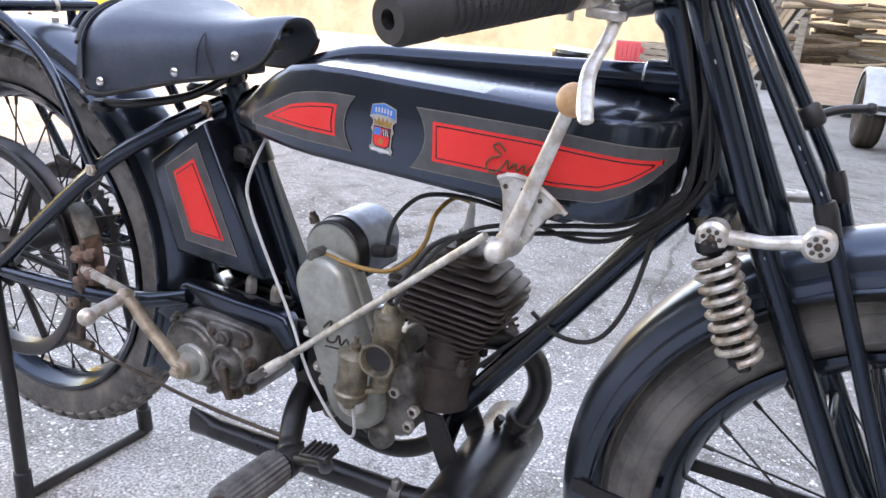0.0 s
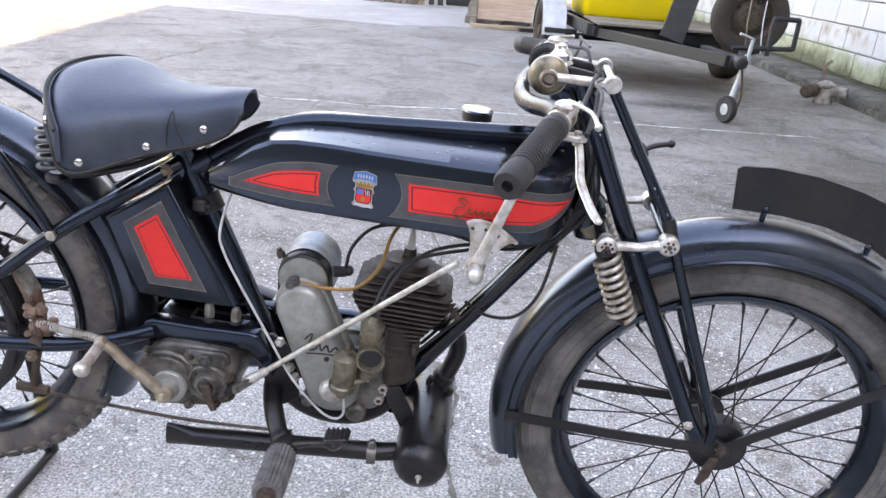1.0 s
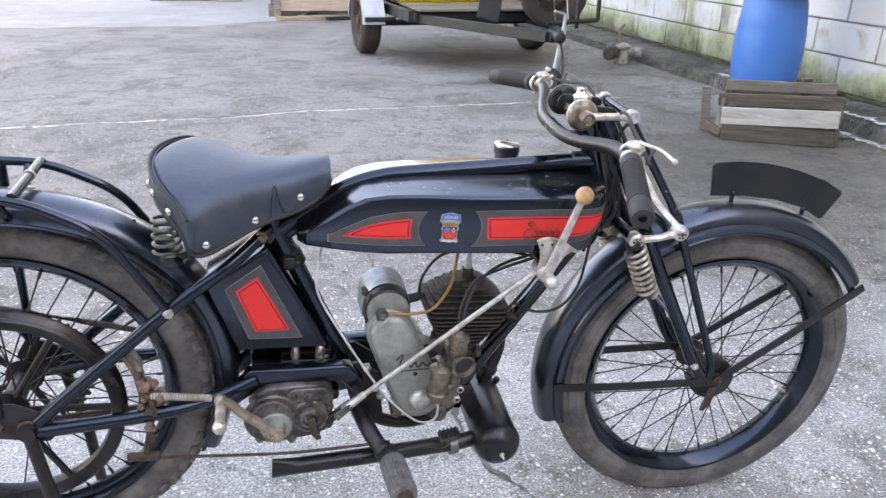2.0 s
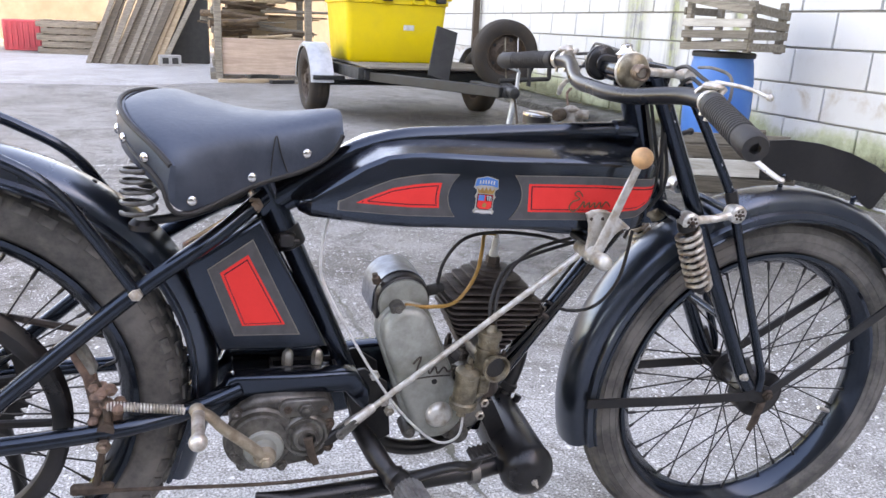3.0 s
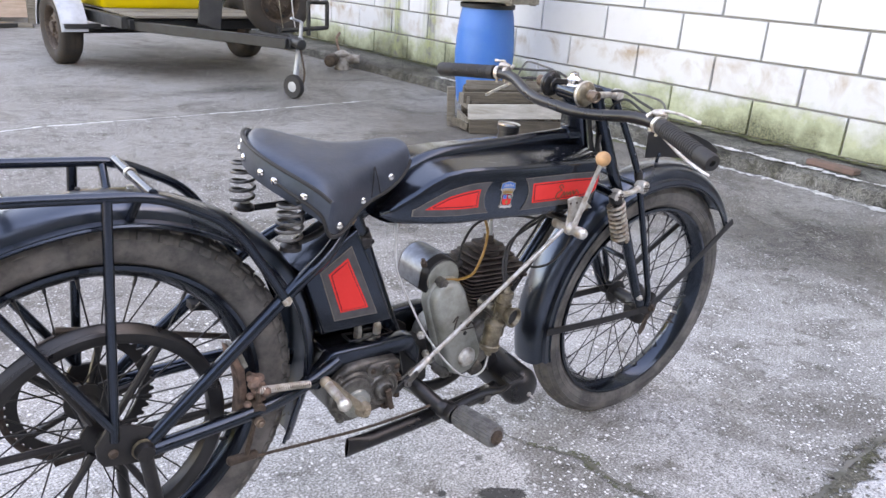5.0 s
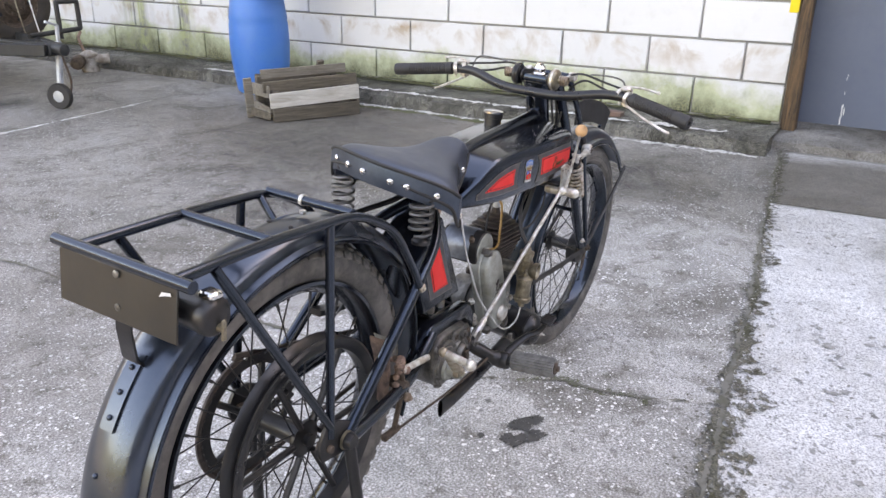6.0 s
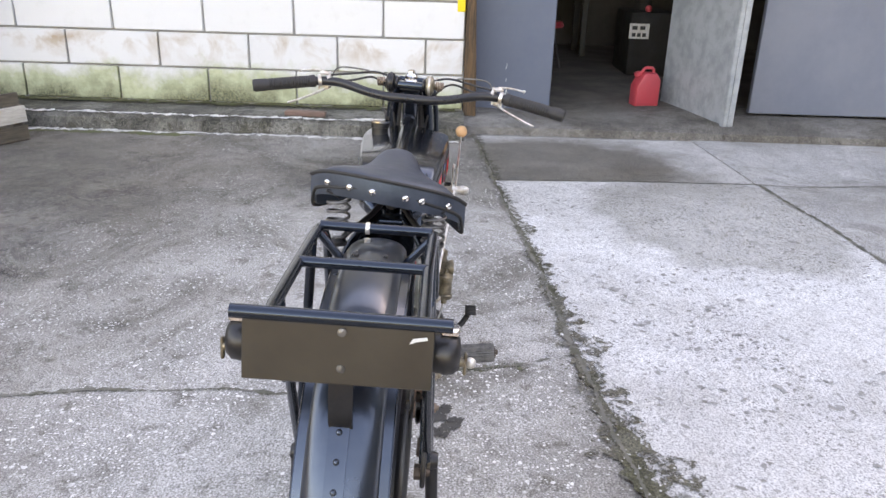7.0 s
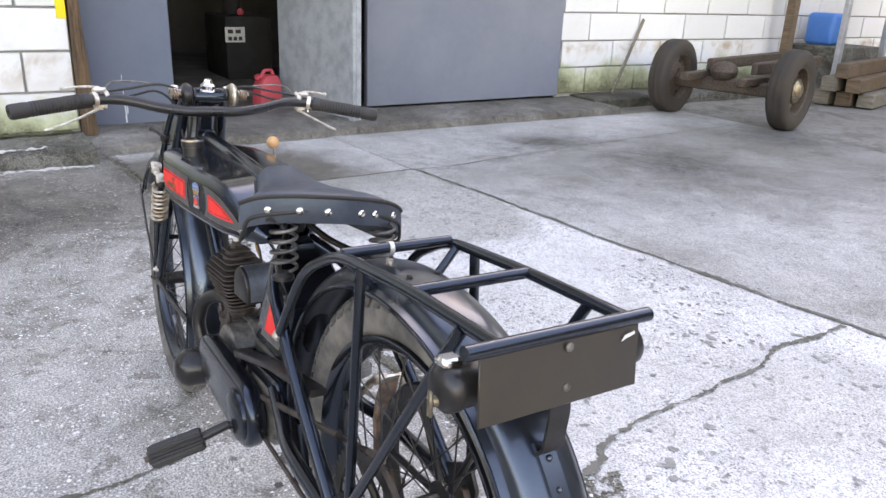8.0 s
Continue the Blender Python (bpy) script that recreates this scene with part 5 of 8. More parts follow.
    bm = lathe(bm_new(), [(0.0, -0.012), (0.019, -0.012), (0.023, -0.009), (0.024, 0.000), (0.022, 0.004), (0.016, 0.007), (0.009, 0.009), (0.008, 0.014), (0.0, 0.014)], (0.826, s * 0.050, 0.804), (0, s, 0), 28)
    damper = part("damper_disc", front(bm), BRASS if s < 0 else SATIN, bike, "tarnished round damper disc" if s < 0 else "black round damper disc")
    part("damper_rim", front(lathe(bm_new(), [(0.0235, -0.003), (0.0250, -0.002), (0.0250, 0.002), (0.0235, 0.003)], (0.826, s * 0.047, 0.804), (0, s, 0), 28)), STEEL if s < 0 else SATIN, damper)
    bm = coil(bm_new(), (0.826, s * 0.062, 0.804), (0.826, s * 0.080, 0.804), 0.0092, 0.0021, 3.5)
    part("damper_spring", front(bm), KICK_BROWN, damper)
    part("damper_plate", front(prism(bm_new(), capsule((0.826, 0.804), 0.014, (0.880, 0.806), 0.009), s * 0.030, s * 0.036, 0.002, 2)), SATIN, bike, smooth=50)
    for pts in ([(1.176, s * 0.064, 0.306), (1.02, s * 0.062, 0.298), (0.866, s * 0.053, 0.290)], [(1.192, s * 0.064, 0.312), (1.32, s * 0.060, 0.41), (1.445, s * 0.053, 0.506)]):
        a, b = Vector(pts[0]), Vector(pts[-1])
        d = (b - a).normalized()
        up = Vector((-d.z, 0, d.x))
        bm = bm_new()
        p = [Vector(q) for q in pts]
        rows = [[bm.verts.new(q + up * u + Vector((0, v, 0))) for u, v in ((-0.008, -0.0016), (0.008, -0.0016), (0.008, 0.0016), (-0.008, 0.0016))] for q in p]
        for r0, r1 in zip(rows, rows[1:]):
            for k in range(4):
                bm.faces.new((r0[k], r0[(k + 1) % 4], r1[(k + 1) % 4], r1[k]))
        bm.faces.new(rows[0])
        bm.faces.new(rows[-1])
        part("mudguard_stay", front(bm), BLACK_DULL, bike)
# chipped paint along the near fork strut and blade
rnd = random.Random(21)
for k in range(7):
    u = rnd.random()
    a, b, rr = (Vector((0.955, -0.060, 0.735)), Vector((1.026, -0.066, 0.640)), 0.0072) if k % 3 else (Vector((0.890, -0.040, 0.770)), Vector((0.985, -0.056, 0.592)), 0.0108)
    q = a.lerp(b, u) + Vector((rnd.uniform(-0.5, 0.2), -1, 0.2)).normalized() * (rr - 0.0002)
    part("paint_chip", front(ball(bm_new(), q, rnd.uniform(0.0004, 0.0010), 8, 3.0, b - a)), CHIP, bike)
# brake arm, lower crown, head lug
bm = prism(bm_new(), [(1.176, 0.292), (1.190, 0.296), (1.186, 0.256), (1.176, 0.238), (1.168, 0.242)], -0.068, -0.064, 0.001)
part("brake_arm", front(bm), RUST, bike)
bm = bm_new()
rod(bm, (0.940, -0.086, 0.610), (0.940, 0.086, 0.610), 0.010, 14)
rod(bm, (0.931, 0, 0.585), (0.925, 0, 0.615), 0.022, 18)
rod(bm, (1.021, -0.082, 0.623), (1.021, 0.082, 0.623), 0.006, 12)
rod(bm, (0.905, -0.058, 0.808), (0.905, 0.058, 0.808), 0.007, 12)
box(bm, (0.060, 0.050, 0.016), (0.850, 0, 0.792), bevel=0.005, seg=2)
box(bm, (0.050, 0.085, 0.018), (0.842, 0, 0.800), bevel=0.006, seg=2)
rod(bm, (1.075, -0.058, 0.440), (1.075, 0.058, 0.440), 0.006, 12)
part("fork_crown", front(bm), BLACK, bike)
bm = lathe(bm_new(), [(0.015, 0.0), (0.016, 0.006), (0.013, 0.010), (0.015, 0.012), (0.015, 0.018), (0.009, 0.024), (0.008, 0.030), (0.0, 0.033)], (0.843, 0, 0.806), (-0.2, 0, 1), 20)
part("steering_nut", front(bm), CHROME, bike, "bright domed steering nut")
bm = bm_new()
lathe(bm, [(0.009, -0.011), (0.0112, -0.008), (0.0112, 0.008), (0.009, 0.011)], (0.982, 0.064, 0.698), (0.43, 0, -0.57), 14)
tube(bm, spline([(0.986, 0.068, 0.698), (1.002, 0.076, 0.706), (1.026, 0.085, 0.711)], 5), 0.0042, 10)
ball(bm, (1.028, 0.086, 0.711), 0.0062, 10)
part("stud", front(bm), BLACK_DULL, bike)

# front number plate: a plain curved blade along the mudguard
bm = prism(bm_new(), [(1.112, 0.660), (1.102, 0.716), (1.108, 0.721), (1.15, 0.726), (1.21, 0.724), (1.27, 0.714), (1.33, 0.697), (1.372, 0.677), (1.374, 0.670), (1.350, 0.624), (1.343, 0.622), (1.30, 0.643), (1.24, 0.657), (1.18, 0.662)], -0.0018, 0.0018, 0.0006, 1)
plate = part("number_plate", front(bm), BLACK_DULL, bike, "plain black curved front number plate")
for x, z in ((1.155, 0.655), (1.305, 0.628)):
    bm = rod(bm_new(), (x, 0, z - 0.022), (x, 0, z + 0.016), 0.004, 10)
    ball(bm, (x, -0.001, z + 0.012), 0.0055, 10)
    part("plate_post", front(bm), BLACK, plate)

# handlebar
half = [(0.798, 0.0, 0.772), (0.800, 0.05, 0.772), (0.812, 0.10, 0.777), (0.830, 0.155, 0.788), (0.836, 0.19, 0.791), (0.833, 0.235, 0.789), (0.815, 0.305, 0.780), (0.796, 0.362, 0.769)]
path = [(x, -y, z) for x, y, z in half[:0:-1]] + half
handlebar = part("handlebar", front(tube(bm_new(), spline(path, 5), 0.0108, 16)), SATIN, bike, "black swept-back handlebar")
for s in (-1, 1):
    a, b = Vector((0.833, s * 0.232, 0.789)), Vector((0.792, s * 0.374, 0.767))
    prof = [(0.011, 0.0), (0.0148, 0.0), (0.0155, 0.004), (0.0148, 0.010)]
    n = 17
    for k in range(n):
        h = 0.012 + k * 0.0060
        prof += [(0.0148, h), (0.0148, h + 0.0022), (0.0134, h + 0.0030), (0.0134, h + 0.0050)]
    L = (b - a).length
    prof += [(0.0146, 0.118), (0.0150, 0.124), (0.0150, L - 0.005), (0.0130, L), (0.0055, L), (0.005, L - 0.008), (0.0, L - 0.008)]
    part("grip", front(lathe(bm_new(), prof, a, b - a, 24)), RUBBER, handlebar, "black ribbed rubber grip", smooth=25)
    d = (b - a).normalized()
    for k, off in ((0, -0.010), (1, -0.032)):
        bm = lathe(bm_new(), [(0.0115, -0.004), (0.0145, -0.004), (0.0145, 0.004), (0.0115, 0.004)], a + d * off + Vector((0, 0, 0.000)), d, 20)
        rod(bm, a + d * off + Vector((0.010, 0, 0.010)), a + d * off + Vector((0.016, 0, 0.018)), 0.0035, 8)
        rod(bm, a + d * off + Vector((0, 0, -0.013)), a + d * off + Vector((0, 0, -0.021)), 0.0028, 8)
        part("clamp", front(bm), STEEL, handlebar, "nickel clamp ring")
    # brake or clutch lever in front of the grip
    p = a + d * -0.02
    bm = tube(bm_new(), spline([p + Vector((0.024, s * -0.008, -0.018)), p + Vector((0.027, s * 0.016, -0.031)), p + Vector((0.030, s * 0.048, -0.047)), p + Vector((0.042, s * 0.082, -0.062)), p + Vector((0.050, s * 0.099, -0.068))], 6), [0.0048] + [0.0046] * 10 + [0.0050] * 10 + [0.0046] * 3 + [0.0028], 10, flat=0.6)
    q = p + Vector((0.018, s * -0.004, -0.016))
    prism(bm, [(q.x - 0.012, q.y - 0.009), (q.x + 0.004, q.y - 0.011), (q.x + 0.014, q.y - 0.004), (q.x + 0.012, q.y + 0.008), (q.x - 0.010, q.y + 0.009)], q.z - 0.003, q.z + 0.003, 0.001, 1, plane="xy")
    rod(bm, q + Vector((0.004, 0, -0.008)), q + Vector((0.004, 0, 0.007)), 0.0042, 10)
    part("hand_lever", front(bm), STEEL, handlebar, "worn nickel hand lever")
    bm = tube(bm_new(), spline([q + Vector((0.010, s * -0.004, 0.0)), q + Vector((0.020, s * -0.008, 0.020)), q + Vector((0.022, s * -0.020, 0.044)), q + Vector((0.016, s * -0.050, 0.050)), (0.885, s * 0.110, 0.822)], 6), 0.0020, 8)
    part("lever_cable", front(bm), RUBBER_GREY, handlebar)
    # control on top: a small lever plate
    bm = lathe(bm_new(), [(0.0125, 0.0), (0.0135, 0.003), (0.011, 0.006), (0.006, 0.008), (0.0, 0.009)], p + Vector((0.004, 0, 0.014)), (0, 0, 1), 20)
    tube(bm, spline([p + Vector((0.004, 0, 0.022)), p + Vector((0.026, s * 0.03, 0.021)), p + Vector((0.032, s * 0.062, 0.016))], 5), 0.0024, 8)
    ball(bm, p + Vector((0.032, s * 0.064, 0.016)), 0.0042, 10)
    part("throttle_lever", front(bm), STEEL, handlebar, "nickel control lever")
    # cables from the controls to the head
    bm = tube(bm_new(), spline([p + Vector((0.02, s * -0.01, 0.012)), (0.868, s * 0.150, 0.812), (0.880, s * 0.085, 0.820), (0.888, s * 0.040, 0.795), (0.905, s * 0.030, 0.720), (0.920, s * 0.036, 0.640)], 8), 0.0026, 8)
    part("cable", front(bm), RUBBER, bike)
    bm = tube(bm_new(), spline([p + Vector((0.03, s * 0.005, -0.010)), (0.880, s * 0.150, 0.795), (0.885, s * 0.095, 0.806), (0.892, s * 0.055, 0.770), (0.905, s * 0.040, 0.700), (0.900, s * 0.026, 0.620), (0.88, s * 0.03, 0.56)], 8), 0.0026, 8)
    part("cable", front(bm), RUBBER, bike)
for k, (y, x) in enumerate(((-0.022, 0.0), (-0.030, 0.010), (0.024, 0.004), (-0.026, -0.01))):
    bm = tube(bm_new(), spline([(0.868 + x, y, 0.790), (0.888 + x, y, 0.740), (0.912 + x, y * 1.2, 0.660), (0.905 + x * 0.5, y, 0.612), (0.866, y * 0.75, 0.556 + 0.003 * k), (0.80, y * 0.72, 0.455 + 0.003 * k), (0.732 - 0.006 * k, y * 0.70, 0.345 + 0.003 * k)], 8), 0.0027, 8)
    part("cable", bm, RUBBER, bike)
bm = tube(bm_new(), spline([(0.885, -0.035, 0.575), (0.875, -0.040, 0.500), (0.850, -0.030, 0.452), (0.810, -0.02, 0.440), (0.775, -0.01, 0.452)], 8), 0.0026, 8)
part("cable", bm, RUBBER, bike)

# engine
bm = lathe(bm_new(), [(0.030, -0.052), (0.050, -0.050), (0.056, -0.044), (0.059, -0.006), (0.064, -0.005), (0.064, 0.005), (0.059, 0.006), (0.056, 0.044), (0.050, 0.050), (0.030, 0.052)], (0.617, 0, 0.306), (0, 1, 0), 40)
crankcase = part("crankcase", bm, ALLOY_DIRTY, bike, "oily grey alloy crankcase")
bm = lathe(bm_new(), [(0.044, -0.040), (0.046, -0.034), (0.040, 0.000), (0.043, 0.006), (0.043, 0.016), (0.034, 0.018)], (0.676, 0, 0.346), (0.012, 0, 1), 28)
for x, y in ((0.036, -0.030), (-0.030, -0.034), (0.036, 0.030), (-0.030, 0.034)):
    hexnut(bm, (0.676 + x, y, 0.358), (0, 0, 1), 0.0065, 0.014)
part("cylinder_base", bm, IRON, crankcase, "dark oily flange below the cylinder")
for k in range(7):
    a = radians(-150 + k * 38)
    bm = hexnut(bm_new(), (0.617 + 0.057 * math.cos(a), -0.044, 0.306 + 0.057 * math.sin(a)), (0, -1, 0), 0.0058, 0.006)
    part("case_bolt", bm, ALLOY_DIRTY, crankcase)
for x, z in ((0.513, 0.352), (0.531, 0.310), (0.540, 0.294), (0.564, 0.268)):
    bm = hexnut(bm_new(), (x, -0.040, z), (0, -1, 0), 0.0075, 0.008)
    part("mount_nut", bm, STEEL, crankcase, "nickel mounting nut")
bm = prism(bm_new(), capsule((0.648, 0.345), 0.024, (0.652, 0.296), 0.026), -0.066, -0.030, 0.008, 3)
lathe(bm, [(0.016, 0), (0.015, 0.010), (0.010, 0.014), (0.0, 0.014)], (0.640, -0.064, 0.268), (0, -1, 0), 18)
rod(bm, (0.655, -0.050, 0.352), (0.660, -0.050, 0.385), 0.011, 14)
part("tappet_chest", bm, ALLOY_DIRTY, crankcase, smooth=50)
for x, z in ((0.676, 0.314), (0.672, 0.293), (0.634, 0.266), (0.650, 0.330)):
    bm = lathe(bm_new(), [(0.0040, -0.004), (0.0072, -0.004), (0.0072, 0.003), (0.0060, 0.004), (0.0040, 0.004)], (x, -0.066, z), (0, -1, 0), 6, cap=False)
    part("ring_nut", bm, STEEL, crankcase)
    part("stud_end", rod(bm_new(), (x, -0.060, z), (x, -0.0675, z), 0.0038, 10), RUST, crankcase)
bm = prism(bm_new(), capsule((0.545, 0.430), 0.036, (0.602, 0.305), 0.040), -0.078, -0.036, 0.010, 3)
cover = part("timing_cover", bm, ALLOY, bike, "dull grey alloy timing cover", smooth=50)
part("cover_flange", prism(bm_new(), capsule((0.545, 0.430), 0.0400, (0.602, 0.305), 0.0450), -0.058, -0.037, 0.003, 2), ALLOY, cover, smooth=50)
bm = lathe(bm_new(), [(0.0200, 0.0), (0.0195, 0.006), (0.014, 0.012), (0.006, 0.0145), (0.0, 0.015)], (0.603, -0.076, 0.306), (0, -1, 0), 24)
part("cover_cap", bm, STEEL, cover, "domed metal cap")
for x, z in ((0.530, 0.461), (0.622, 0.272), (0.566, 0.272)):
    bm = lathe(bm_new(), [(0.010, -0.03), (0.0105, 0.0), (0.008, 0.005), (0.0, 0.005)], (x, -0.066, z), (0, -1, 0), 16)
    hexnut(bm, (x, -0.070, z), (0, -1, 0), 0.0055, 0.003)
    part("cover_lug", bm, ALLOY_DIRTY, cover)
# raised maker's mark, as a plain flourish
bm = tube(bm_new(), spline([(0.556, -0.0785, 0.386), (0.566, -0.0785, 0.397), (0.562, -0.0785, 0.372), (0.572, -0.0785, 0.372), (0.577, -0.0785, 0.382), (0.581, -0.0785, 0.371), (0.588, -0.0785, 0.381), (0.593, -0.0785, 0.371), (0.601, -0.0785, 0.380), (0.608, -0.0785, 0.373), (0.614, -0.0785, 0.378)], 5), 0.0013, 6)
tube(bm, spline([(0.560, -0.0785, 0.363), (0.585, -0.0785, 0.366), (0.612, -0.0785, 0.367)], 5), 0.0010, 6)
part("maker_mark", bm, IRON, cover, "raised flourish of the maker's mark")
# small black disc on the cover, painting a hole's shade
bm = lathe(bm_new(), [(0.004, 0), (0.004, 0.001)], (0.590, -0.078, 0.358), (0, -1, 0), 12)
part("drain_hole", bm, RUBBER, cover)

STEEL_BLUE = worn("blued_steel", (0.22, 0.25, 0.29), (0.10, 0.11, 0.13), 0.35, metal=0.7, scale=40, amount=0.6)
# magneto behind the cover
arch = [(0.505, 0.440)] + [(0.541 + 0.0375 * math.cos(math.pi - math.pi * k / 16), 0.466 + 0.0375 * math.sin(math.pi - math.pi * k / 16)) for k in range(17)] + [(0.579, 0.440)]
magneto = part("magneto", prism(bm_new(), arch, -0.050, 0.042, 0.004, 2), BLACK_DULL, bike, "black horseshoe magneto", smooth=50)
arch2 = [(0.541 + 0.0395 * math.cos(math.pi - math.pi * k / 18), 0.466 + 0.0395 * math.sin(math.pi - math.pi * k / 18)) for k in range(19)]
bm = bm_new()
prism(bm, [(0.5012, 0.444)] + arch2 + [(0.5808, 0.444), (0.5795, 0.444)] + [(0.541 + (p[0] - 0.541) * 0.965, 0.466 + (p[1] - 0.466) * 0.965) for p in arch2[::-1]] + [(0.5025, 0.444)], -0.030, 0.034)
part("magnet_strap", bm, STEEL_BLUE, magneto, "bluish steel magnet strap")
bm = lathe(bm_new(), [(0.034, 0), (0.036, 0.003), (0.036, 0.018), (0.034, 0.02)], (0.541, -0.052, 0.464), (0, 1, 0), 28)
part("magneto_end", bm, ALLOY, magneto)
bm = rod(bm_new(), (0.578, -0.02, 0.470), (0.596, -0.02, 0.474), 0.008, 12)
ball(bm, (0.600, -0.02, 0.476), 0.008, 10)
part("pickup", bm, RUBBER, magneto)
bm = lathe(bm_new(), [(0.006, 0), (0.006, 0.008), (0.004, 0.010), (0.004, 0.014)], (0.505, -0.035, 0.488), (-0.4, 0, 1), 10)
part("terminal", bm, RUST, magneto)

# cylinder: fins square to an axis that leans forward
AX = Vector((0.012, 0, 1)).normalized()
CB = Vector((0.682, 0, 0.362))
TURN = Matrix.Translation(CB) @ Matrix.Rotation(math.atan2(AX.x, AX.z), 4, "Y")
bm = lathe(bm_new(), [(0.036, -0.03), (0.036, 0.0), (0.030, 0.004), (0.030, 0.120), (0.022, 0.136), (0.013, 0.142)], CB, AX, 28)
cylinder = part("cylinder", bm, IRON, bike, "heat-browned finned iron cylinder")
NF = 15
HALF = [(0.0, 0.034), (0.3, 0.058), (0.55, 0.077), (0.70, 0.077), (0.88, 0.052), (1.0, 0.031)]     # half width up the stack
for k in range(NF):
    h = 0.010 + k * 0.0092
    u = k / (NF - 1)
    hx = next(p[1] + (q[1] - p[1]) * (u - p[0]) / (q[0] - p[0]) for p, q in zip(HALF, HALF[1:]) if u <= q[0] + 1e-6)
    hx *= 0.93
    hy = hx * 0.60 + 0.006
    t = bmesh.new()
    out = []
    for cx, cy, q in ((hx, hy, 0), (-hx, hy, 1), (-hx, -hy, 2), (hx, -hy, 3)):
        rr = min(0.012, hx * 0.4)
        ox, oy = cx - math.copysign(rr, cx), cy - math.copysign(rr, cy)
        out += [(ox + rr * math.cos(q * math.pi / 2 + math.pi / 2 * j / 4), oy + rr * math.sin(q * math.pi / 2 + math.pi / 2 * j / 4)) for j in range(5)]
    prism(t, out, h - 0.0015, h + 0.0015, 0.0006, 1, plane="xy")
    bmesh.ops.transform(t, matrix=TURN, verts=t.verts)
    part("fin", join(bm_new(), t), IRON, cylinder)
tip = CB + AX * 0.140
bm = bm_new()
lathe(bm, [(0.012, 0), (0.012, 0.006), (0.0105, 0.007), (0.0105, 0.016)], tip, AX, 6)
part("plug_body", bm, IRON, cylinder)
bm = lathe(bm_new(), [(0.0065, 0.016), (0.0068, 0.022), (0.005, 0.026), (0.0045, 0.042), (0.003, 0.044)], tip, AX, 14)
part("plug_insulator", bm, WHITE_CABLE, cylinder, "white spark plug insulator")
bm = lathe(bm_new(), [(0.003, 0.043), (0.0035, 0.047), (0.0035, 0.051), (0.0015, 0.056)], tip, AX, 10)
part("plug_terminal", bm, STEEL, cylinder)
ptop = tip + AX * 0.049
bm = tube(bm_new(), spline([ptop, ptop + Vector((-0.020, -0.004, 0.001)), (0.654, -0.026, 0.536), (0.648, -0.032, 0.502), (0.630, -0.040, 0.474), (0.608, -0.050, 0.462), (0.570, -0.060, 0.463), (0.540, -0.060, 0.466)], 8), 0.0027, 8)
part("plug_wire", bm, YELLOW_WIRE, bike, "brown and yellow spark plug wire")
bm = tube(bm_new(), spline([(0.596, -0.022, 0.480), (0.602, -0.020, 0.515), (0.630, -0.015, 0.548), (0.680, -0.012, 0.558), (0.745, -0.016, 0.556), (0.80, -0.02, 0.548), (0.85, -0.024, 0.562), (0.90, -0.028, 0.612)], 8), 0.0026, 8)
part("cable", bm, RUBBER, bike)

bm = coil(bm_new(), (0.738, -0.022, 0.462), (0.764, -0.034, 0.440), 0.0085, 0.0017, 5)
rod(bm, (0.730, -0.020, 0.468), (0.770, -0.037, 0.435), 0.004, 10)
part("valve_spring", bm, IRON, cylinder)
# carburettor
carb = part("carburettor", lathe(bm_new(), [(0.009, -0.050), (0.012, -0.048), (0.012, -0.030), (0.0145, -0.028), (0.0145, 0.030), (0.0165, 0.031), (0.0165, 0.040), (0.010, 0.043), (0.006, 0.052), (0.0, 0.053)], (0.651, -0.102, 0.404), (0.03, 0, 1), 24), BRASS, bike, "tarnished bronze carburettor")
bm = lathe(bm_new(), [(0.010, -0.03), (0.0125, 0.0), (0.019, 0.014), (0.0195, 0.020), (0.017, 0.020), (0.010, 0.004), (0.0, 0.0)], (0.655, -0.112, 0.402), (0.12, -0.99, 0.0), 24)
part("intake", bm, BRASS, carb)
# black disc paints the shade inside the intake
part("intake_throat", lathe(bm_new(), [(0.0, 0.0), (0.0135, 0.0), (0.0150, 0.003), (0.0, 0.0028)], (0.6562, -0.1225, 0.402), (0.12, -0.99, 0.0), 20), RUBBER, carb, "black disc standing for the shaded intake throat")
for z in (0.384, 0.420):
    part("carburettor_ring", lathe(bm_new(), [(0.0145, -0.003), (0.0172, -0.002), (0.0172, 0.002), (0.0145, 0.003)], (0.651 + (z - 0.404) * 0.03, -0.102, z), (0.03, 0, 1), 20), BRASS, carb)
bm = lathe(bm_new(), [(0.016, 0), (0.014, 0.01), (0.014, 0.05)], (0.657, -0.092, 0.396), (0, 1, 0.02), 20)
part("inlet_stub", bm, ALLOY_DIRTY, carb)
bowl = part("float_bowl", lathe(bm_new(), [(0.007, -0.040), (0.007, -0.030), (0.017, -0.028), (0.0195, -0.024), (0.0195, -0.018), (0.0165, -0.016), (0.0165, 0.020), (0.018, 0.021), (0.018, 0.027), (0.010, 0.031), (0.006, 0.032), (0.006, 0.038), (0.003, 0.039), (0.003, 0.046), (0.0, 0.046)], (0.622, -0.116, 0.366), (0.03, 0, 1), 24), BRASS, carb, "round bronze float bowl")
bm = rod(bm_new(), (0.622, -0.116, 0.342), (0.657, -0.102, 0.356), 0.005, 10)
part("bowl_link", bm, BRASS, carb)
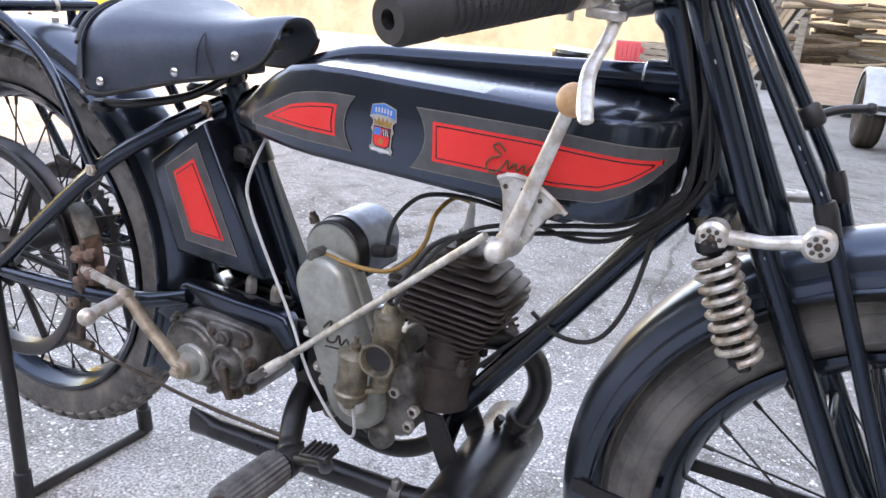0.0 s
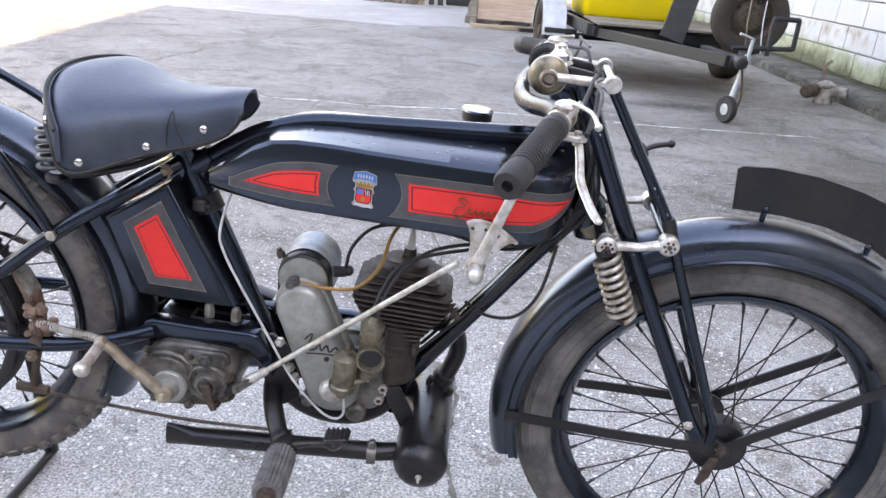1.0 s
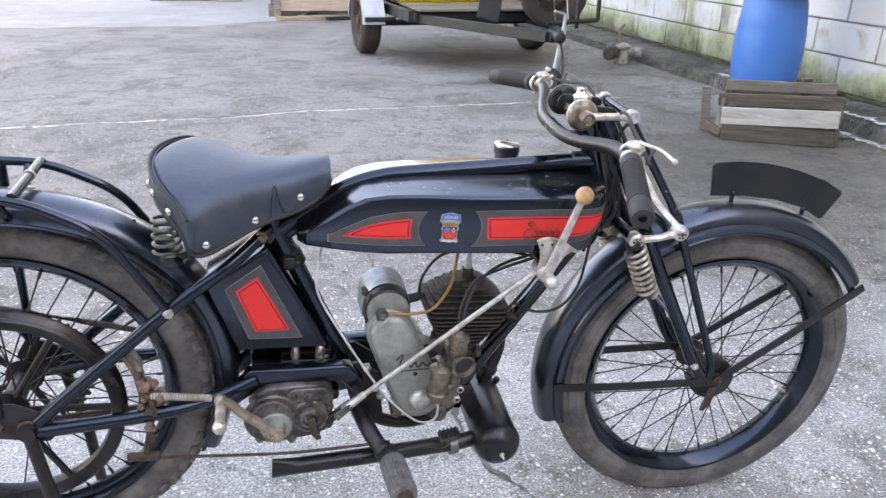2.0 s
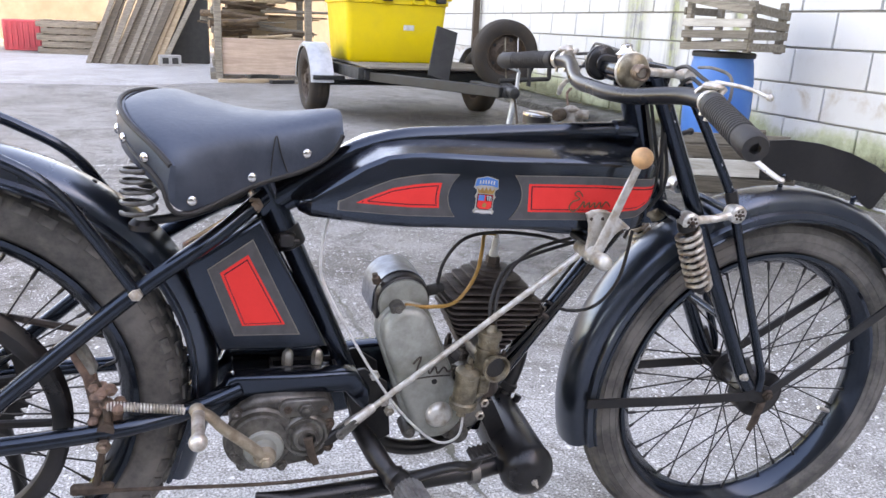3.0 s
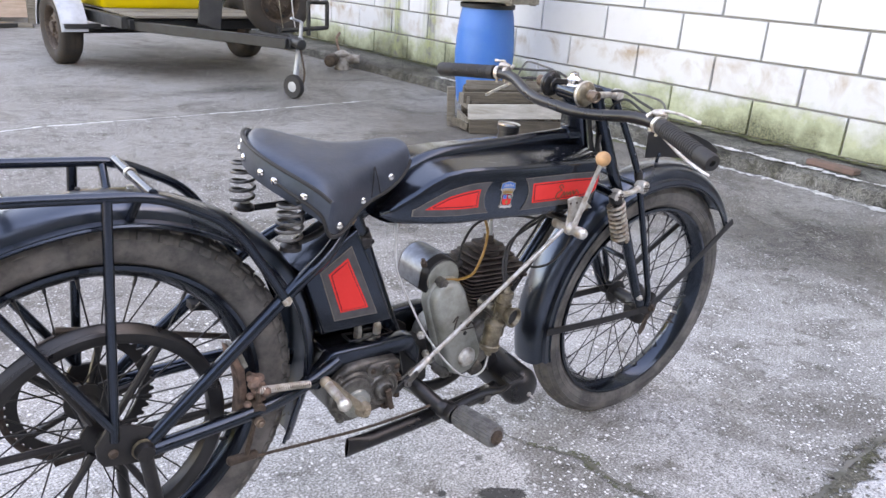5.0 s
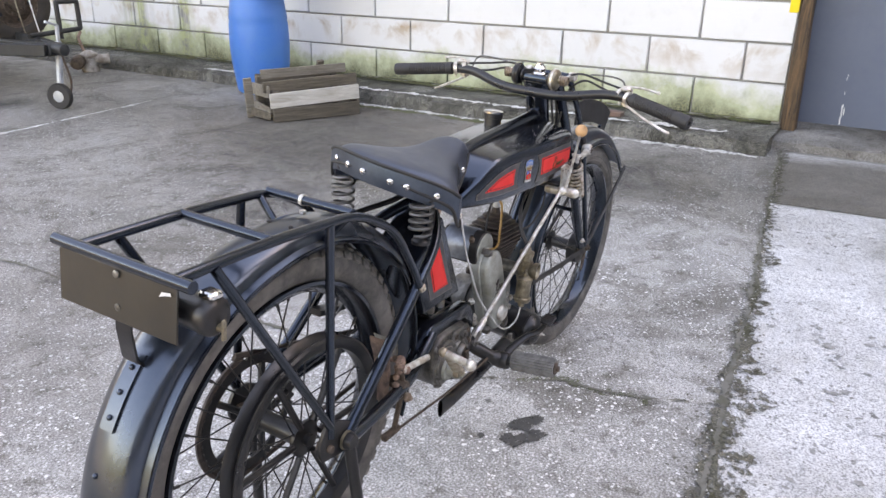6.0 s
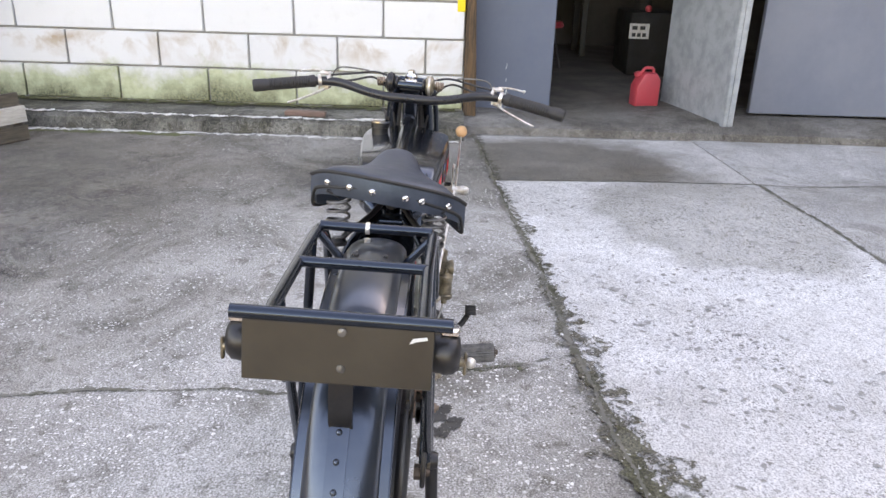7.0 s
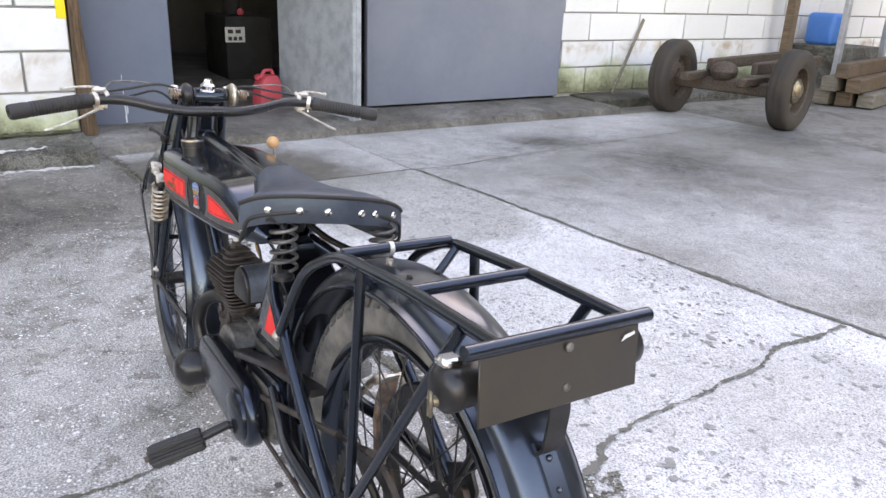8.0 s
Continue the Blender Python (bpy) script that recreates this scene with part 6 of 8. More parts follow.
for dx in (-0.004, 0.004):
    bm = tube(bm_new(), spline([(0.653 + dx, -0.102, 0.455), (0.660 + dx, -0.080, 0.484), (0.682 + dx, -0.062, 0.520), (0.725, -0.050, 0.543 + dx), (0.80, -0.034, 0.560 + dx), (0.86, -0.030, 0.578 + dx), (0.905, -0.030, 0.628)], 8), 0.0026, 8)
    part("cable", bm, RUBBER, bike)

# pale fuel hose from the tank to the float bowl
bm = tube(bm_new(), spline([(0.436, -0.030, 0.590), (0.426, -0.045, 0.556), (0.422, -0.058, 0.519), (0.429, -0.060, 0.494), (0.450, -0.062, 0.455), (0.499, -0.066, 0.375), (0.540, -0.080, 0.320), (0.584, -0.088, 0.278), (0.610, -0.096, 0.270), (0.626, -0.108, 0.290), (0.624, -0.115, 0.332)], 8), 0.0019, 10)
part("fuel_hose", bm, WHITE_CABLE, bike, "thin pale fuel hose")

# exhaust: front pipe, transverse silencer, tail pipe
bm = tube(bm_new(), spline([(0.695, 0.012, 0.385), (0.738, 0.030, 0.388), (0.770, 0.048, 0.366), (0.781, 0.058, 0.330), (0.776, 0.058, 0.297), (0.764, 0.052, 0.268), (0.752, 0.046, 0.242)], 8), 0.0145, 14)
exhaust = part("exhaust_pipe", bm, BLACK_DULL, bike, "black painted exhaust pipe")
bm = lathe(bm_new(), [(0.016, 0), (0.0185, 0.002), (0.0185, 0.012), (0.016, 0.014)], (0.769, 0.054, 0.282), (-0.38, 0, -1), 18)
for dx, dy in ((-0.020, -0.016), (0.014, -0.022)):
    hexnut(bm, (0.767 + dx, 0.054 + dy, 0.272 - dx * 0.4), (-0.38, 0, -1), 0.006, 0.012)
part("pipe_clamp", bm, BLACK_DULL, exhaust, "bolted flange of the exhaust pipe")
bm = lathe(bm_new(), [(0.0, -0.105), (0.018, -0.103), (0.032, -0.094), (0.0405, -0.080), (0.0405, 0.112), (0.0418, 0.113), (0.0418, 0.117), (0.0395, 0.124), (0.0345, 0.133), (0.026, 0.140), (0.014, 0.145), (0.0, 0.146)], (0.748, 0.02, 0.2245), (0.006, -1, -0.082), 32)
silencer = part("silencer", bm, SATIN, bike, "black round-ended silencer", smooth=50)
bm = lathe(bm_new(), [(0.0022, 0.140), (0.0022, 0.156), (0.0015, 0.158)], (0.748, 0.02, 0.2245), (0.006, -1, -0.082), 10)
hexnut(bm, Vector((0.748, 0.02, 0.2245)) + Vector((0.006, -1, -0.082)).normalized() * 0.145, (0.006, -1, -0.082), 0.005, 0.004)
part("end_stud", bm, STEEL, silencer)
bm = tube(bm_new(), [(0.735, -0.060, 0.206), (0.684, -0.070, 0.202), (0.520, -0.076, 0.190), (0.395, -0.076, 0.179)], 0.0145, 16)
tail = part("tail_pipe", bm, SATIN, bike, "black tail pipe with a flattened end")
bm = bm_new()
rows = []
for k in range(5):
    u = k / 4
    c = Vector((0.400 - 0.044 * u, -0.076, 0.1795 - 0.003 * u))
    rows.append([bm.verts.new(c + Vector((0, math.cos(a) * (0.0145 - 0.008 * u), math.sin(a) * (0.0145 + 0.006 * u)))) for a in (2 * math.pi * j / 16 for j in range(16))])
for p, q in zip(rows, rows[1:]):
    for j in range(16):
        bm.faces.new((p[j], p[(j + 1) % 16], q[(j + 1) % 16], q[j]))
ob = part("fishtail", bm, SATIN, tail)
mod = ob.modifiers.new("thick", "SOLIDIFY")
mod.thickness = 0.0015
bm = lathe(bm_new(), [(0.0150, -0.007), (0.0175, -0.007), (0.0175, 0.007), (0.0150, 0.007)], (0.672, -0.0722, 0.1995), (1, 0.1, 0.05), 20)
box(bm, (0.010, 0.010, 0.016), (0.672, -0.079, 0.220), bevel=0.002)
part("tail_clamp", bm, ALLOY_DIRTY, tail, "dull steel hose clamp")

# cradle and engine plates
bm = tube(bm_new(), spline([(0.497, -0.004, 0.300), (0.505, -0.004, 0.262), (0.522, -0.004, 0.234), (0.553, -0.004, 0.213), (0.592, -0.004, 0.204), (0.633, -0.004, 0.209), (0.668, -0.004, 0.229), (0.692, -0.004, 0.258)], 6), 0.0115, 14)
part("cradle_tube", bm, BLACK_DULL, bike)
for s in (-1, 1):
    bm = prism(bm_new(), [(0.676, 0.302), (0.700, 0.304), (0.712, 0.284), (0.738, 0.238), (0.736, 0.226), (0.722, 0.220), (0.712, 0.226), (0.684, 0.276)], s * 0.036, s * 0.042, 0.001, 1)
    part("engine_plate", bm, BLACK_DULL, bike)
    bm = prism(bm_new(), [(0.468, 0.352), (0.500, 0.358), (0.535, 0.335), (0.548, 0.250), (0.520, 0.232), (0.495, 0.262)], s * 0.030, s * 0.036, 0.001, 1)
    part("engine_plate", bm, BLACK_DULL, bike)
    bm = prism(bm_new(), [(0.268, 0.303), (0.292, 0.330), (0.308, 0.344), (0.314, 0.358), (0.324, 0.363), (0.400, 0.363), (0.468, 0.366), (0.484, 0.364), (0.506, 0.335), (0.508, 0.296), (0.490, 0.312), (0.470, 0.334), (0.345, 0.332), (0.326, 0.318), (0.300, 0.296)], s * 0.058, s * 0.030, 0.006, 3)
    part("gearbox_bracket", bm, BLACK, bike, smooth=50)
bm = box(bm_new(), (0.150, 0.064, 0.012), (0.396, 0, 0.350), bevel=0.004, seg=2)
bracket = part("gearbox_plate", bm, BLACK, bike)
for y in (-0.026, 0.002):
    part("slot_edge", box(bm_new(), (0.092, 0.004, 0.006), (0.417, y, 0.358), bevel=0.0015), BLACK_DULL, bracket)
for x in (0.373, 0.461):
    part("slot_edge", box(bm_new(), (0.004, 0.024, 0.006), (x, -0.012, 0.358), bevel=0.0015), BLACK_DULL, bracket)
for x in (0.397, 0.438):
    bm = lathe(bm_new(), [(0.0076, 0), (0.0080, 0.003), (0.0080, 0.014), (0.0066, 0.020), (0.003, 0.0235), (0.0, 0.024)], (x - 0.002, -0.012, 0.356), (0, 0, 1), 6)
    part("cap_nut", bm, STEEL, bracket, "domed nickel cap nut")

# gearbox
GBO = [(0.320, 0.304), (0.330, 0.326), (0.350, 0.337), (0.380, 0.339), (0.442, 0.337), (0.456, 0.318), (0.456, 0.270), (0.446, 0.244), (0.420, 0.234), (0.372, 0.226), (0.338, 0.234), (0.322, 0.256)]
bm = prism(bm_new(), GBO, -0.072, 0.060, 0.010, 3)
gearbox = part("gearbox", bm, ALLOY_DIRTY, bike, "oily grey alloy gearbox", smooth=50)
for (x, z), prof in (((0.357, 0.280), [(0.0475, 0.0), (0.0470, 0.006), (0.0435, 0.009), (0.0415, 0.0085), (0.0385, 0.0065), (0.0360, 0.0065), (0.0340, 0.010), (0.0, 0.011)]), ((0.417, 0.282), [(0.033, 0.0), (0.032, 0.007), (0.029, 0.010), (0.026, 0.0095), (0.024, 0.007), (0.020, 0.007), (0.0185, 0.014), (0.016, 0.018), (0.012, 0.018), (0.010, 0.015), (0.0, 0.015)])):
    part("gearbox_cover", lathe(bm_new(), prof, (x, -0.070, z), (0, -1, 0), 36), ALLOY_DIRTY, gearbox)
# raised filler pad with its plug, and the studs round the covers
pad = part("filler_pad", prism(bm_new(), capsule((0.392, 0.323), 0.013, (0.436, 0.325), 0.012), -0.078, -0.068, 0.003, 2), ALLOY_DIRTY, gearbox, smooth=50)
part("filler_plug", hexnut(bm_new(), (0.414, -0.078, 0.324), (0, -1, 0), 0.0105, 0.008), ALLOY_DIRTY, pad)
for x, z in ((0.391, 0.323), (0.440, 0.322), (0.448, 0.296), (0.449, 0.262), (0.428, 0.244), (0.326, 0.318), (0.322, 0.262), (0.336, 0.240), (0.388, 0.236)):
    bm = lathe(bm_new(), [(0.0085, 0), (0.0075, 0.005)], (x, -0.070, z), (0, -1, 0), 14)
    hexnut(bm, (x, -0.074, z), (0, -1, 0), 0.0058, 0.006)
    part("gearbox_bolt", bm, RUST if x > 0.39 else ALLOY_DIRTY, gearbox)
bm = prism(bm_new(), [(0.412, 0.286), (0.424, 0.288), (0.430, 0.262), (0.436, 0.247), (0.428, 0.244), (0.420, 0.258)], -0.094, -0.088, 0.001, 1)
part("selector_arm", bm, RUST, gearbox, "rusty selector arm")
bm = prism(bm_new(), [(0.440, 0.272), (0.452, 0.284), (0.478, 0.302), (0.482, 0.292), (0.458, 0.270), (0.446, 0.262)], -0.080, -0.070, 0.002, 1)
part("selector_lever", bm, BLACK_DULL, gearbox)
# kick starter
KICK = worn("worn_brown_steel", (0.44, 0.38, 0.29), (0.20, 0.145, 0.095), 0.45, metal=0.5, scale=45, amount=0.7)
bm = lathe(bm_new(), [(0.0265, 0), (0.0265, 0.004), (0.025, 0.006), (0.017, 0.007), (0.015, 0.020), (0.0, 0.021)], (0.362, -0.080, 0.269), (0, -1, 0), 28)
kick = part("kick_starter", bm, ALLOY, bike, "worn nickel kick starter")
bm = tube(bm_new(), spline([(0.362, -0.102, 0.269), (0.332, -0.106, 0.298), (0.307, -0.110, 0.321), (0.292, -0.111, 0.338), (0.277, -0.112, 0.347)], 5), [0.0105 - 0.0018 * k / 20 for k in range(21)], 14, flat=0.72)
lathe(bm, [(0.014, -0.008), (0.015, 0), (0.012, 0.007), (0.0, 0.008)], (0.362, -0.102, 0.269), (0, -1, 0), 18)
ball(bm, (0.276, -0.112, 0.348), 0.0098, 14)
hexnut(bm, (0.362, -0.110, 0.269), (0, -1, 0), 0.008, 0.006)
part("kick_arm", bm, KICK, kick, "brown worn kick arm")
bm = rod(bm_new(), (0.277, -0.112, 0.347), (0.277, -0.164, 0.341), 0.0078, 14)
part("kick_pedal", bm, STEEL, kick)
bm = ball(bm_new(), (0.277, -0.169, 0.340), 0.0112, 16)
part("kick_knob", bm, STEEL, kick, "rubbed bright knob")
# shift rod and hand lever
A, B = Vector((0.475, -0.080, 0.297)), Vector((0.752, -0.122, 0.5645))
bm = rod(bm_new(), A, B, 0.0042, 12)
shift = part("shift_rod", bm, STEEL, bike, "long pale steel shift rod")
bm = lathe(bm_new(), [(0.0042, 0.044), (0.0065, 0.040), (0.0075, 0.012), (0.008, 0.0), (0.006, -0.004)], A, B - A, 14)
part("rod_end", bm, STEEL, shift)
bm = bm_new()
for y in (-0.0085, 0.0045):
    prism(bm, capsule((A.x - 0.012, A.z - 0.011), 0.0065, (A.x + 0.006, A.z + 0.006), 0.0055), A.y + y, A.y + y + 0.004, 0.0008, 1)
rod(bm, A + Vector((-0.012, 0.012, -0.011)), A + Vector((-0.012, -0.014, -0.011)), 0.0036, 10)
part("rod_fork", bm, ALLOY_DIRTY, shift, "oily forked rod end with a pin")
GATE = [(0.754, 0.6190)] + [(0.754 + 0.067 * k / 8, 0.6190 + 0.0115 * math.sin(math.pi * (k / 8) ** 0.8) - 0.0170 * k / 8) for k in range(1, 9)] + [(0.812, 0.600), (0.803, 0.592), (0.796, 0.580), (0.790, 0.566), (0.780, 0.556), (0.766, 0.556), (0.762, 0.572), (0.763, 0.590), (0.760, 0.606)]
bm = prism(bm_new(), GATE, -0.119, -0.1155, 0.001, 1)
quad = part("shift_gate", bm, STEEL, bike, "mottled nickel shift gate")
bm = tube(bm_new(), [(0.772, -0.126, 0.556), (0.780, -0.127, 0.585), (0.795, -0.129, 0.640), (0.809, -0.131, 0.690)], [0.0033, 0.0028, 0.0024, 0.0022], 12, flat=2.8)
lever = part("shift_lever", bm, STEEL, bike, "flat nickel shift lever")
bm = ball(bm_new(), (0.8125, -0.131, 0.7005), 0.0142, 20)
part("knob", bm, WOOD_KNOB, lever, "round pale wooden knob")
bm = lathe(bm_new(), [(0.008, -0.034), (0.0105, -0.030), (0.0105, 0.0), (0.0130, 0.004), (0.0130, 0.010), (0.0100, 0.014), (0.0095, 0.022), (0.0105, 0.026), (0.0112, 0.034), (0.0098, 0.042), (0.005, 0.0465), (0.0, 0.047)], (0.7745, -0.113, 0.5635), (0, -1, 0), 18)
part("lever_pivot", bm, STEEL, lever)
bm = bm_new()
box(bm, (0.018, 0.06, 0.014), (0.778, -0.085, 0.574), bevel=0.004)
part("gate_bracket", bm, BLACK_DULL, quad)

bm = tube(bm_new(), [(x, -0.1185, z) for x, z in GATE[:9]], 0.0026, 8)
part("gate_rim", bm, STEEL, quad)
for k in (1, 3, 5, 7):
    part("gate_notch", lathe(bm_new(), [(0.0024, 0), (0.0022, 0.0008), (0, 0.0009)], (GATE[k][0], -0.119, GATE[k][1] - 0.010), (0, -1, 0), 10), RUST, quad)

# footrests
bm = tube(bm_new(), spline([(0.500, -0.022, 0.262), (0.511, -0.056, 0.252), (0.528, -0.090, 0.234), (0.546, -0.116, 0.222), (0.550, -0.148, 0.229)], 6), [0.0150 - 0.004 * abs(k - 9) / 15 + (0.004 if 14 < k < 20 else 0) for k in range(25)], 14)
lathe(bm, [(0.017, -0.014), (0.019, -0.010), (0.019, 0.010), (0.017, 0.014)], (0.548, -0.120, 0.222), (0.05, -1, 0.08), 18)
part("footrest_hanger", bm, BLACK_DULL, bike, "oily cast footrest hanger")
bm = tube(bm_new(), spline([(0.552, -0.118, 0.228), (0.585, -0.128, 0.246), (0.612, -0.142, 0.262), (0.626, -0.160, 0.272), (0.632, -0.172, 0.288), (0.630, -0.178, 0.303)], 5), [0.0105 - 0.0045 * k / 25 for k in range(26)], 12, flat=0.7)
pedal_arm = part("brake_pedal", bm, BLACK_DULL, bike, "oily black brake pedal")
bm = box(bm_new(), (0.034, 0.026, 0.007), m=pose(0.630, -0.181, 0.308, 0, -12, 0), bevel=0.002)
pad = part("pedal_pad", bm, BLACK_DULL, pedal_arm, "worn ribbed pedal pad")
for k in range(5):
    part("pad_rib", box(bm_new(), (0.003, 0.025, 0.0025), m=pose(0.630, -0.181, 0.308, 0, -12, 0) @ Matrix.Translation((-0.013 + k * 0.0065, 0, 0.0042)), bevel=0.0006), BLACK_DULL, pad)


def peg(a, b, mat, label):
    a, b = Vector(a), Vector(b)
    L = (b - a).length
    m = Matrix.Translation(a) @ axes_to(b - a)
    bm = bm_new()
    rows = []
    n = 44
    for h, k in ((0.0, 0.86), (0.004, 1.0), (L - 0.006, 1.0), (L, 0.9)):
        rows.append([bm.verts.new(m @ Vector(((0.0205 + (0.0014 if j % 2 else -0.0010)) * k * math.cos(2 * math.pi * j / n), (0.0205 + (0.0014 if j % 2 else -0.0010)) * k * math.sin(2 * math.pi * j / n), h))) for j in range(n)])
    for p, q in zip(rows, rows[1:]):
        for j in range(n):
            bm.faces.new((p[j], p[(j + 1) % n], q[(j + 1) % n], q[j]))
    bm.faces.new(rows[0][::-1])
    bm.faces.new(rows[-1])
    ob = part("footrest", bm, mat, bike, label, smooth=20)
    bm = lathe(bm_new(), [(0.013, -0.001), (0.013, 0.003), (0.006, 0.004), (0.006, 0.009), (0.0, 0.010)], b, b - a, 18)
    part("peg_nut", bm, RUST, ob)
    return ob


peg((0.549, -0.142, 0.229), (0.553, -0.238, 0.240), RUBBER_GREY, "grey ribbed rubber footrest")
peg((0.478, 0.140, 0.205), (0.496, 0.232, 0.180), RUBBER, "black ribbed rubber footrest")
bm = rod(bm_new(), (0.470, 0.04, 0.240), (0.480, 0.145, 0.205), 0.009, 12)
part("footrest_hanger", bm, BLACK_DULL, bike)
bm = tube(bm_new(), spline([(0.145, -0.085, 0.222), (0.19, -0.085, 0.223), (0.36, -0.088, 0.218), (0.46, -0.092, 0.224), (0.552, -0.098, 0.236)], 6), 0.0026, 8)
part("brake_rod", bm, RUST, bike)
bm = box(bm_new(), (0.05, 0.012, 0.014), (0.155, -0.085, 0.228), bevel=0.003)
part("rod_fork", bm, RUST, bike)
# primary case on the other side
bm = prism(bm_new(), capsule((0.405, 0.275), 0.062, (0.600, 0.302), 0.052), 0.062, 0.098, 0.012, 3)
prim = part("primary_case", bm, BLACK, bike, "black primary chain case", smooth=50)
bm = lathe(bm_new(), [(0.048, 0), (0.047, 0.006), (0.035, 0.012), (0.0, 0.014)], (0.405, 0.097, 0.275), (0, 1, 0), 32)
part("clutch_cap", bm, BLACK, prim)
# guard over the upper run of the chain, behind the toolbox
bm = prism(bm_new(), [(0.12, 0.424), (0.30, 0.398), (0.47, 0.356), (0.476, 0.368), (0.30, 0.410), (0.12, 0.436)], 0.052, 0.080, 0.004)
part("chain_guard", bm, BLACK_DULL, bike)
# added black block standing for the shaded void under the toolbox
bm = box(bm_new(), (0.135, 0.026, 0.034), (0.375, 0.036, 0.380), bevel=0.006)
part("box_carrier", bm, BLACK_DULL, bike)

SPRING_GREY = worn("worn_spring_steel", (0.16, 0.155, 0.145), (0.05, 0.045, 0.04), 0.45, metal=0.6, scale=50, amount=0.7)
# saddle springs, rivets, edging
for s in (-1, 1):
    for x, y, z in ((0.395, 0.0540, 0.664), (0.329, 0.0795, 0.641), (0.263, 0.1250, 0.631)):
        part("rivet", lathe(bm_new(), [(0.0062, 0), (0.0056, 0.0018), (0.0035, 0.0032), (0.0, 0.0036)], sag(x, s * y, z), (0, s, 0), 14), CHROME, seat, "bright dome rivet")
# stiff band across the back of the saddle
bm = bm_new()
rows = []
for k in range(25):
    u = k / 24 * 2 - 1
    y = 0.134 * u
    x = 0.184 + 0.060 * u * u
    top = 0.700 - 0.016 * u * u - 0.010 * abs(u) ** 8
    rows.append([bm.verts.new(sag(*q)) for q in ((x - 0.003, y, top), (x - 0.006, y, top - 0.022), (x - 0.003, y, top - 0.040), (x + 0.002, y, top - 0.040), (x + 0.002, y, top))])
for p, q in zip(rows, rows[1:]):
    for k in range(5):
        bm.faces.new((p[k], p[(k + 1) % 5], q[(k + 1) % 5], q[k]))
bm.faces.new(rows[0])
bm.faces.new(rows[-1][::-1])
band = part("back_band", bm, LEATHER, seat)
part("band_roll", tube(bm_new(), [sag(0.1805 + 0.060 * u * u, 0.134 * u, 0.700 - 0.016 * u * u - 0.010 * abs(u) ** 8) for u in (k / 12 - 1 for k in range(25))], 0.0032, 8), LEATHER_EDGE, band)
for y in (-0.104, -0.059, -0.032, 0.023, 0.062, 0.102):
    part("rivet", lathe(bm_new(), [(0.0062, 0), (0.0055, 0.002), (0.0033, 0.0033), (0.0, 0.0036)], sag(0.1775 + 0.060 * (y / 0.134) ** 2, y, 0.678 - 0.012 * (y / 0.134) ** 2), (-1, 0.9 * y / 0.134, 0), 14), CHROME, seat, "bright dome rivet")
for s in (-1, 1):
    edge = [sag(x, s * w * 1.01, zb) for x, w, zt, zb in SEAT]
    part("edge_roll", tube(bm_new(), spline(edge, 4), 0.0030, 8), LEATHER_EDGE, seat)
    dz = s * 0.010
    bm = coil(bm_new(), (0.207, s * 0.081, 0.592 + dz * 0.4), (0.207, s * 0.081, 0.652 + dz), 0.0185, 0.0027, 4.4, per=20)
    part("seat_spring", bm, SPRING_GREY, seat, "black coil seat spring")
    bm = tube(bm_new(), spline([(0.350, s * 0.014, 0.628), (0.315, s * 0.040, 0.602), (0.262, s * 0.070, 0.586), (0.218, s * 0.081, 0.579)], 6), 0.0055, 10)
    lathe(bm, [(0.016, 0), (0.016, 0.006), (0.010, 0.012)], (0.212, s * 0.081, 0.574 + dz * 0.4), (0, 0, 1), 16)
    part("seat_frame", bm, BLACK_DULL, seat)
    bm = tube(bm_new(), spline([(0.214, s * 0.081, 0.652 + dz), (0.214, s * 0.098, 0.660 + dz), (0.240, s * 0.100, 0.664), (0.33, s * 0.06, 0.672), (0.41, s * 0.025, 0.690)], 6), 0.004, 8)
    part("wire_frame", bm, BLACK_DULL, seat)
# slit in the right flap
part("slit", tube(bm_new(), spline([sag(0.352, -0.0682, 0.640), sag(0.353, -0.0672, 0.668), sag(0.357, -0.0600, 0.686), sag(0.363, -0.0648, 0.666), sag(0.372, -0.0620, 0.643)], 6), 0.0008, 6), LEATHER_EDGE, seat)
bm = rod(bm_new(), (0.352, 0, 0.612), (0.346, 0, 0.640), 0.012, 14)
box(bm, (0.05, 0.03, 0.012), (0.36, 0, 0.643), bevel=0.003)
rod(bm, (0.33, 0, 0.646), (0.415, 0, 0.676), 0.006, 10)
part("seat_post", bm, BLACK_DULL, bike)

# luggage rack
RK = 0.0072
rack = part("luggage_rack", tube(bm_new(), [(-0.311, -0.110, 0.660), (-0.311, 0.119, 0.661)], 0.0077, 14), BLACK, bike, "black tubular luggage rack")
for s in (-1, 1):
    bm = tube(bm_new(), fillet([(-0.310, s * 0.080, 0.660), (-0.15, s * 0.079, 0.666), (0.020, s * 0.082, 0.664), (0.120, s * 0.086, 0.618), (0.175, s * 0.090, 0.540), (0.205, s * 0.092, 0.494)], 0.04), RK, 12)
    part("rack_rail", bm, BLACK, rack)
    part("rack_strut", rod(bm_new(), (-0.042, s * 0.082, 0.662), (-0.038, s * 0.096, 0.325), 0.0068, 12), BLACK, rack)
    part("rack_strut", rod(bm_new(), (-0.255, s * 0.082, 0.660), (-0.040, s * 0.096, 0.345), 0.0068, 12), BLACK, rack)
    part("rack_foot", rod(bm_new(), (-0.004, s * 0.079, 0.660), (-0.004, s * 0.046, 0.622), 0.006, 10), BLACK, rack)
for x in (-0.154, 0.014):
    part("rack_bar", tube(bm_new(), [(x, -0.080, 0.666), (x, 0.080, 0.666)], RK, 12), BLACK, rack)
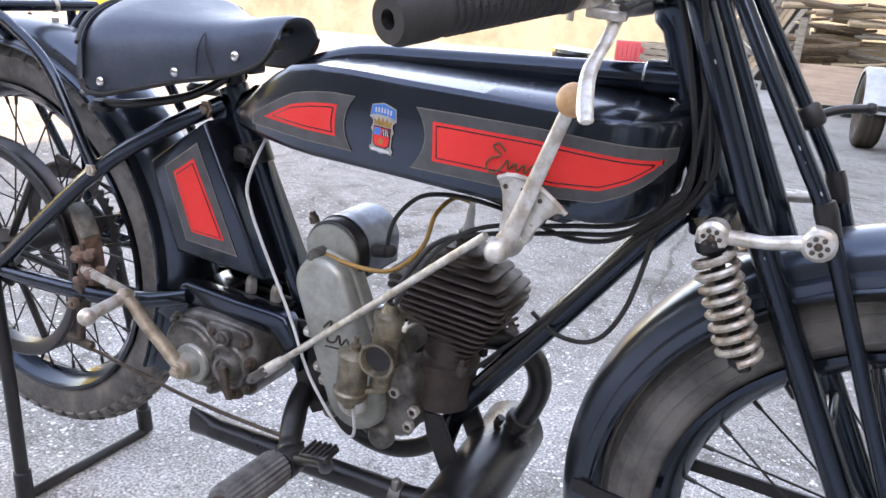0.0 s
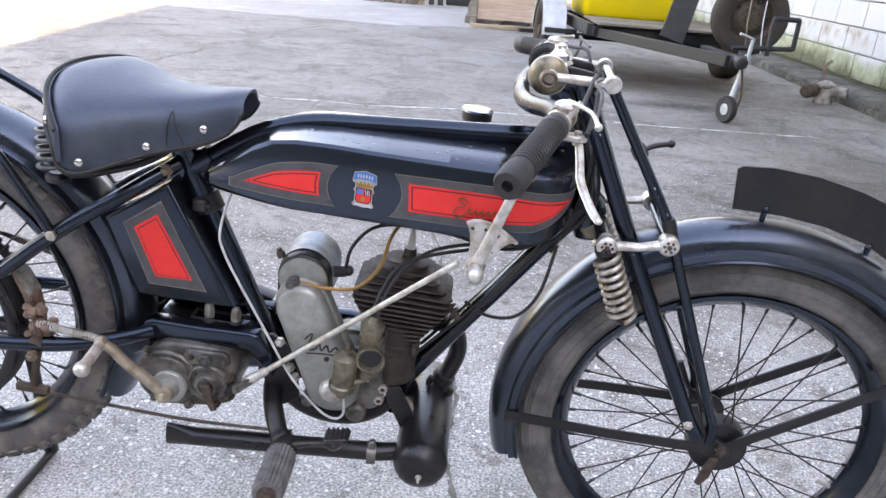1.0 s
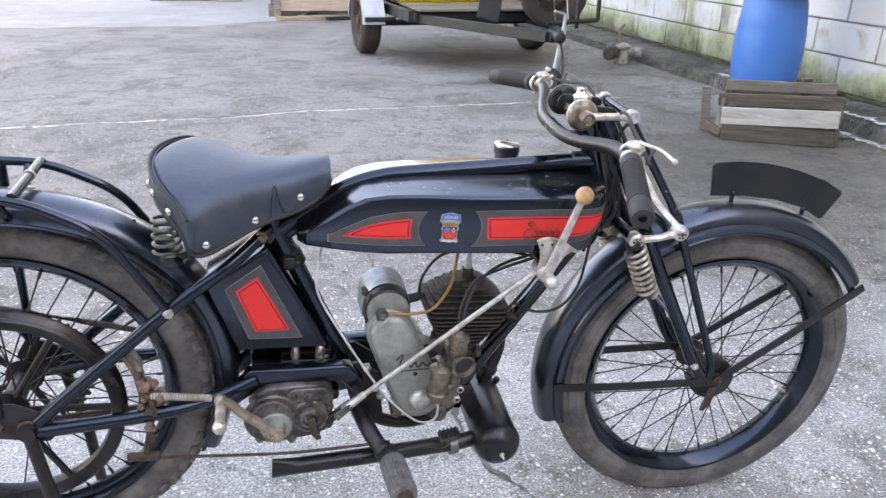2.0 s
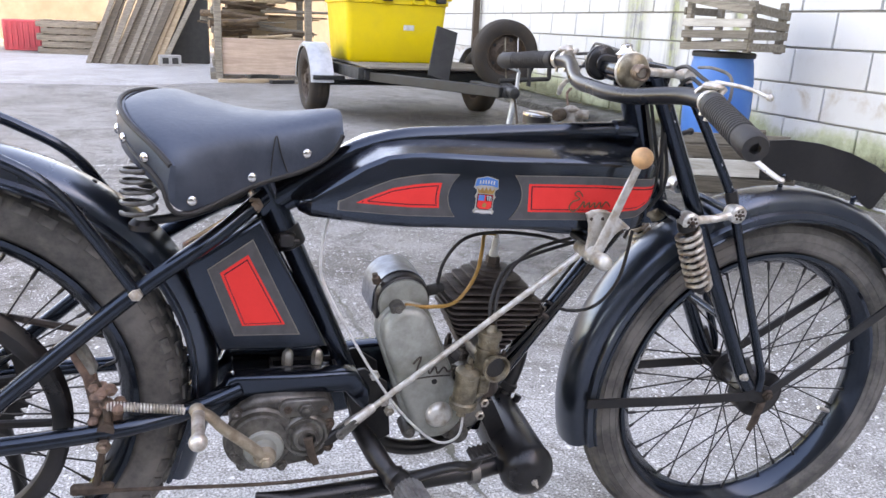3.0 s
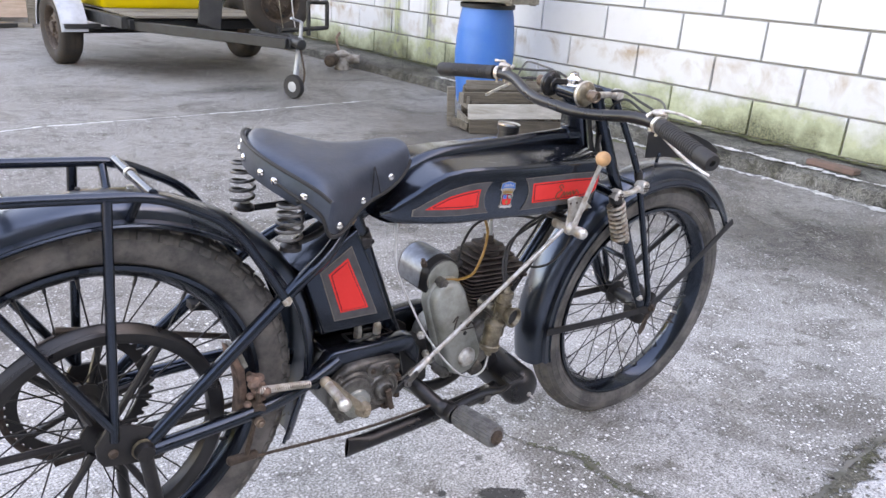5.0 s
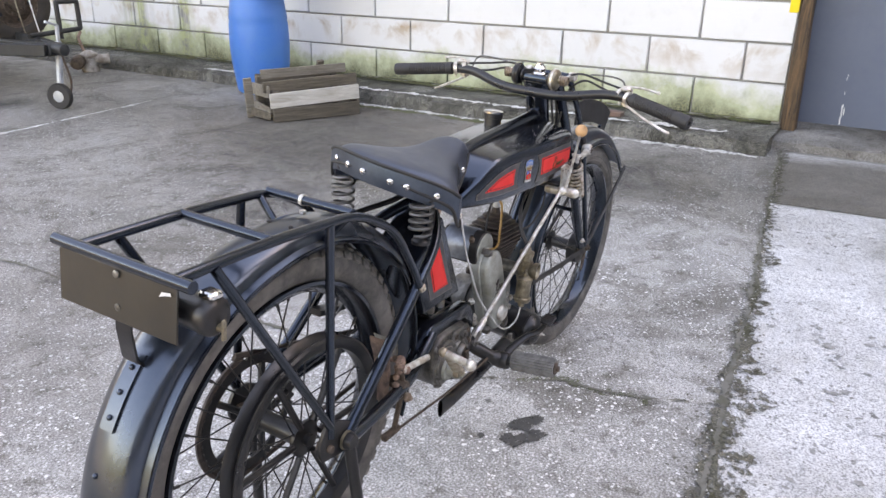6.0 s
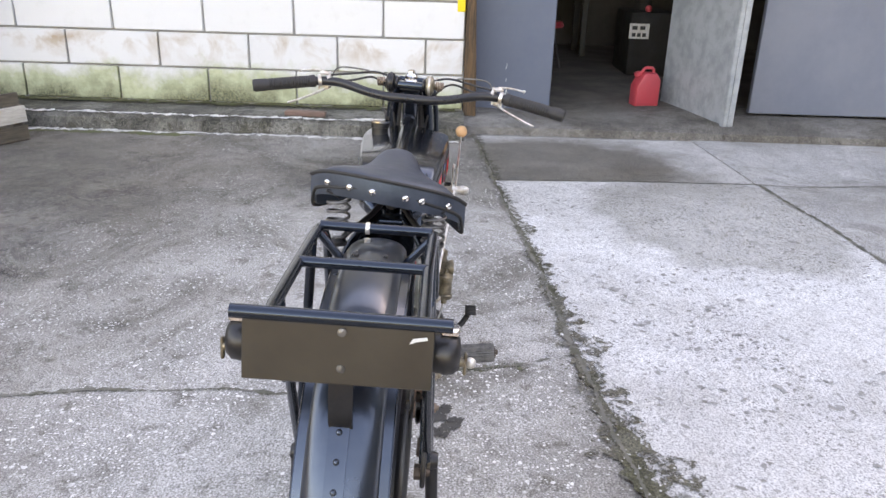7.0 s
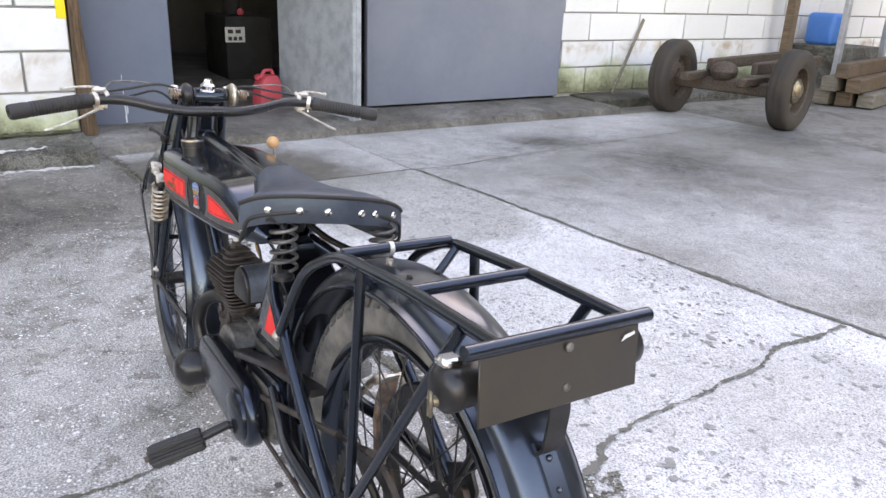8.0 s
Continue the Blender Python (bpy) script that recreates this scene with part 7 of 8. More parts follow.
bm = lathe(bm_new(), [(0.0085, -0.003), (0.0088, 0.0), (0.0085, 0.003)], (0.014, 0.012, 0.666), (0, 1, 0), 14)
rod(bm, (0.014, 0.012, 0.650), (0.014, 0.012, 0.640), 0.005, 8)
part("rack_clip", bm, STEEL, rack)

# rear number plate with its strap, and the round holder behind it
m = pose(-0.3165, 0.007, 0.622, 0, 3, 0)
bm = box(bm_new(), (0.003, 0.198, 0.066), m=m, bevel=0.001)
rplate = part("rear_number_plate", bm, PLATE_BROWN, bike, "plain dark brown-black rear number plate")
for z in (0.648, 0.607):
    part("plate_screw", lathe(bm_new(), [(0.0048, 0), (0.0048, 0.0015), (0.003, 0.0026), (0.0, 0.0028)], (-0.318, 0.003, z), (-1, 0, 0), 14), ALLOY_DIRTY, rplate)
bm = bm_new()
bm.faces.new([bm.verts.new((-0.3186, y, z)) for y, z in ((-0.084, 0.649), (-0.070, 0.6465), (-0.066, 0.640), (-0.074, 0.643), (-0.085, 0.6455))])
part("paint_chip", bm, WHITE_CABLE, rplate, "pale chip in the paint")
bm = prism(bm_new(), [(-0.313, 0.620), (-0.310, 0.620), (-0.3105, 0.575), (-0.3045, 0.538), (-0.292, 0.524), (-0.2945, 0.5215), (-0.3075, 0.536), (-0.3135, 0.574)], -0.010, 0.016)
part("plate_strap", bm, BLACK_DULL, rplate)
bm = lathe(bm_new(), [(0.0, -0.126), (0.017, -0.124), (0.023, -0.118), (0.024, -0.108), (0.0225, -0.104), (0.0225, 0.104), (0.024, 0.108), (0.023, 0.118), (0.017, 0.124), (0.0, 0.126)], (-0.284, 0.004, 0.618), (0, 1, 0), 28)
holder = part("tool_cylinder", bm, BLACK_DULL, bike, "black round tool holder behind the plate")
for s in (-1, 1):
    bm = bm_new()
    lathe(bm, [(0.006, 0), (0.005, 0.008), (0.0, 0.009)], (-0.284, 0.004 + s * 0.122, 0.608), (0, s, 0), 12)
    box(bm, (0.007, 0.004, 0.026), (-0.284, 0.004 + s * 0.131, 0.606), bevel=0.0015)
    part("wing_nut", bm, BRASS, holder, "brassy wing nut")
    part("top_lug", box(bm_new(), (0.020, 0.022, 0.010), (-0.284, 0.004 + s * 0.112, 0.644), bevel=0.003), CHROME, holder, "bright worn lug")

# rivets and seam strap on the rear mudguard
bm = bm_new()
rows = []
for k in range(17):
    a = radians(139 + 15.5 * k / 16)
    rows.append([bm.verts.new((-0.020 + r * math.cos(a), 0.004 + y, 0.302 + r * math.sin(a))) for r, y in ((0.3600, -0.011), (0.3600, 0.011), (0.3545, 0.011), (0.3545, -0.011))])
for p, q in zip(rows, rows[1:]):
    for k in range(4):
        bm.faces.new((p[k], p[(k + 1) % 4], q[(k + 1) % 4], q[k]))
bm.faces.new(rows[0])
bm.faces.new(rows[-1])
part("seam_strap", bm, MUD_BLACK, rmud)
for a in (142, 147, 152, 163.5):
    a = radians(a)
    r = 0.3605 if a < radians(155) else 0.3575
    part("seam_rivet", ball(bm_new(), (-0.020 + r * math.cos(a), 0.004, 0.302 + r * math.sin(a)), 0.0038, 10), MUD_BLACK, rmud)
for a, y in ((95, -0.02), (95, 0.02), (60, 0.0)):
    a = radians(a)
    part("mudguard_rivet", ball(bm_new(), (-0.020 + 0.3445 * math.cos(a), y, 0.302 + 0.3445 * math.sin(a)), 0.0038, 10), BLACK_DULL, rmud)

# rear brake: a dummy rim with a shoe, carried on short arms
bm = lathe(bm_new(), [(0.149, -0.063), (0.154, -0.067), (0.166, -0.069), (0.170, -0.066), (0.168, -0.062), (0.158, -0.055), (0.158, -0.051), (0.168, -0.044), (0.170, -0.040), (0.166, -0.037), (0.154, -0.039), (0.149, -0.043), (0.147, -0.053), (0.149, -0.063)], (RX, 0, RZ), (0, 1, 0), 64, cap=False)
brake = part("brake_rim", bm, SATIN, rear_wheel, "black belt-type brake rim")
for k in range(6):
    a = 2 * math.pi * k / 6
    bm = rod(bm_new(), (RX + 0.030 * math.cos(a), -0.052, RZ + 0.030 * math.sin(a)), (RX + 0.148 * math.cos(a), -0.053, RZ + 0.148 * math.sin(a)), 0.0055, 8)
    part("brake_arm", bm, BLACK_DULL, rear_wheel)
SHOE = worn("scaly_rusted_iron", (0.30, 0.19, 0.14), (0.12, 0.085, 0.07), 0.8, metal=0.15, scale=55, amount=0.9, grain=0.003)
SHOE_GREY = worn("weathered_brake_lining", (0.30, 0.31, 0.28), (0.13, 0.12, 0.10), 0.85, scale=60, amount=0.8, grain=0.003)
bm = prism(bm_new(), [(0.128, 0.418), (0.142, 0.410), (0.156, 0.380), (0.163, 0.340), (0.160, 0.286), (0.150, 0.286), (0.151, 0.338), (0.144, 0.374), (0.132, 0.400)], -0.072, -0.044, 0.003)
shoe = part("brake_shoe", bm, SHOE, bike, "scaly rusty brake shoe and lever")
part("lining", prism(bm_new(), [(0.130, 0.424), (0.146, 0.414), (0.160, 0.384), (0.154, 0.380), (0.140, 0.406)], -0.076, -0.050, 0.002), SHOE_GREY, shoe, "grey-green weathered lining")
rnd = random.Random(44)
for k in range(14):
    part("holder_lug", ball(bm_new(), (rnd.uniform(0.156, 0.186), rnd.uniform(-0.090, -0.064), rnd.uniform(0.324, 0.372)), rnd.uniform(0.006, 0.011), 8, rnd.uniform(0.6, 1.0)), SHOE, shoe)
bm = tube(bm_new(), spline([(0.158, -0.080, 0.375), (0.170, -0.086, 0.350), (0.174, -0.090, 0.318), (0.166, -0.090, 0.276), (0.160, -0.088, 0.236)], 5), 0.0062, 10, flat=0.7)
rod(bm, (0.172, -0.100, 0.318), (0.172, -0.060, 0.318), 0.010, 12)
part("brake_lever", bm, RUST, shoe)
bm = coil(bm_new(), (0.172, -0.088, 0.346), (0.262, -0.088, 0.336), 0.0052, 0.0013, 24, 6, 10)
part("return_spring", bm, STEEL, bike, "thin bright return spring")
bm = bm_new()
hexnut(bm, (0.170, -0.100, 0.300), (0, -1, 0), 0.0085, 0.009)
part("brake_nut", bm, KICK_BROWN, shoe)

# sprocket and chain on the far side
bm = bm_new()
T = 44
pts = []
for k in range(T * 4):
    a = 2 * math.pi * k / (T * 4)
    pts.append((RX + (0.108 if k % 4 < 2 else 0.101) * math.cos(a), RZ + (0.108 if k % 4 < 2 else 0.101) * math.sin(a)))
inner = [(RX + 0.086 * math.cos(2 * math.pi * k / (T * 4)), RZ + 0.086 * math.sin(2 * math.pi * k / (T * 4))) for k in range(T * 4)]
vo = [[bm.verts.new((x, y, z)) for x, z in ring] for ring in (pts, inner) for y in (0.064, 0.068)]
n = T * 4
for k in range(n):
    j = (k + 1) % n
    bm.faces.new((vo[0][k], vo[0][j], vo[2][j], vo[2][k]))
    bm.faces.new((vo[1][k], vo[1][j], vo[3][j], vo[3][k]))
    bm.faces.new((vo[0][k], vo[0][j], vo[1][j], vo[1][k]))
    bm.faces.new((vo[2][k], vo[2][j], vo[3][j], vo[3][k]))
for k in range(5):
    a = 2 * math.pi * k / 5
    rod(bm, (RX + 0.03 * math.cos(a), 0.05, RZ + 0.03 * math.sin(a)), (RX + 0.088 * math.cos(a), 0.066, RZ + 0.088 * math.sin(a)), 0.006, 8)
part("sprocket", bm, BLACK_DULL, rear_wheel)
loop = [(RX + 0.108 * math.cos(radians(a)), RZ + 0.108 * math.sin(radians(a))) for a in range(88, 280, 12)] + [(0.405 + 0.03 * math.cos(radians(a)), 0.278 + 0.03 * math.sin(radians(a))) for a in range(-88, 92, 30)]
bm = bm_new()
step = spline([(x, 0.066, z) for x, z in loop], 4, closed=True)
tube(bm, step, 0.0042, 6, closed=True, flat=1.3)
part("chain", bm, IRON, bike, "oily drive chain")

# rear stand, feet on the ground
for s in (-1, 1):
    foot = BIKE.inverted() @ Vector((BIKE @ Vector((0.052, s * 0.120, -0.07))).to_2d().to_3d() + Vector((0, 0, 0.008)))
    bm = tube(bm_new(), [(-0.001, s * 0.104, 0.303), (0.030, s * 0.114, 0.14), foot], 0.0100, 12)
    lathe(bm, [(0.010, 0.0), (0.013, 0.001), (0.013, 0.045), (0.010, 0.047)], foot, Vector((0.030, s * 0.114, 0.14)) - foot, 14)
    lathe(bm, [(0.012, -0.01), (0.015, 0), (0.012, 0.01)], (-0.001, s * 0.104, 0.303), (0, 1, 0), 14)
    part("stand_leg", bm, BLACK_DULL, bike)
fa = BIKE.inverted() @ Vector((BIKE @ Vector((0.052, -0.120, -0.07))).to_2d().to_3d() + Vector((0, 0, 0.008)))
fb = BIKE.inverted() @ Vector((BIKE @ Vector((0.052, 0.120, -0.07))).to_2d().to_3d() + Vector((0, 0, 0.008)))
part("stand_bar", tube(bm_new(), [fa, fb], 0.0085, 12), BLACK_DULL, bike)


# ---- things in the yard ----
def road_wheel(name, parent, c, axis, r, w, rim, label=""):
    """A car or lorry wheel: tyre with tread blocks, pressed rim, holes, nuts."""
    c, axis = Vector(c), Vector(axis).normalized()
    h = w / 2
    bm = lathe(bm_new(), [(r * 0.60, -h * 0.80), (r * 0.70, -h), (r * 0.88, -h * 1.02), (r * 0.975, -h * 0.80), (r, -h * 0.55), (r * 0.992, -h * 0.30), (r * 0.992, -h * 0.2), (r, -h * 0.15), (r, h * 0.15), (r * 0.992, h * 0.2), (r * 0.992, h * 0.3), (r, h * 0.55), (r * 0.975, h * 0.80), (r * 0.88, h * 1.02), (r * 0.70, h), (r * 0.60, h * 0.80), (r * 0.60, -h * 0.80)], c, axis, 48, cap=False)
    wheel_ob = part(name, bm, OLD_TYRE, parent, label)
    bm = lathe(bm_new(), [(r * 0.615, -h * 0.82), (r * 0.60, -h * 0.86), (r * 0.56, -h * 0.7), (r * 0.53, -h * 0.2), (r * 0.40, -h * 0.30), (r * 0.30, -h * 0.62), (r * 0.16, -h * 0.64), (r * 0.15, -h * 0.9), (0.0, -h * 0.92)], c, axis, 36, cap=False)
    lathe(bm, [(r * 0.615, h * 0.82), (r * 0.56, h * 0.7), (r * 0.53, -h * 0.1), (r * 0.2, -h * 0.1), (0.0, -h * 0.1)], c, axis, 36, cap=False)
    part("rim", bm, rim, wheel_ob)
    m = Matrix.Translation(c) @ axes_to(axis)
    for k in range(5):
        a = 2 * math.pi * k / 5
        p = m @ Vector((r * 0.235 * math.cos(a), r * 0.235 * math.sin(a), -h * 0.62))
        part("wheel_nut", hexnut(bm_new(), p, -axis, r * 0.035, r * 0.04), RUST, wheel_ob)
        a += math.pi / 5
        p = m @ Vector((r * 0.44 * math.cos(a), r * 0.44 * math.sin(a), -h * 0.30))
        # no opening is cut: a black disc stands for the hole's shade
        part("rim_hole", lathe(bm_new(), [(r * 0.055, -0.004), (r * 0.05, 0.006), (0, 0.006)], p, -axis, 12), RUBBER, wheel_ob)
    return wheel_ob


def plank(name, a, b, w, t, mat, parent, label="", up=(0, 0, 1)):
    """A sawn board from a to b, w wide across up and t thick."""
    a, b = Vector(a), Vector(b)
    d = (b - a).normalized()
    side = d.cross(Vector(up)).normalized()
    u = side.cross(d)
    bm = box(bm_new(), ((b - a).length, t, w), m=Matrix.Translation((a + b) / 2) @ Matrix((d, side, u)).transposed().to_4x4(), bevel=min(t, w) * 0.12)
    return part(name, bm, mat, parent, label)


# blue drum with a wooden crate on top
drum = thing("plastic_drum", "blue plastic drum with a black lid ring, beside the wall", "drum", pose(3.73, 3.70, 0))
bm = lathe(bm_new(), [(0.0, 0.0), (0.175, 0.0), (0.195, 0.015), (0.206, 0.07), (0.214, 0.15), (0.228, 0.24), (0.235, 0.39), (0.230, 0.52), (0.224, 0.56), (0.227, 0.575), (0.220, 0.62), (0.210, 0.70), (0.203, 0.73), (0.203, 0.765), (0.0, 0.77)], (0, 0, 0), (0, 0, 1), 48, cap=False)
part("body", bm, DRUM_BLUE, drum)
part("lid_ring", lathe(bm_new(), [(0.199, 0.745), (0.215, 0.748), (0.217, 0.775), (0.203, 0.785), (0.0, 0.787)], (0, 0, 0), (0, 0, 1), 48, cap=False), TRAILER_BLACK, drum, "black lid ring")


WOOD_BLEACHED = timber("bleached_board_wood", (0.72, 0.70, 0.65), (0.38, 0.35, 0.30), 0.7)
WOOD_BROWN = timber("wet_brown_board_wood", (0.19, 0.155, 0.115), (0.065, 0.055, 0.042))


def crate(label, m, L, D, H, slats, mat, gap=0.35, missing=(), lean=0.0):
    c = thing("wooden_crate", label, "crate", m)
    h = H / slats
    for sx in (-1, 1):
        for sy in (-1, 1):
            plank("corner_post", (sx * (L / 2 - 0.025), sy * (D / 2 - 0.03), 0), (sx * (L / 2 - 0.025), sy * (D / 2 - 0.03), H + 0.03), 0.045, 0.045, mat, c, up=(1, 0, 0))
    for k in range(slats):
        z = h * (k + 0.5)
        for side in (-1, 1):
            if (k, side) in missing:
                continue
            j = 0.045 * noise.noise((k * 3.1 + 0.4, side * 2.3, L * 5))
            board = WOOD_BLEACHED if (k + side) % 3 == 0 else mat
            plank("slat", (-L / 2, side * (D / 2 + 0.004), z + j), (L / 2, side * (D / 2 + 0.004), z - j + lean * (k == slats - 1)), h * (1 - gap), 0.016, board, c)
            plank("slat", (side * (L / 2 + 0.004), -D / 2, z + j), (side * (L / 2 + 0.004), D / 2, z - j), h * (1 - gap), 0.016, mat, c)
    for k in range(4):
        y = -D / 2 + D * (k + 0.5) / 4
        plank("floor_board", (-L / 2, y, 0.02), (L / 2, y, 0.02), 0.014, D / 4 - 0.012, mat, c)
    return c


crate("weathered slatted wooden crate on the blue drum", pose(3.72, 3.62, 0.787, 0, 0, 103), 0.57, 0.37, 0.30, 4, WOOD_GREY, 0.30, lean=0.09)
# broken crate: its boards have slipped and stand askew
bc = thing("wooden_crate", "broken weathered wooden crate with a bleached front board, on the ground", "crate", pose(3.28, 2.87, 0.0, 0, 0, -29))
L, D = 0.63, 0.37
for sx, sy, h, w in ((-1, -1.2, 0.20, 0.05), (1, -1.2, 0.19, 0.04), (-1, 1, 0.25, 0.05), (1, 1, 0.27, 0.045)):
    plank("corner_post", (sx * (L / 2 - 0.03), sy * (D / 2 - 0.03), 0), (sx * (L / 2 - 0.035), sy * (D / 2 - 0.032), h), w, w, WOOD_BROWN, bc, up=(1, 0, 0))
plank("slat", (-0.320, -0.247, 0.046), (0.305, -0.247, 0.050), 0.090, 0.020, WOOD_BROWN, bc, "dark wet lower board")
plank("slat", (-0.330, -0.222, 0.138), (0.300, -0.258, 0.165), 0.098, 0.018, WOOD_BLEACHED, bc, "bleached pale board")
plank("slat", (-0.355, -0.165, 0.222), (0.330, -0.150, 0.240), 0.072, 0.022, WOOD_BROWN, bc)
plank("end_post", (-0.405, -0.02, 0.0), (-0.425, -0.05, 0.275), 0.055, 0.022, WOOD_GREY, bc, up=(1, 0, 0))
plank("batten", (-0.405, -0.05, 0.05), (-0.318, -0.20, 0.03), 0.050, 0.018, WOOD_BROWN, bc)
plank("slat", (-L / 2 - 0.008, -D / 2, 0.048), (-L / 2 - 0.008, D / 2, 0.045), 0.080, 0.018, WOOD_GREY, bc)
plank("slat", (-L / 2 - 0.012, -D / 2 - 0.01, 0.195), (-L / 2 - 0.004, D / 2, 0.165), 0.080, 0.018, WOOD_GREY, bc)
plank("slat", (L / 2 + 0.008, -D / 2, 0.055), (L / 2 + 0.008, D / 2, 0.055), 0.085, 0.016, WOOD_GREY, bc)
plank("slat", (L / 2 + 0.006, -D / 2, 0.165), (L / 2 + 0.004, D / 2, 0.170), 0.080, 0.016, WOOD_GREY, bc)
for z, w in ((0.05, 0.085), (0.15, 0.085), (0.235, 0.060)):
    plank("slat", (-L / 2 + 0.02, D / 2 + 0.006, z - 0.006), (L / 2, D / 2 + 0.006, z + 0.010), w, 0.018, WOOD_BROWN, bc)
plank("stake", (0.16, D / 2 - 0.02, 0.15), (0.150, 0.06, 0.345), 0.05, 0.025, WOOD_BROWN, bc, up=(1, 0, 0))
plank("loose_board", (-0.315, 0.0, 0.285), (0.300, -0.030, 0.300), 0.062, 0.020, WOOD_GREY, bc, "loose board standing askew")
for k in range(4):
    y = -D / 2 + D * (k + 0.5) / 4
    plank("floor_board", (-L / 2, y, 0.014), (L / 2, y, 0.014), 0.014, D / 4 - 0.012, WOOD_BROWN, bc)

# small pump left on the kerb
pump = thing("pump", "small dirty metal pump with a rusty handle beside the kerb", "pump", pose(3.60, 5.72, 0.0, 0, 0, 20))
PUMP_GREY = worn("stained_pump_casting", (0.40, 0.37, 0.33), (0.17, 0.13, 0.10), 0.6, metal=0.3, scale=14, amount=0.8, grain=0.002)
part("body", lathe(bm_new(), [(0.0, 0.0), (0.075, 0.0), (0.08, 0.02), (0.066, 0.05), (0.066, 0.13), (0.078, 0.14), (0.078, 0.16), (0.03, 0.19), (0.0, 0.19)], (0, 0, 0), (0, 0, 1), 24), PUMP_GREY, pump)
part("motor", lathe(bm_new(), [(0.0, -0.14), (0.05, -0.13), (0.06, -0.11), (0.06, 0.08), (0.05, 0.10), (0.0, 0.10)], (-0.10, 0.04, 0.10), (1, 0.5, 0), 20), RUST, pump, "rusty round motor")
part("outlet", rod(bm_new(), (0.02, -0.04, 0.11), (0.10, -0.14, 0.11), 0.045, 16), PUMP_GREY, pump)
part("handle", tube(bm_new(), fillet([(-0.02, 0.02, 0.16), (0.0, 0.08, 0.30), (0.10, 0.12, 0.34)], 0.04), 0.013, 10), SHOE, pump, "rusty red handle")

# trailer
tr = thing("trailer", "black car trailer with galvanised mudguards and a spare wheel", "trailer", pose(2.14, 6.75, 0, 0, 0, 5))
for s in (-1, 1):
    w = road_wheel("wheel", tr, (s * 0.90, 0, 0.32), (-s, 0, 0), 0.32, 0.19, RUST, "trailer wheel with a rusty rim")
    bm = bm_new()
    rows = []
    for k in range(21):
        a = radians(4 + 172 * k / 20)
        rows.append([bm.verts.new((s * x, 0.385 * math.cos(a) * rr, 0.285 + 0.385 * math.sin(a) * rr)) for x, rr in ((0.79, 1.0), (0.985, 1.0), (1.005, 0.97), (1.005, 0.90))])
    for p, q in zip(rows, rows[1:]):
        for k in range(3):
            bm.faces.new((p[k], p[k + 1], q[k + 1], q[k]))
    ob = part("mudguard", bm, GALV, tr, "pale galvanised mudguard", smooth=50)
    md = ob.modifiers.new("thick", "SOLIDIFY")
    md.thickness = 0.004
    part("mudguard_arm", box(bm_new(), (0.30, 0.05, 0.04), (s * 0.84, -0.38, 0.36), bevel=0.004), TRAILER_BLACK, tr)
    part("side_rail", box(bm_new(), (0.06, 2.1, 0.10), (s * 0.70, 0.05, 0.44), bevel=0.006), TRAILER_BLACK, tr)
    plank("drawbar", (s * 0.62, -1.0, 0.42), (s * 0.05, -2.45, 0.42), 0.08, 0.05, TRAILER_BLACK, tr)
for y in (-1.0, -0.35, 0.35, 1.0):
    part("cross_rail", box(bm_new(), (1.36, 0.06, 0.08), (0, y, 0.43), bevel=0.006), TRAILER_BLACK, tr)
part("axle", rod(bm_new(), (-0.82, 0, 0.29), (0.82, 0, 0.29), 0.03, 14), TRAILER_BLACK, tr)
for k in range(5):
    plank("deck_board", (-0.66 + 0.02 * k, -0.95 + k * 0.42, 0.500), (0.66, -0.95 + k * 0.42, 0.500), 0.02, 0.36, WOOD_GREY, tr)
part("tow_beam", box(bm_new(), (0.08, 0.62, 0.08), (0, -2.16, 0.42), bevel=0.006), TRAILER_BLACK, tr)
part("coupling", lathe(bm_new(), [(0.030, 0), (0.034, 0.05), (0.034, 0.10), (0.042, 0.13), (0.04, 0.17), (0.0, 0.19)], (0, -2.40, 0.44), (0, -1, -0.1), 16), TRAILER_BLACK, tr, "worn black tow coupling")
plank("end_board", (-0.06, -1.20, 0.42), (0.10, -0.98, 0.84), 0.20, 0.03, TRAILER_BLACK, tr, "black upright board", up=(1, 0.0, 0.0))
spare = road_wheel("spare_wheel", tr, (0.42, -1.52, 0.665), (0.16, 1, 0.08), 0.285, 0.17, RUST, "spare wheel with a rusty rim")
part("spare_bracket", box(bm_new(), (0.05, 0.06, 0.34), (0.40, -1.42, 0.55), bevel=0.005), TRAILER_BLACK, tr)
bm = bm_new()
tube(bm, fillet([(0.36, -2.1, 0.44), (0.36, -2.1, 0.70), (0.54, -2.1, 0.70), (0.54, -2.1, 0.50), (0.10, -2.1, 0.48)], 0.01), 0.018, 8)
part("light_frame", bm, TRAILER_BLACK, tr)
bm = rod(bm_new(), (0.04, -2.40, 0.10), (0.115, -2.37, 0.46), 0.022, 14)
rod(bm, (0.115, -2.37, 0.44), (0.125, -2.37, 0.57), 0.014, 10)
rod(bm, (0.125, -2.37, 0.57), (0.02, -2.39, 0.60), 0.009, 8)
post = part("jockey_post", bm, GALV, tr, "pale jockey wheel post")
bm = lathe(bm_new(), [(0.045, -0.022), (0.085, -0.024), (0.092, -0.012), (0.092, 0.012), (0.085, 0.024), (0.045, 0.022)], (0.03, -2.405, 0.092), (1, 0.3, 0), 24)
part("jockey_wheel", bm, RUBBER, post)
part("jockey_rim", lathe(bm_new(), [(0.0, -0.026), (0.02, -0.026), (0.05, -0.020), (0.05, 0.020), (0.02, 0.026), (0.0, 0.026)], (0.03, -2.405, 0.092), (1, 0.3, 0), 20), GALV, post)
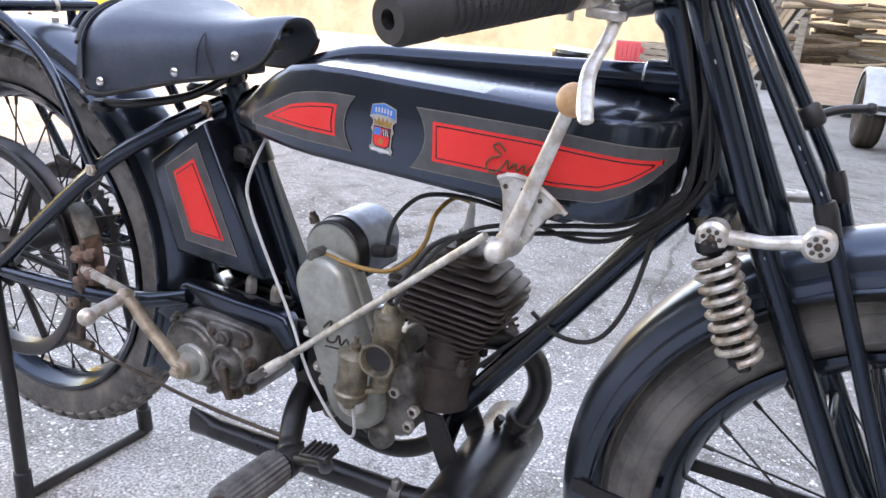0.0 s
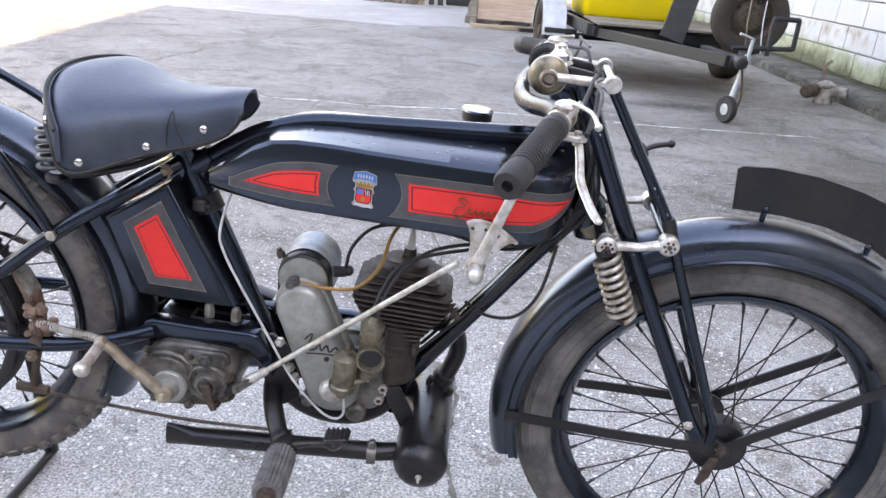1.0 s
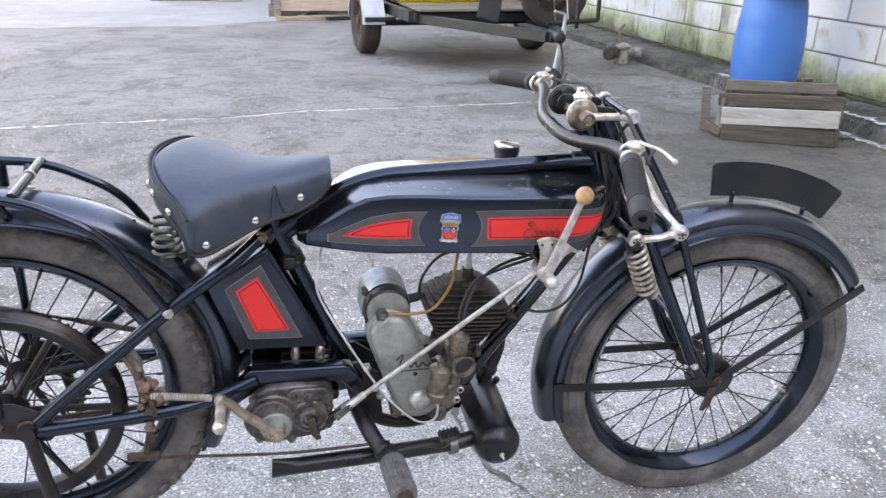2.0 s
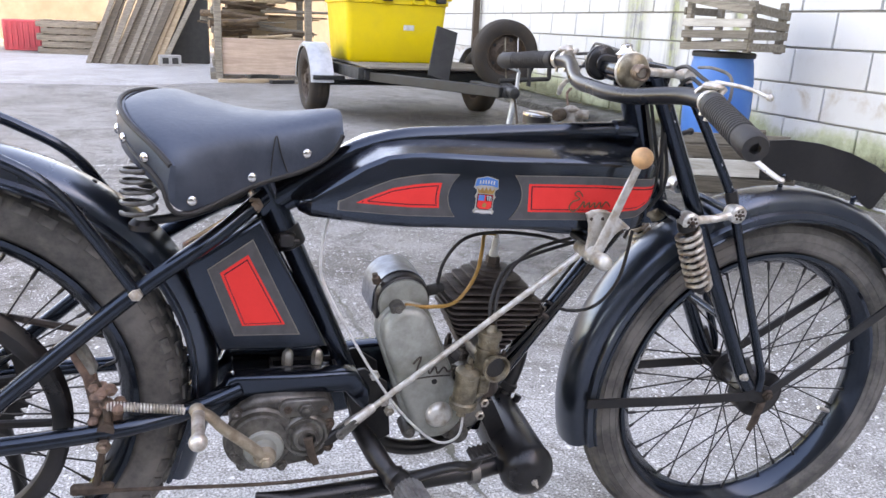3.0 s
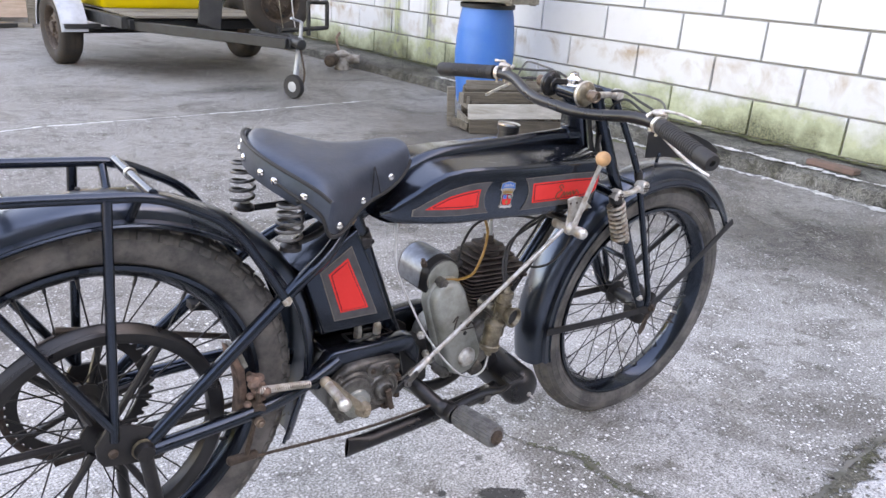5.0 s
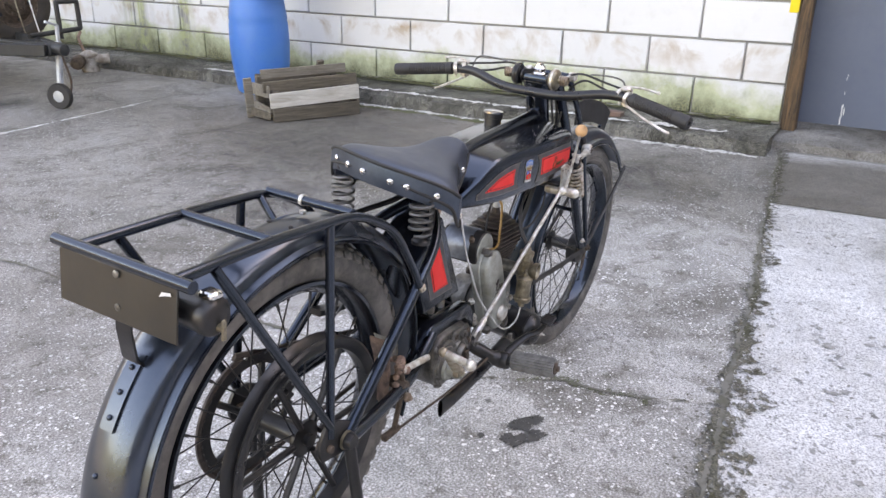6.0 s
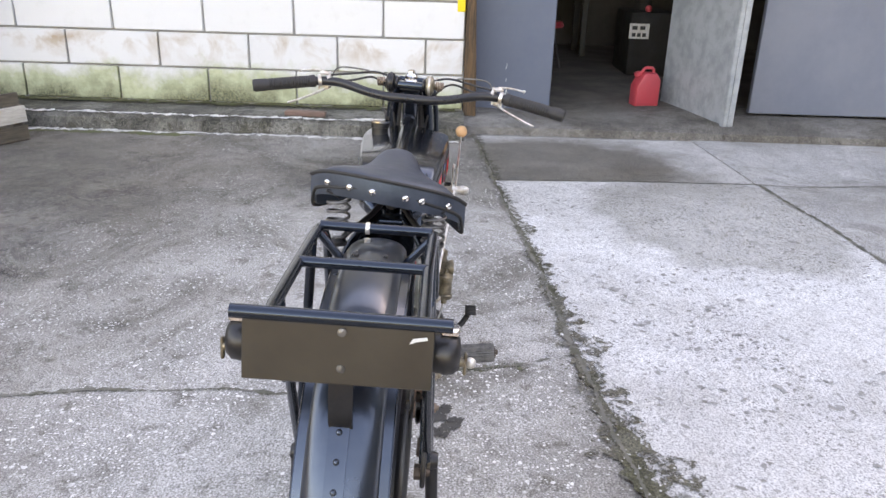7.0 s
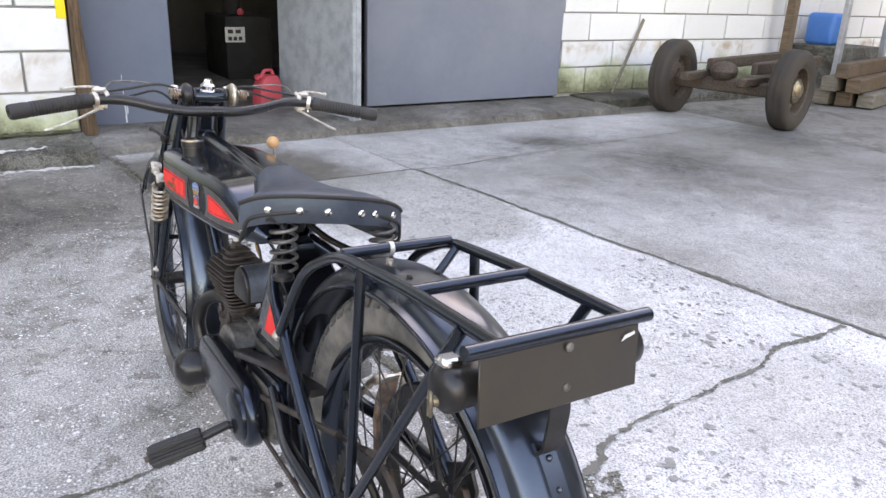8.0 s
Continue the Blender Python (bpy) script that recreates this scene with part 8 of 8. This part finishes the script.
for k, x in enumerate((0.36, 0.48)):
    part("loose_wire", tube(bm_new(), spline([(x, -1.64, 0.80), (x - 0.02, -1.70, 0.62), (x, -1.72, 0.42)], 6), 0.005, 6), WHITE_CABLE if k else BRASS, tr)
part("chain_drop", tube(bm_new(), spline([(0.05, -2.46, 0.40), (0.08, -2.48, 0.2), (0.06, -2.46, 0.08)], 6), 0.008, 6), RUST, tr)

# yellow lidded bin on the trailer
yb = thing("plastic_bin", "yellow plastic lidded bin with black latches on the trailer", "bin", pose(1.98, 6.80, 0.51, 0, 0, 4))
bm = bm_new()
rows = []
for z, k in ((0.0, 0.90), (0.02, 0.93), (0.30, 0.965), (0.54, 1.0), (0.545, 1.04), (0.585, 1.04)):
    hx, hy, rr = 0.51 * k, 0.42 * k, 0.06
    ring = []
    for cx, cy, q in ((hx, hy, 0), (-hx, hy, 1), (-hx, -hy, 2), (hx, -hy, 3)):
        ox, oy = cx - math.copysign(rr, cx), cy - math.copysign(rr, cy)
        ring += [bm.verts.new((ox + rr * math.cos(q * math.pi / 2 + math.pi / 2 * j / 4), oy + rr * math.sin(q * math.pi / 2 + math.pi / 2 * j / 4), z)) for j in range(5)]
    rows.append(ring)
for p, q in zip(rows, rows[1:]):
    for k in range(20):
        bm.faces.new((p[k], p[(k + 1) % 20], q[(k + 1) % 20], q[k]))
bm.faces.new(rows[0][::-1])
bm.faces.new(rows[-1])
part("body", bm, BIN_YELLOW, yb)
part("lid", box(bm_new(), (1.10, 0.92, 0.07), (0, 0, 0.625), bevel=0.02, seg=2), BIN_YELLOW, yb)
for x in (-0.12, 0.42):
    part("latch", box(bm_new(), (0.10, 0.04, 0.09), (x, -0.475, 0.61), bevel=0.008), TRAILER_BLACK, yb, "black latch")
for x in (-0.48, -0.25, 0.15, 0.28):
    part("rib", box(bm_new(), (0.03, 0.05, 0.05), (x, -0.44, 0.575), bevel=0.004), BIN_YELLOW, yb)
part("label", box(bm_new(), (0.11, 0.003, 0.05), (0.12, -0.4085, 0.33)), WHITE_CABLE, yb, "small blank white label")

# wooden pallet box with firewood, beyond the trailer
pb = thing("pallet_box", "large plywood pallet box filled with scrap wood and branches", "pallet box", pose(1.02, 10.9, 0, 0, 0, 0))
part("front_panel", box(bm_new(), (1.22, 0.03, 0.50), (0.05, -0.40, 0.33), bevel=0.004), PLYWOOD, pb)
part("side_panel", box(bm_new(), (0.03, 1.0, 0.40), (-0.60, 0.12, 0.33), bevel=0.004), WOOD_PALE, pb)
part("back_panel", box(bm_new(), (1.22, 0.03, 0.85), (0.05, 0.60, 0.50), bevel=0.004), WOOD_PALE, pb)
for x, y in ((-0.60, -0.43), (0.66, -0.43), (-0.60, 0.62), (0.66, 0.62)):
    part("corner_post", box(bm_new(), (0.10, 0.08, 1.15), (x, y, 0.575), bevel=0.006), WOOD_GREY, pb)
part("skid", box(bm_new(), (0.12, 1.1, 0.10), (-0.66, 0.1, 0.05), bevel=0.006), WOOD_GREY, pb)
for z in (0.22, 0.48, 0.68, 0.95):
    part("side_slat", box(bm_new(), (0.05, 0.9, 0.10), (-0.66, 0.1, z), bevel=0.006), WOOD_PALE if z == 0.48 else WOOD_GREY, pb)
rnd = random.Random(5)
for k in range(46):
    x, y, z = rnd.uniform(-0.5, 0.6), rnd.uniform(-0.3, 0.5), 0.58 + 0.02 * k
    a = rnd.uniform(-0.5, 0.5)
    L = rnd.uniform(0.25, 0.5) if k < 30 else rnd.uniform(0.35, 0.55)
    d = Vector((math.cos(a), math.sin(a), rnd.uniform(-0.12, 0.12))) * L
    z = min(z, 1.32)
    r = rnd.uniform(0.012, 0.03) if k % 3 else rnd.uniform(0.04, 0.06)
    part("wood_piece", tube(bm_new(), [Vector((x, y, z)) - d, Vector((x, y, z)) + Vector((0, 0, rnd.uniform(-0.02, 0.02))), Vector((x, y, z)) + d], [r, r * 0.9, r * 0.7], 7), rnd.choice((WOOD_PALE, WOOD_DARK, WOOD_GREY, WOOD_DARK)), pb)
for k, (x, y, a, L, mat) in enumerate(((0.70, 9.98, 4, 0.62, WOOD_PALE), (1.05, 10.15, -6, 0.7, WOOD_PALE), (0.9, 10.2, 35, 0.24, TRAILER_BLACK), (1.1, 10.22, -15, 0.26, TRAILER_BLACK), (1.25, 9.95, 20, 0.35, TRAILER_BLACK), (1.45, 10.0, -20, 0.3, WOOD_GREY), (1.0, 10.24, 12, 0.3, TRAILER_BLACK))):
    ob = part("offcut", box(bm_new(), (L, 0.10, 0.05), bevel=0.005), mat)
    ob.matrix_world = pose(x, y, 0.026 + (0.05 if k in (2, 3, 6) else 0), 0, 0, a)
    tagged(ob, "pale sawn timber offcut on the ground" if mat is WOOD_PALE else ("dark tarry timber offcut on the ground" if mat is TRAILER_BLACK else "grey timber offcut on the ground"), "timber", "offcuts by the pallet box")

# boards leaning in a bundle, and a hollow block
lb = thing("leaning_boards", "bundle of weathered boards leaning on a dark frame", "boards", pose(-1.0, 13.6, 0))
for k in range(13):
    x = -0.66 + 0.098 * k
    tilt = 0.72 + 0.14 * noise.noise((k * 1.7, 1, 2)) + 0.012 * k
    plank("board", (x, -0.25 + 0.05 * (k % 3), 0.0), (x + tilt, 0.50 + 0.04 * (k % 3), 1.85 + 0.35 * noise.noise((k * 2.0, 3, 1))), 0.085 + 0.03 * (k % 2), 0.035, WOOD_PALE if k in (10, 11) else (WOOD_BROWN if k % 4 == 1 else WOOD_GREY), lb, up=(1, 0.15 * noise.noise((k, 7, 7)), 0.3))
part("dark_frame", box(bm_new(), (0.75, 0.5, 1.8), (0.95, 0.75, 0.9), bevel=0.02), TRAILER_BLACK, lb)
hb = thing("hollow_block", "grey hollow concrete block on the ground", "block", pose(-0.35, 13.2, 0, 0, 0, 10))
bm = box(bm_new(), (0.36, 0.18, 0.19), (0, 0, 0.095), bevel=0.006)
part("body", bm, MORTAR, hb)
# the block is solid; flat black plates paint the shade of its cores
for x in (-0.08, 0.08):
    part("core_hole", box(bm_new(), (0.10, 0.004, 0.10), (x, -0.0905, 0.095)), RUBBER, hb)
# pallets, a red crate and a heap far behind
for k in range(5):
    ob = thing("pallet", "weathered wooden pallet lying in a stack", "pallet", pose(-2.35 + 0.05 * (k % 2), 16.6, 0.0 + 0.13 * k, 0, 0, 6 * (k % 2) - 3), "stack of pallets")
    for j in range(5):
        part("deck_board", box(bm_new(), (0.12, 0.9, 0.02), (-0.5 + 0.25 * j, 0, 0.12), bevel=0.003), WOOD_GREY, ob)
    for y in (-0.42, 0, 0.42):
        part("bearer", box(bm_new(), (1.12, 0.08, 0.105), (0, y, 0.0525), bevel=0.004), WOOD_GREY, ob)
rc = thing("plastic_crate", "red ribbed plastic crate standing on the pallets", "crate", pose(-3.3, 17.4, 0.0, 0, 0, 0))
part("body", box(bm_new(), (0.85, 0.6, 0.62), (0, 0, 0.31), bevel=0.02), CAN_RED, rc)
for k in range(8):
    part("rib", box(bm_new(), (0.035, 0.03, 0.5), (-0.37 + 0.105 * k, -0.312, 0.32), bevel=0.005), CAN_RED, rc)
bm = bm_new()
box(bm, (46.0, 0.3, 4.6), (-9.0, 24.0, 2.3))
tagged(part("wall_far", bm, FAR_WALL), "dull rendered wall at the far side of the yard", "wall", kind="structure")
# a sunlit grass bank closes the yard behind
bm = bm_new()
rows = []
for k in range(121):
    y = -36.0 + 0.5 * k
    rows.append([bm.verts.new((-24.0 - d + 0.5 * noise.noise((y * 0.4, d, 3.0)), y, z + (0.28 * noise.noise((y * 0.9, d * 1.3, 0.0)) if z > 0 else 0))) for d, z in ((0.0, -0.1), (0.3, 0.25), (0.9, 0.8), (1.8, 1.5), (3.0, 2.3), (4.6, 3.0), (7.0, 3.4))])
for p, q in zip(rows, rows[1:]):
    for k in range(6):
        bm.faces.new((p[k], p[k + 1], q[k + 1], q[k]))
tagged(part("grass_bank", bm, GRASS), "sunlit yellow-green grass bank behind the yard", "grass", kind="structure")
# pole by the wall
bm = box(bm_new(), (0.09, 0.09, 4.8), (4.22, 10.4, 2.4), bevel=0.008)
tagged(part("wall_pole", bm, RUST), "rusty steel pole against the wall", "pole", kind="structure")

# ---- beyond the wide door ----
ch = thing("chassis", "rusty bare vehicle axle with two worn wheels", "chassis", pose(3.42, -5.18, 0, 0, 0, 13.5))
for s in (-1, 1):
    road_wheel("wheel", ch, (s * 0.53, 0, 0.325), (s, 0, 0), 0.325, 0.17, RUST, "worn wheel with a rusty hub")
    part("hub_cap", lathe(bm_new(), [(0.11, 0), (0.10, 0.05), (0.05, 0.08), (0, 0.085)], (s * 0.53, 0, 0.325), (s, 0, 0), 20), BRASS, ch)
part("axle_beam", box(bm_new(), (0.95, 0.10, 0.11), (0, 0, 0.30), bevel=0.015), RUST, ch)
part("spring_pack", box(bm_new(), (0.08, 0.9, 0.07), (-0.25, -0.1, 0.37), bevel=0.01), RUST, ch)
part("spring_pack", box(bm_new(), (0.08, 0.9, 0.07), (0.25, -0.1, 0.37), bevel=0.01), RUST, ch)
part("side_member", box(bm_new(), (0.06, 1.5, 0.10), (-0.2, -0.75, 0.46), bevel=0.01), RUST, ch)
part("side_member", box(bm_new(), (0.06, 1.5, 0.10), (0.2, -0.75, 0.46), bevel=0.01), RUST, ch)
part("engine_lump", ball(bm_new(), (0.05, 0.02, 0.42), 0.12, 12, 0.7), RUST, ch)
bm = box(bm_new(), (0.10, 0.10, 4.8), (4.40, -7.35, 2.4), bevel=0.01)
tagged(part("wall_post", bm, WOOD_DARK), "brown timber post before the wall", "post", kind="structure")
bt = thing("blue_tank", "blue plastic tank in a pale frame beside the wall", "tank", pose(4.25, -8.0, 0))
part("body", box(bm_new(), (0.34, 0.30, 0.34), (0.06, 0.10, 0.71), bevel=0.05, seg=3), DRUM_BLUE, bt)
part("stand", box(bm_new(), (0.62, 0.8, 0.54), (0, 0, 0.27), bevel=0.01), CONCRETE_OLD, bt)
for y in (-0.42, 0.42):
    part("frame_post", box(bm_new(), (0.06, 0.06, 1.5), (-0.33, y, 0.75), bevel=0.006), GALV, bt)
ts = thing("timber_stack", "stack of old beams on the ground", "timber", pose(3.9, -8.3, 0, 0, 0, 14))
for k, (x, z, w) in enumerate(((-0.3, 0.08, 0.16), (-0.1, 0.08, 0.15), (0.1, 0.08, 0.16), (-0.2, 0.23, 0.14), (0.02, 0.23, 0.15), (-0.1, 0.37, 0.12))):
    part("beam", box(bm_new(), (w, 2.4, 0.14), (x, 0.05 * k, z), bevel=0.01), WOOD_DARK if k % 2 else WOOD_GREY, ts)
st = plank("prop_stick", (4.50, -4.88, 0.10), (4.585, -5.28, 0.78), 0.03, 0.02, WOOD_GREY, None)
tagged(st, "thin grey stick leaning against the block wall", "stick")
kerb("kerb_far", -16.0, -4.45, 4.25, 4.64, 0.09, "mossy concrete kerb along the far wall")

# ---- inside the workshop ----
can = thing("fuel_can", "red plastic fuel can just inside the doorway", "fuel can", pose(4.90, -1.57, 0.075, 0, 0, 12))
bm = prism(bm_new(), [(-0.095, 0.0), (0.095, 0.0), (0.095, 0.15), (0.05, 0.235), (0.03, 0.25), (-0.06, 0.25), (-0.095, 0.20)], -0.07, 0.07, 0.015, 2, plane="yz")
part("body", bm, CAN_RED, can)
part("handle", tube(bm_new(), fillet([(0, -0.06, 0.235), (0, -0.05, 0.285), (0, 0.02, 0.285), (0, 0.05, 0.235)], 0.02), 0.012, 10), CAN_RED, can)
part("cap", lathe(bm_new(), [(0.025, 0), (0.025, 0.03), (0, 0.032)], (0, 0.07, 0.225), (0, 0.4, 1), 16), CAN_RED, can)
sg = thing("paper_sign", "small white sheet with dark print on a machine", "sign", pose(6.50, -1.84, 0.50))
part("sheet", box(bm_new(), (0.006, 0.19, 0.14)), WHITE_CABLE, sg)
for y, z, w in ((0.045, 0.03, 0.05), (-0.03, 0.03, 0.05), (0.05, -0.035, 0.035), (0.0, -0.035, 0.035), (-0.05, -0.035, 0.035)):
    part("print_bar", box(bm_new(), (0.003, w, 0.035), (-0.0045, y, z)), TRAILER_BLACK, sg)
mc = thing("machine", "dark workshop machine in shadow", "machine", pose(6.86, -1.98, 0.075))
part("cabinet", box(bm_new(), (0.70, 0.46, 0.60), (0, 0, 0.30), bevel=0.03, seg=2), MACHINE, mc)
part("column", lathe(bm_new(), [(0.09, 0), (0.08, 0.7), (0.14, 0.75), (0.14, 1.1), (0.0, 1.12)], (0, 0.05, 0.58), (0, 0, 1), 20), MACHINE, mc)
# plain red ball standing for a small red light; it does not glow
part("lamp_knob", ball(bm_new(), (-0.30, 0.06, 0.63), 0.034, 12), CAN_RED, mc, "small red light on the machine")
# coloured black so that the bench is lost in the room's shade
wb = thing("workbench", "workbench blackened to sink into the dark workshop", "workbench", pose(8.4, -0.9, 0.075))
part("top", box(bm_new(), (0.8, 1.5, 0.06), (0, 0, 0.87), bevel=0.006), TRAILER_BLACK, wb)
for x in (-0.33, 0.33):
    for y in (-0.65, 0.65):
        part("leg", box(bm_new(), (0.07, 0.07, 0.84), (x, y, 0.42), bevel=0.005), TRAILER_BLACK, wb)
sl = thing("stool", "low stool with a red seat in the workshop", "stool", pose(7.0, -1.0, 0.075))
part("seat", lathe(bm_new(), [(0.0, 0.40), (0.17, 0.40), (0.18, 0.42), (0.16, 0.46), (0.0, 0.465)], (0, 0, 0), (0, 0, 1), 24, cap=False), CAN_RED, sl)
for k in range(3):
    a = 2 * math.pi * k / 3
    part("leg", rod(bm_new(), (0.08 * math.cos(a), 0.08 * math.sin(a), 0.40), (0.18 * math.cos(a), 0.18 * math.sin(a), 0), 0.012, 8), TRAILER_BLACK, sl)


# ---- pieces of the walls ----
SIZES = {}
for wall, jobs in WALLS:
    for x, y, z, w, h in jobs:
        key = (round(w, 3), round(h, 3))
        if key not in SIZES:
            bm = bm_new()
            box(bm, (0.03, w, h), bevel=0.005)
            ob = part("block", bm, BLOCK)
            SIZES[key] = ob.data
            ob.name = "block"
        else:
            ob = new("block", SIZES[key])
        ob.parent = wall
        ob.location = (x - 0.006 + 0.004 * noise.noise((y * 3, z * 5, 2)), y, z)
        ob.rotation_euler = (0, 0, 0.006 * noise.noise((y * 2, z * 7, 4)))
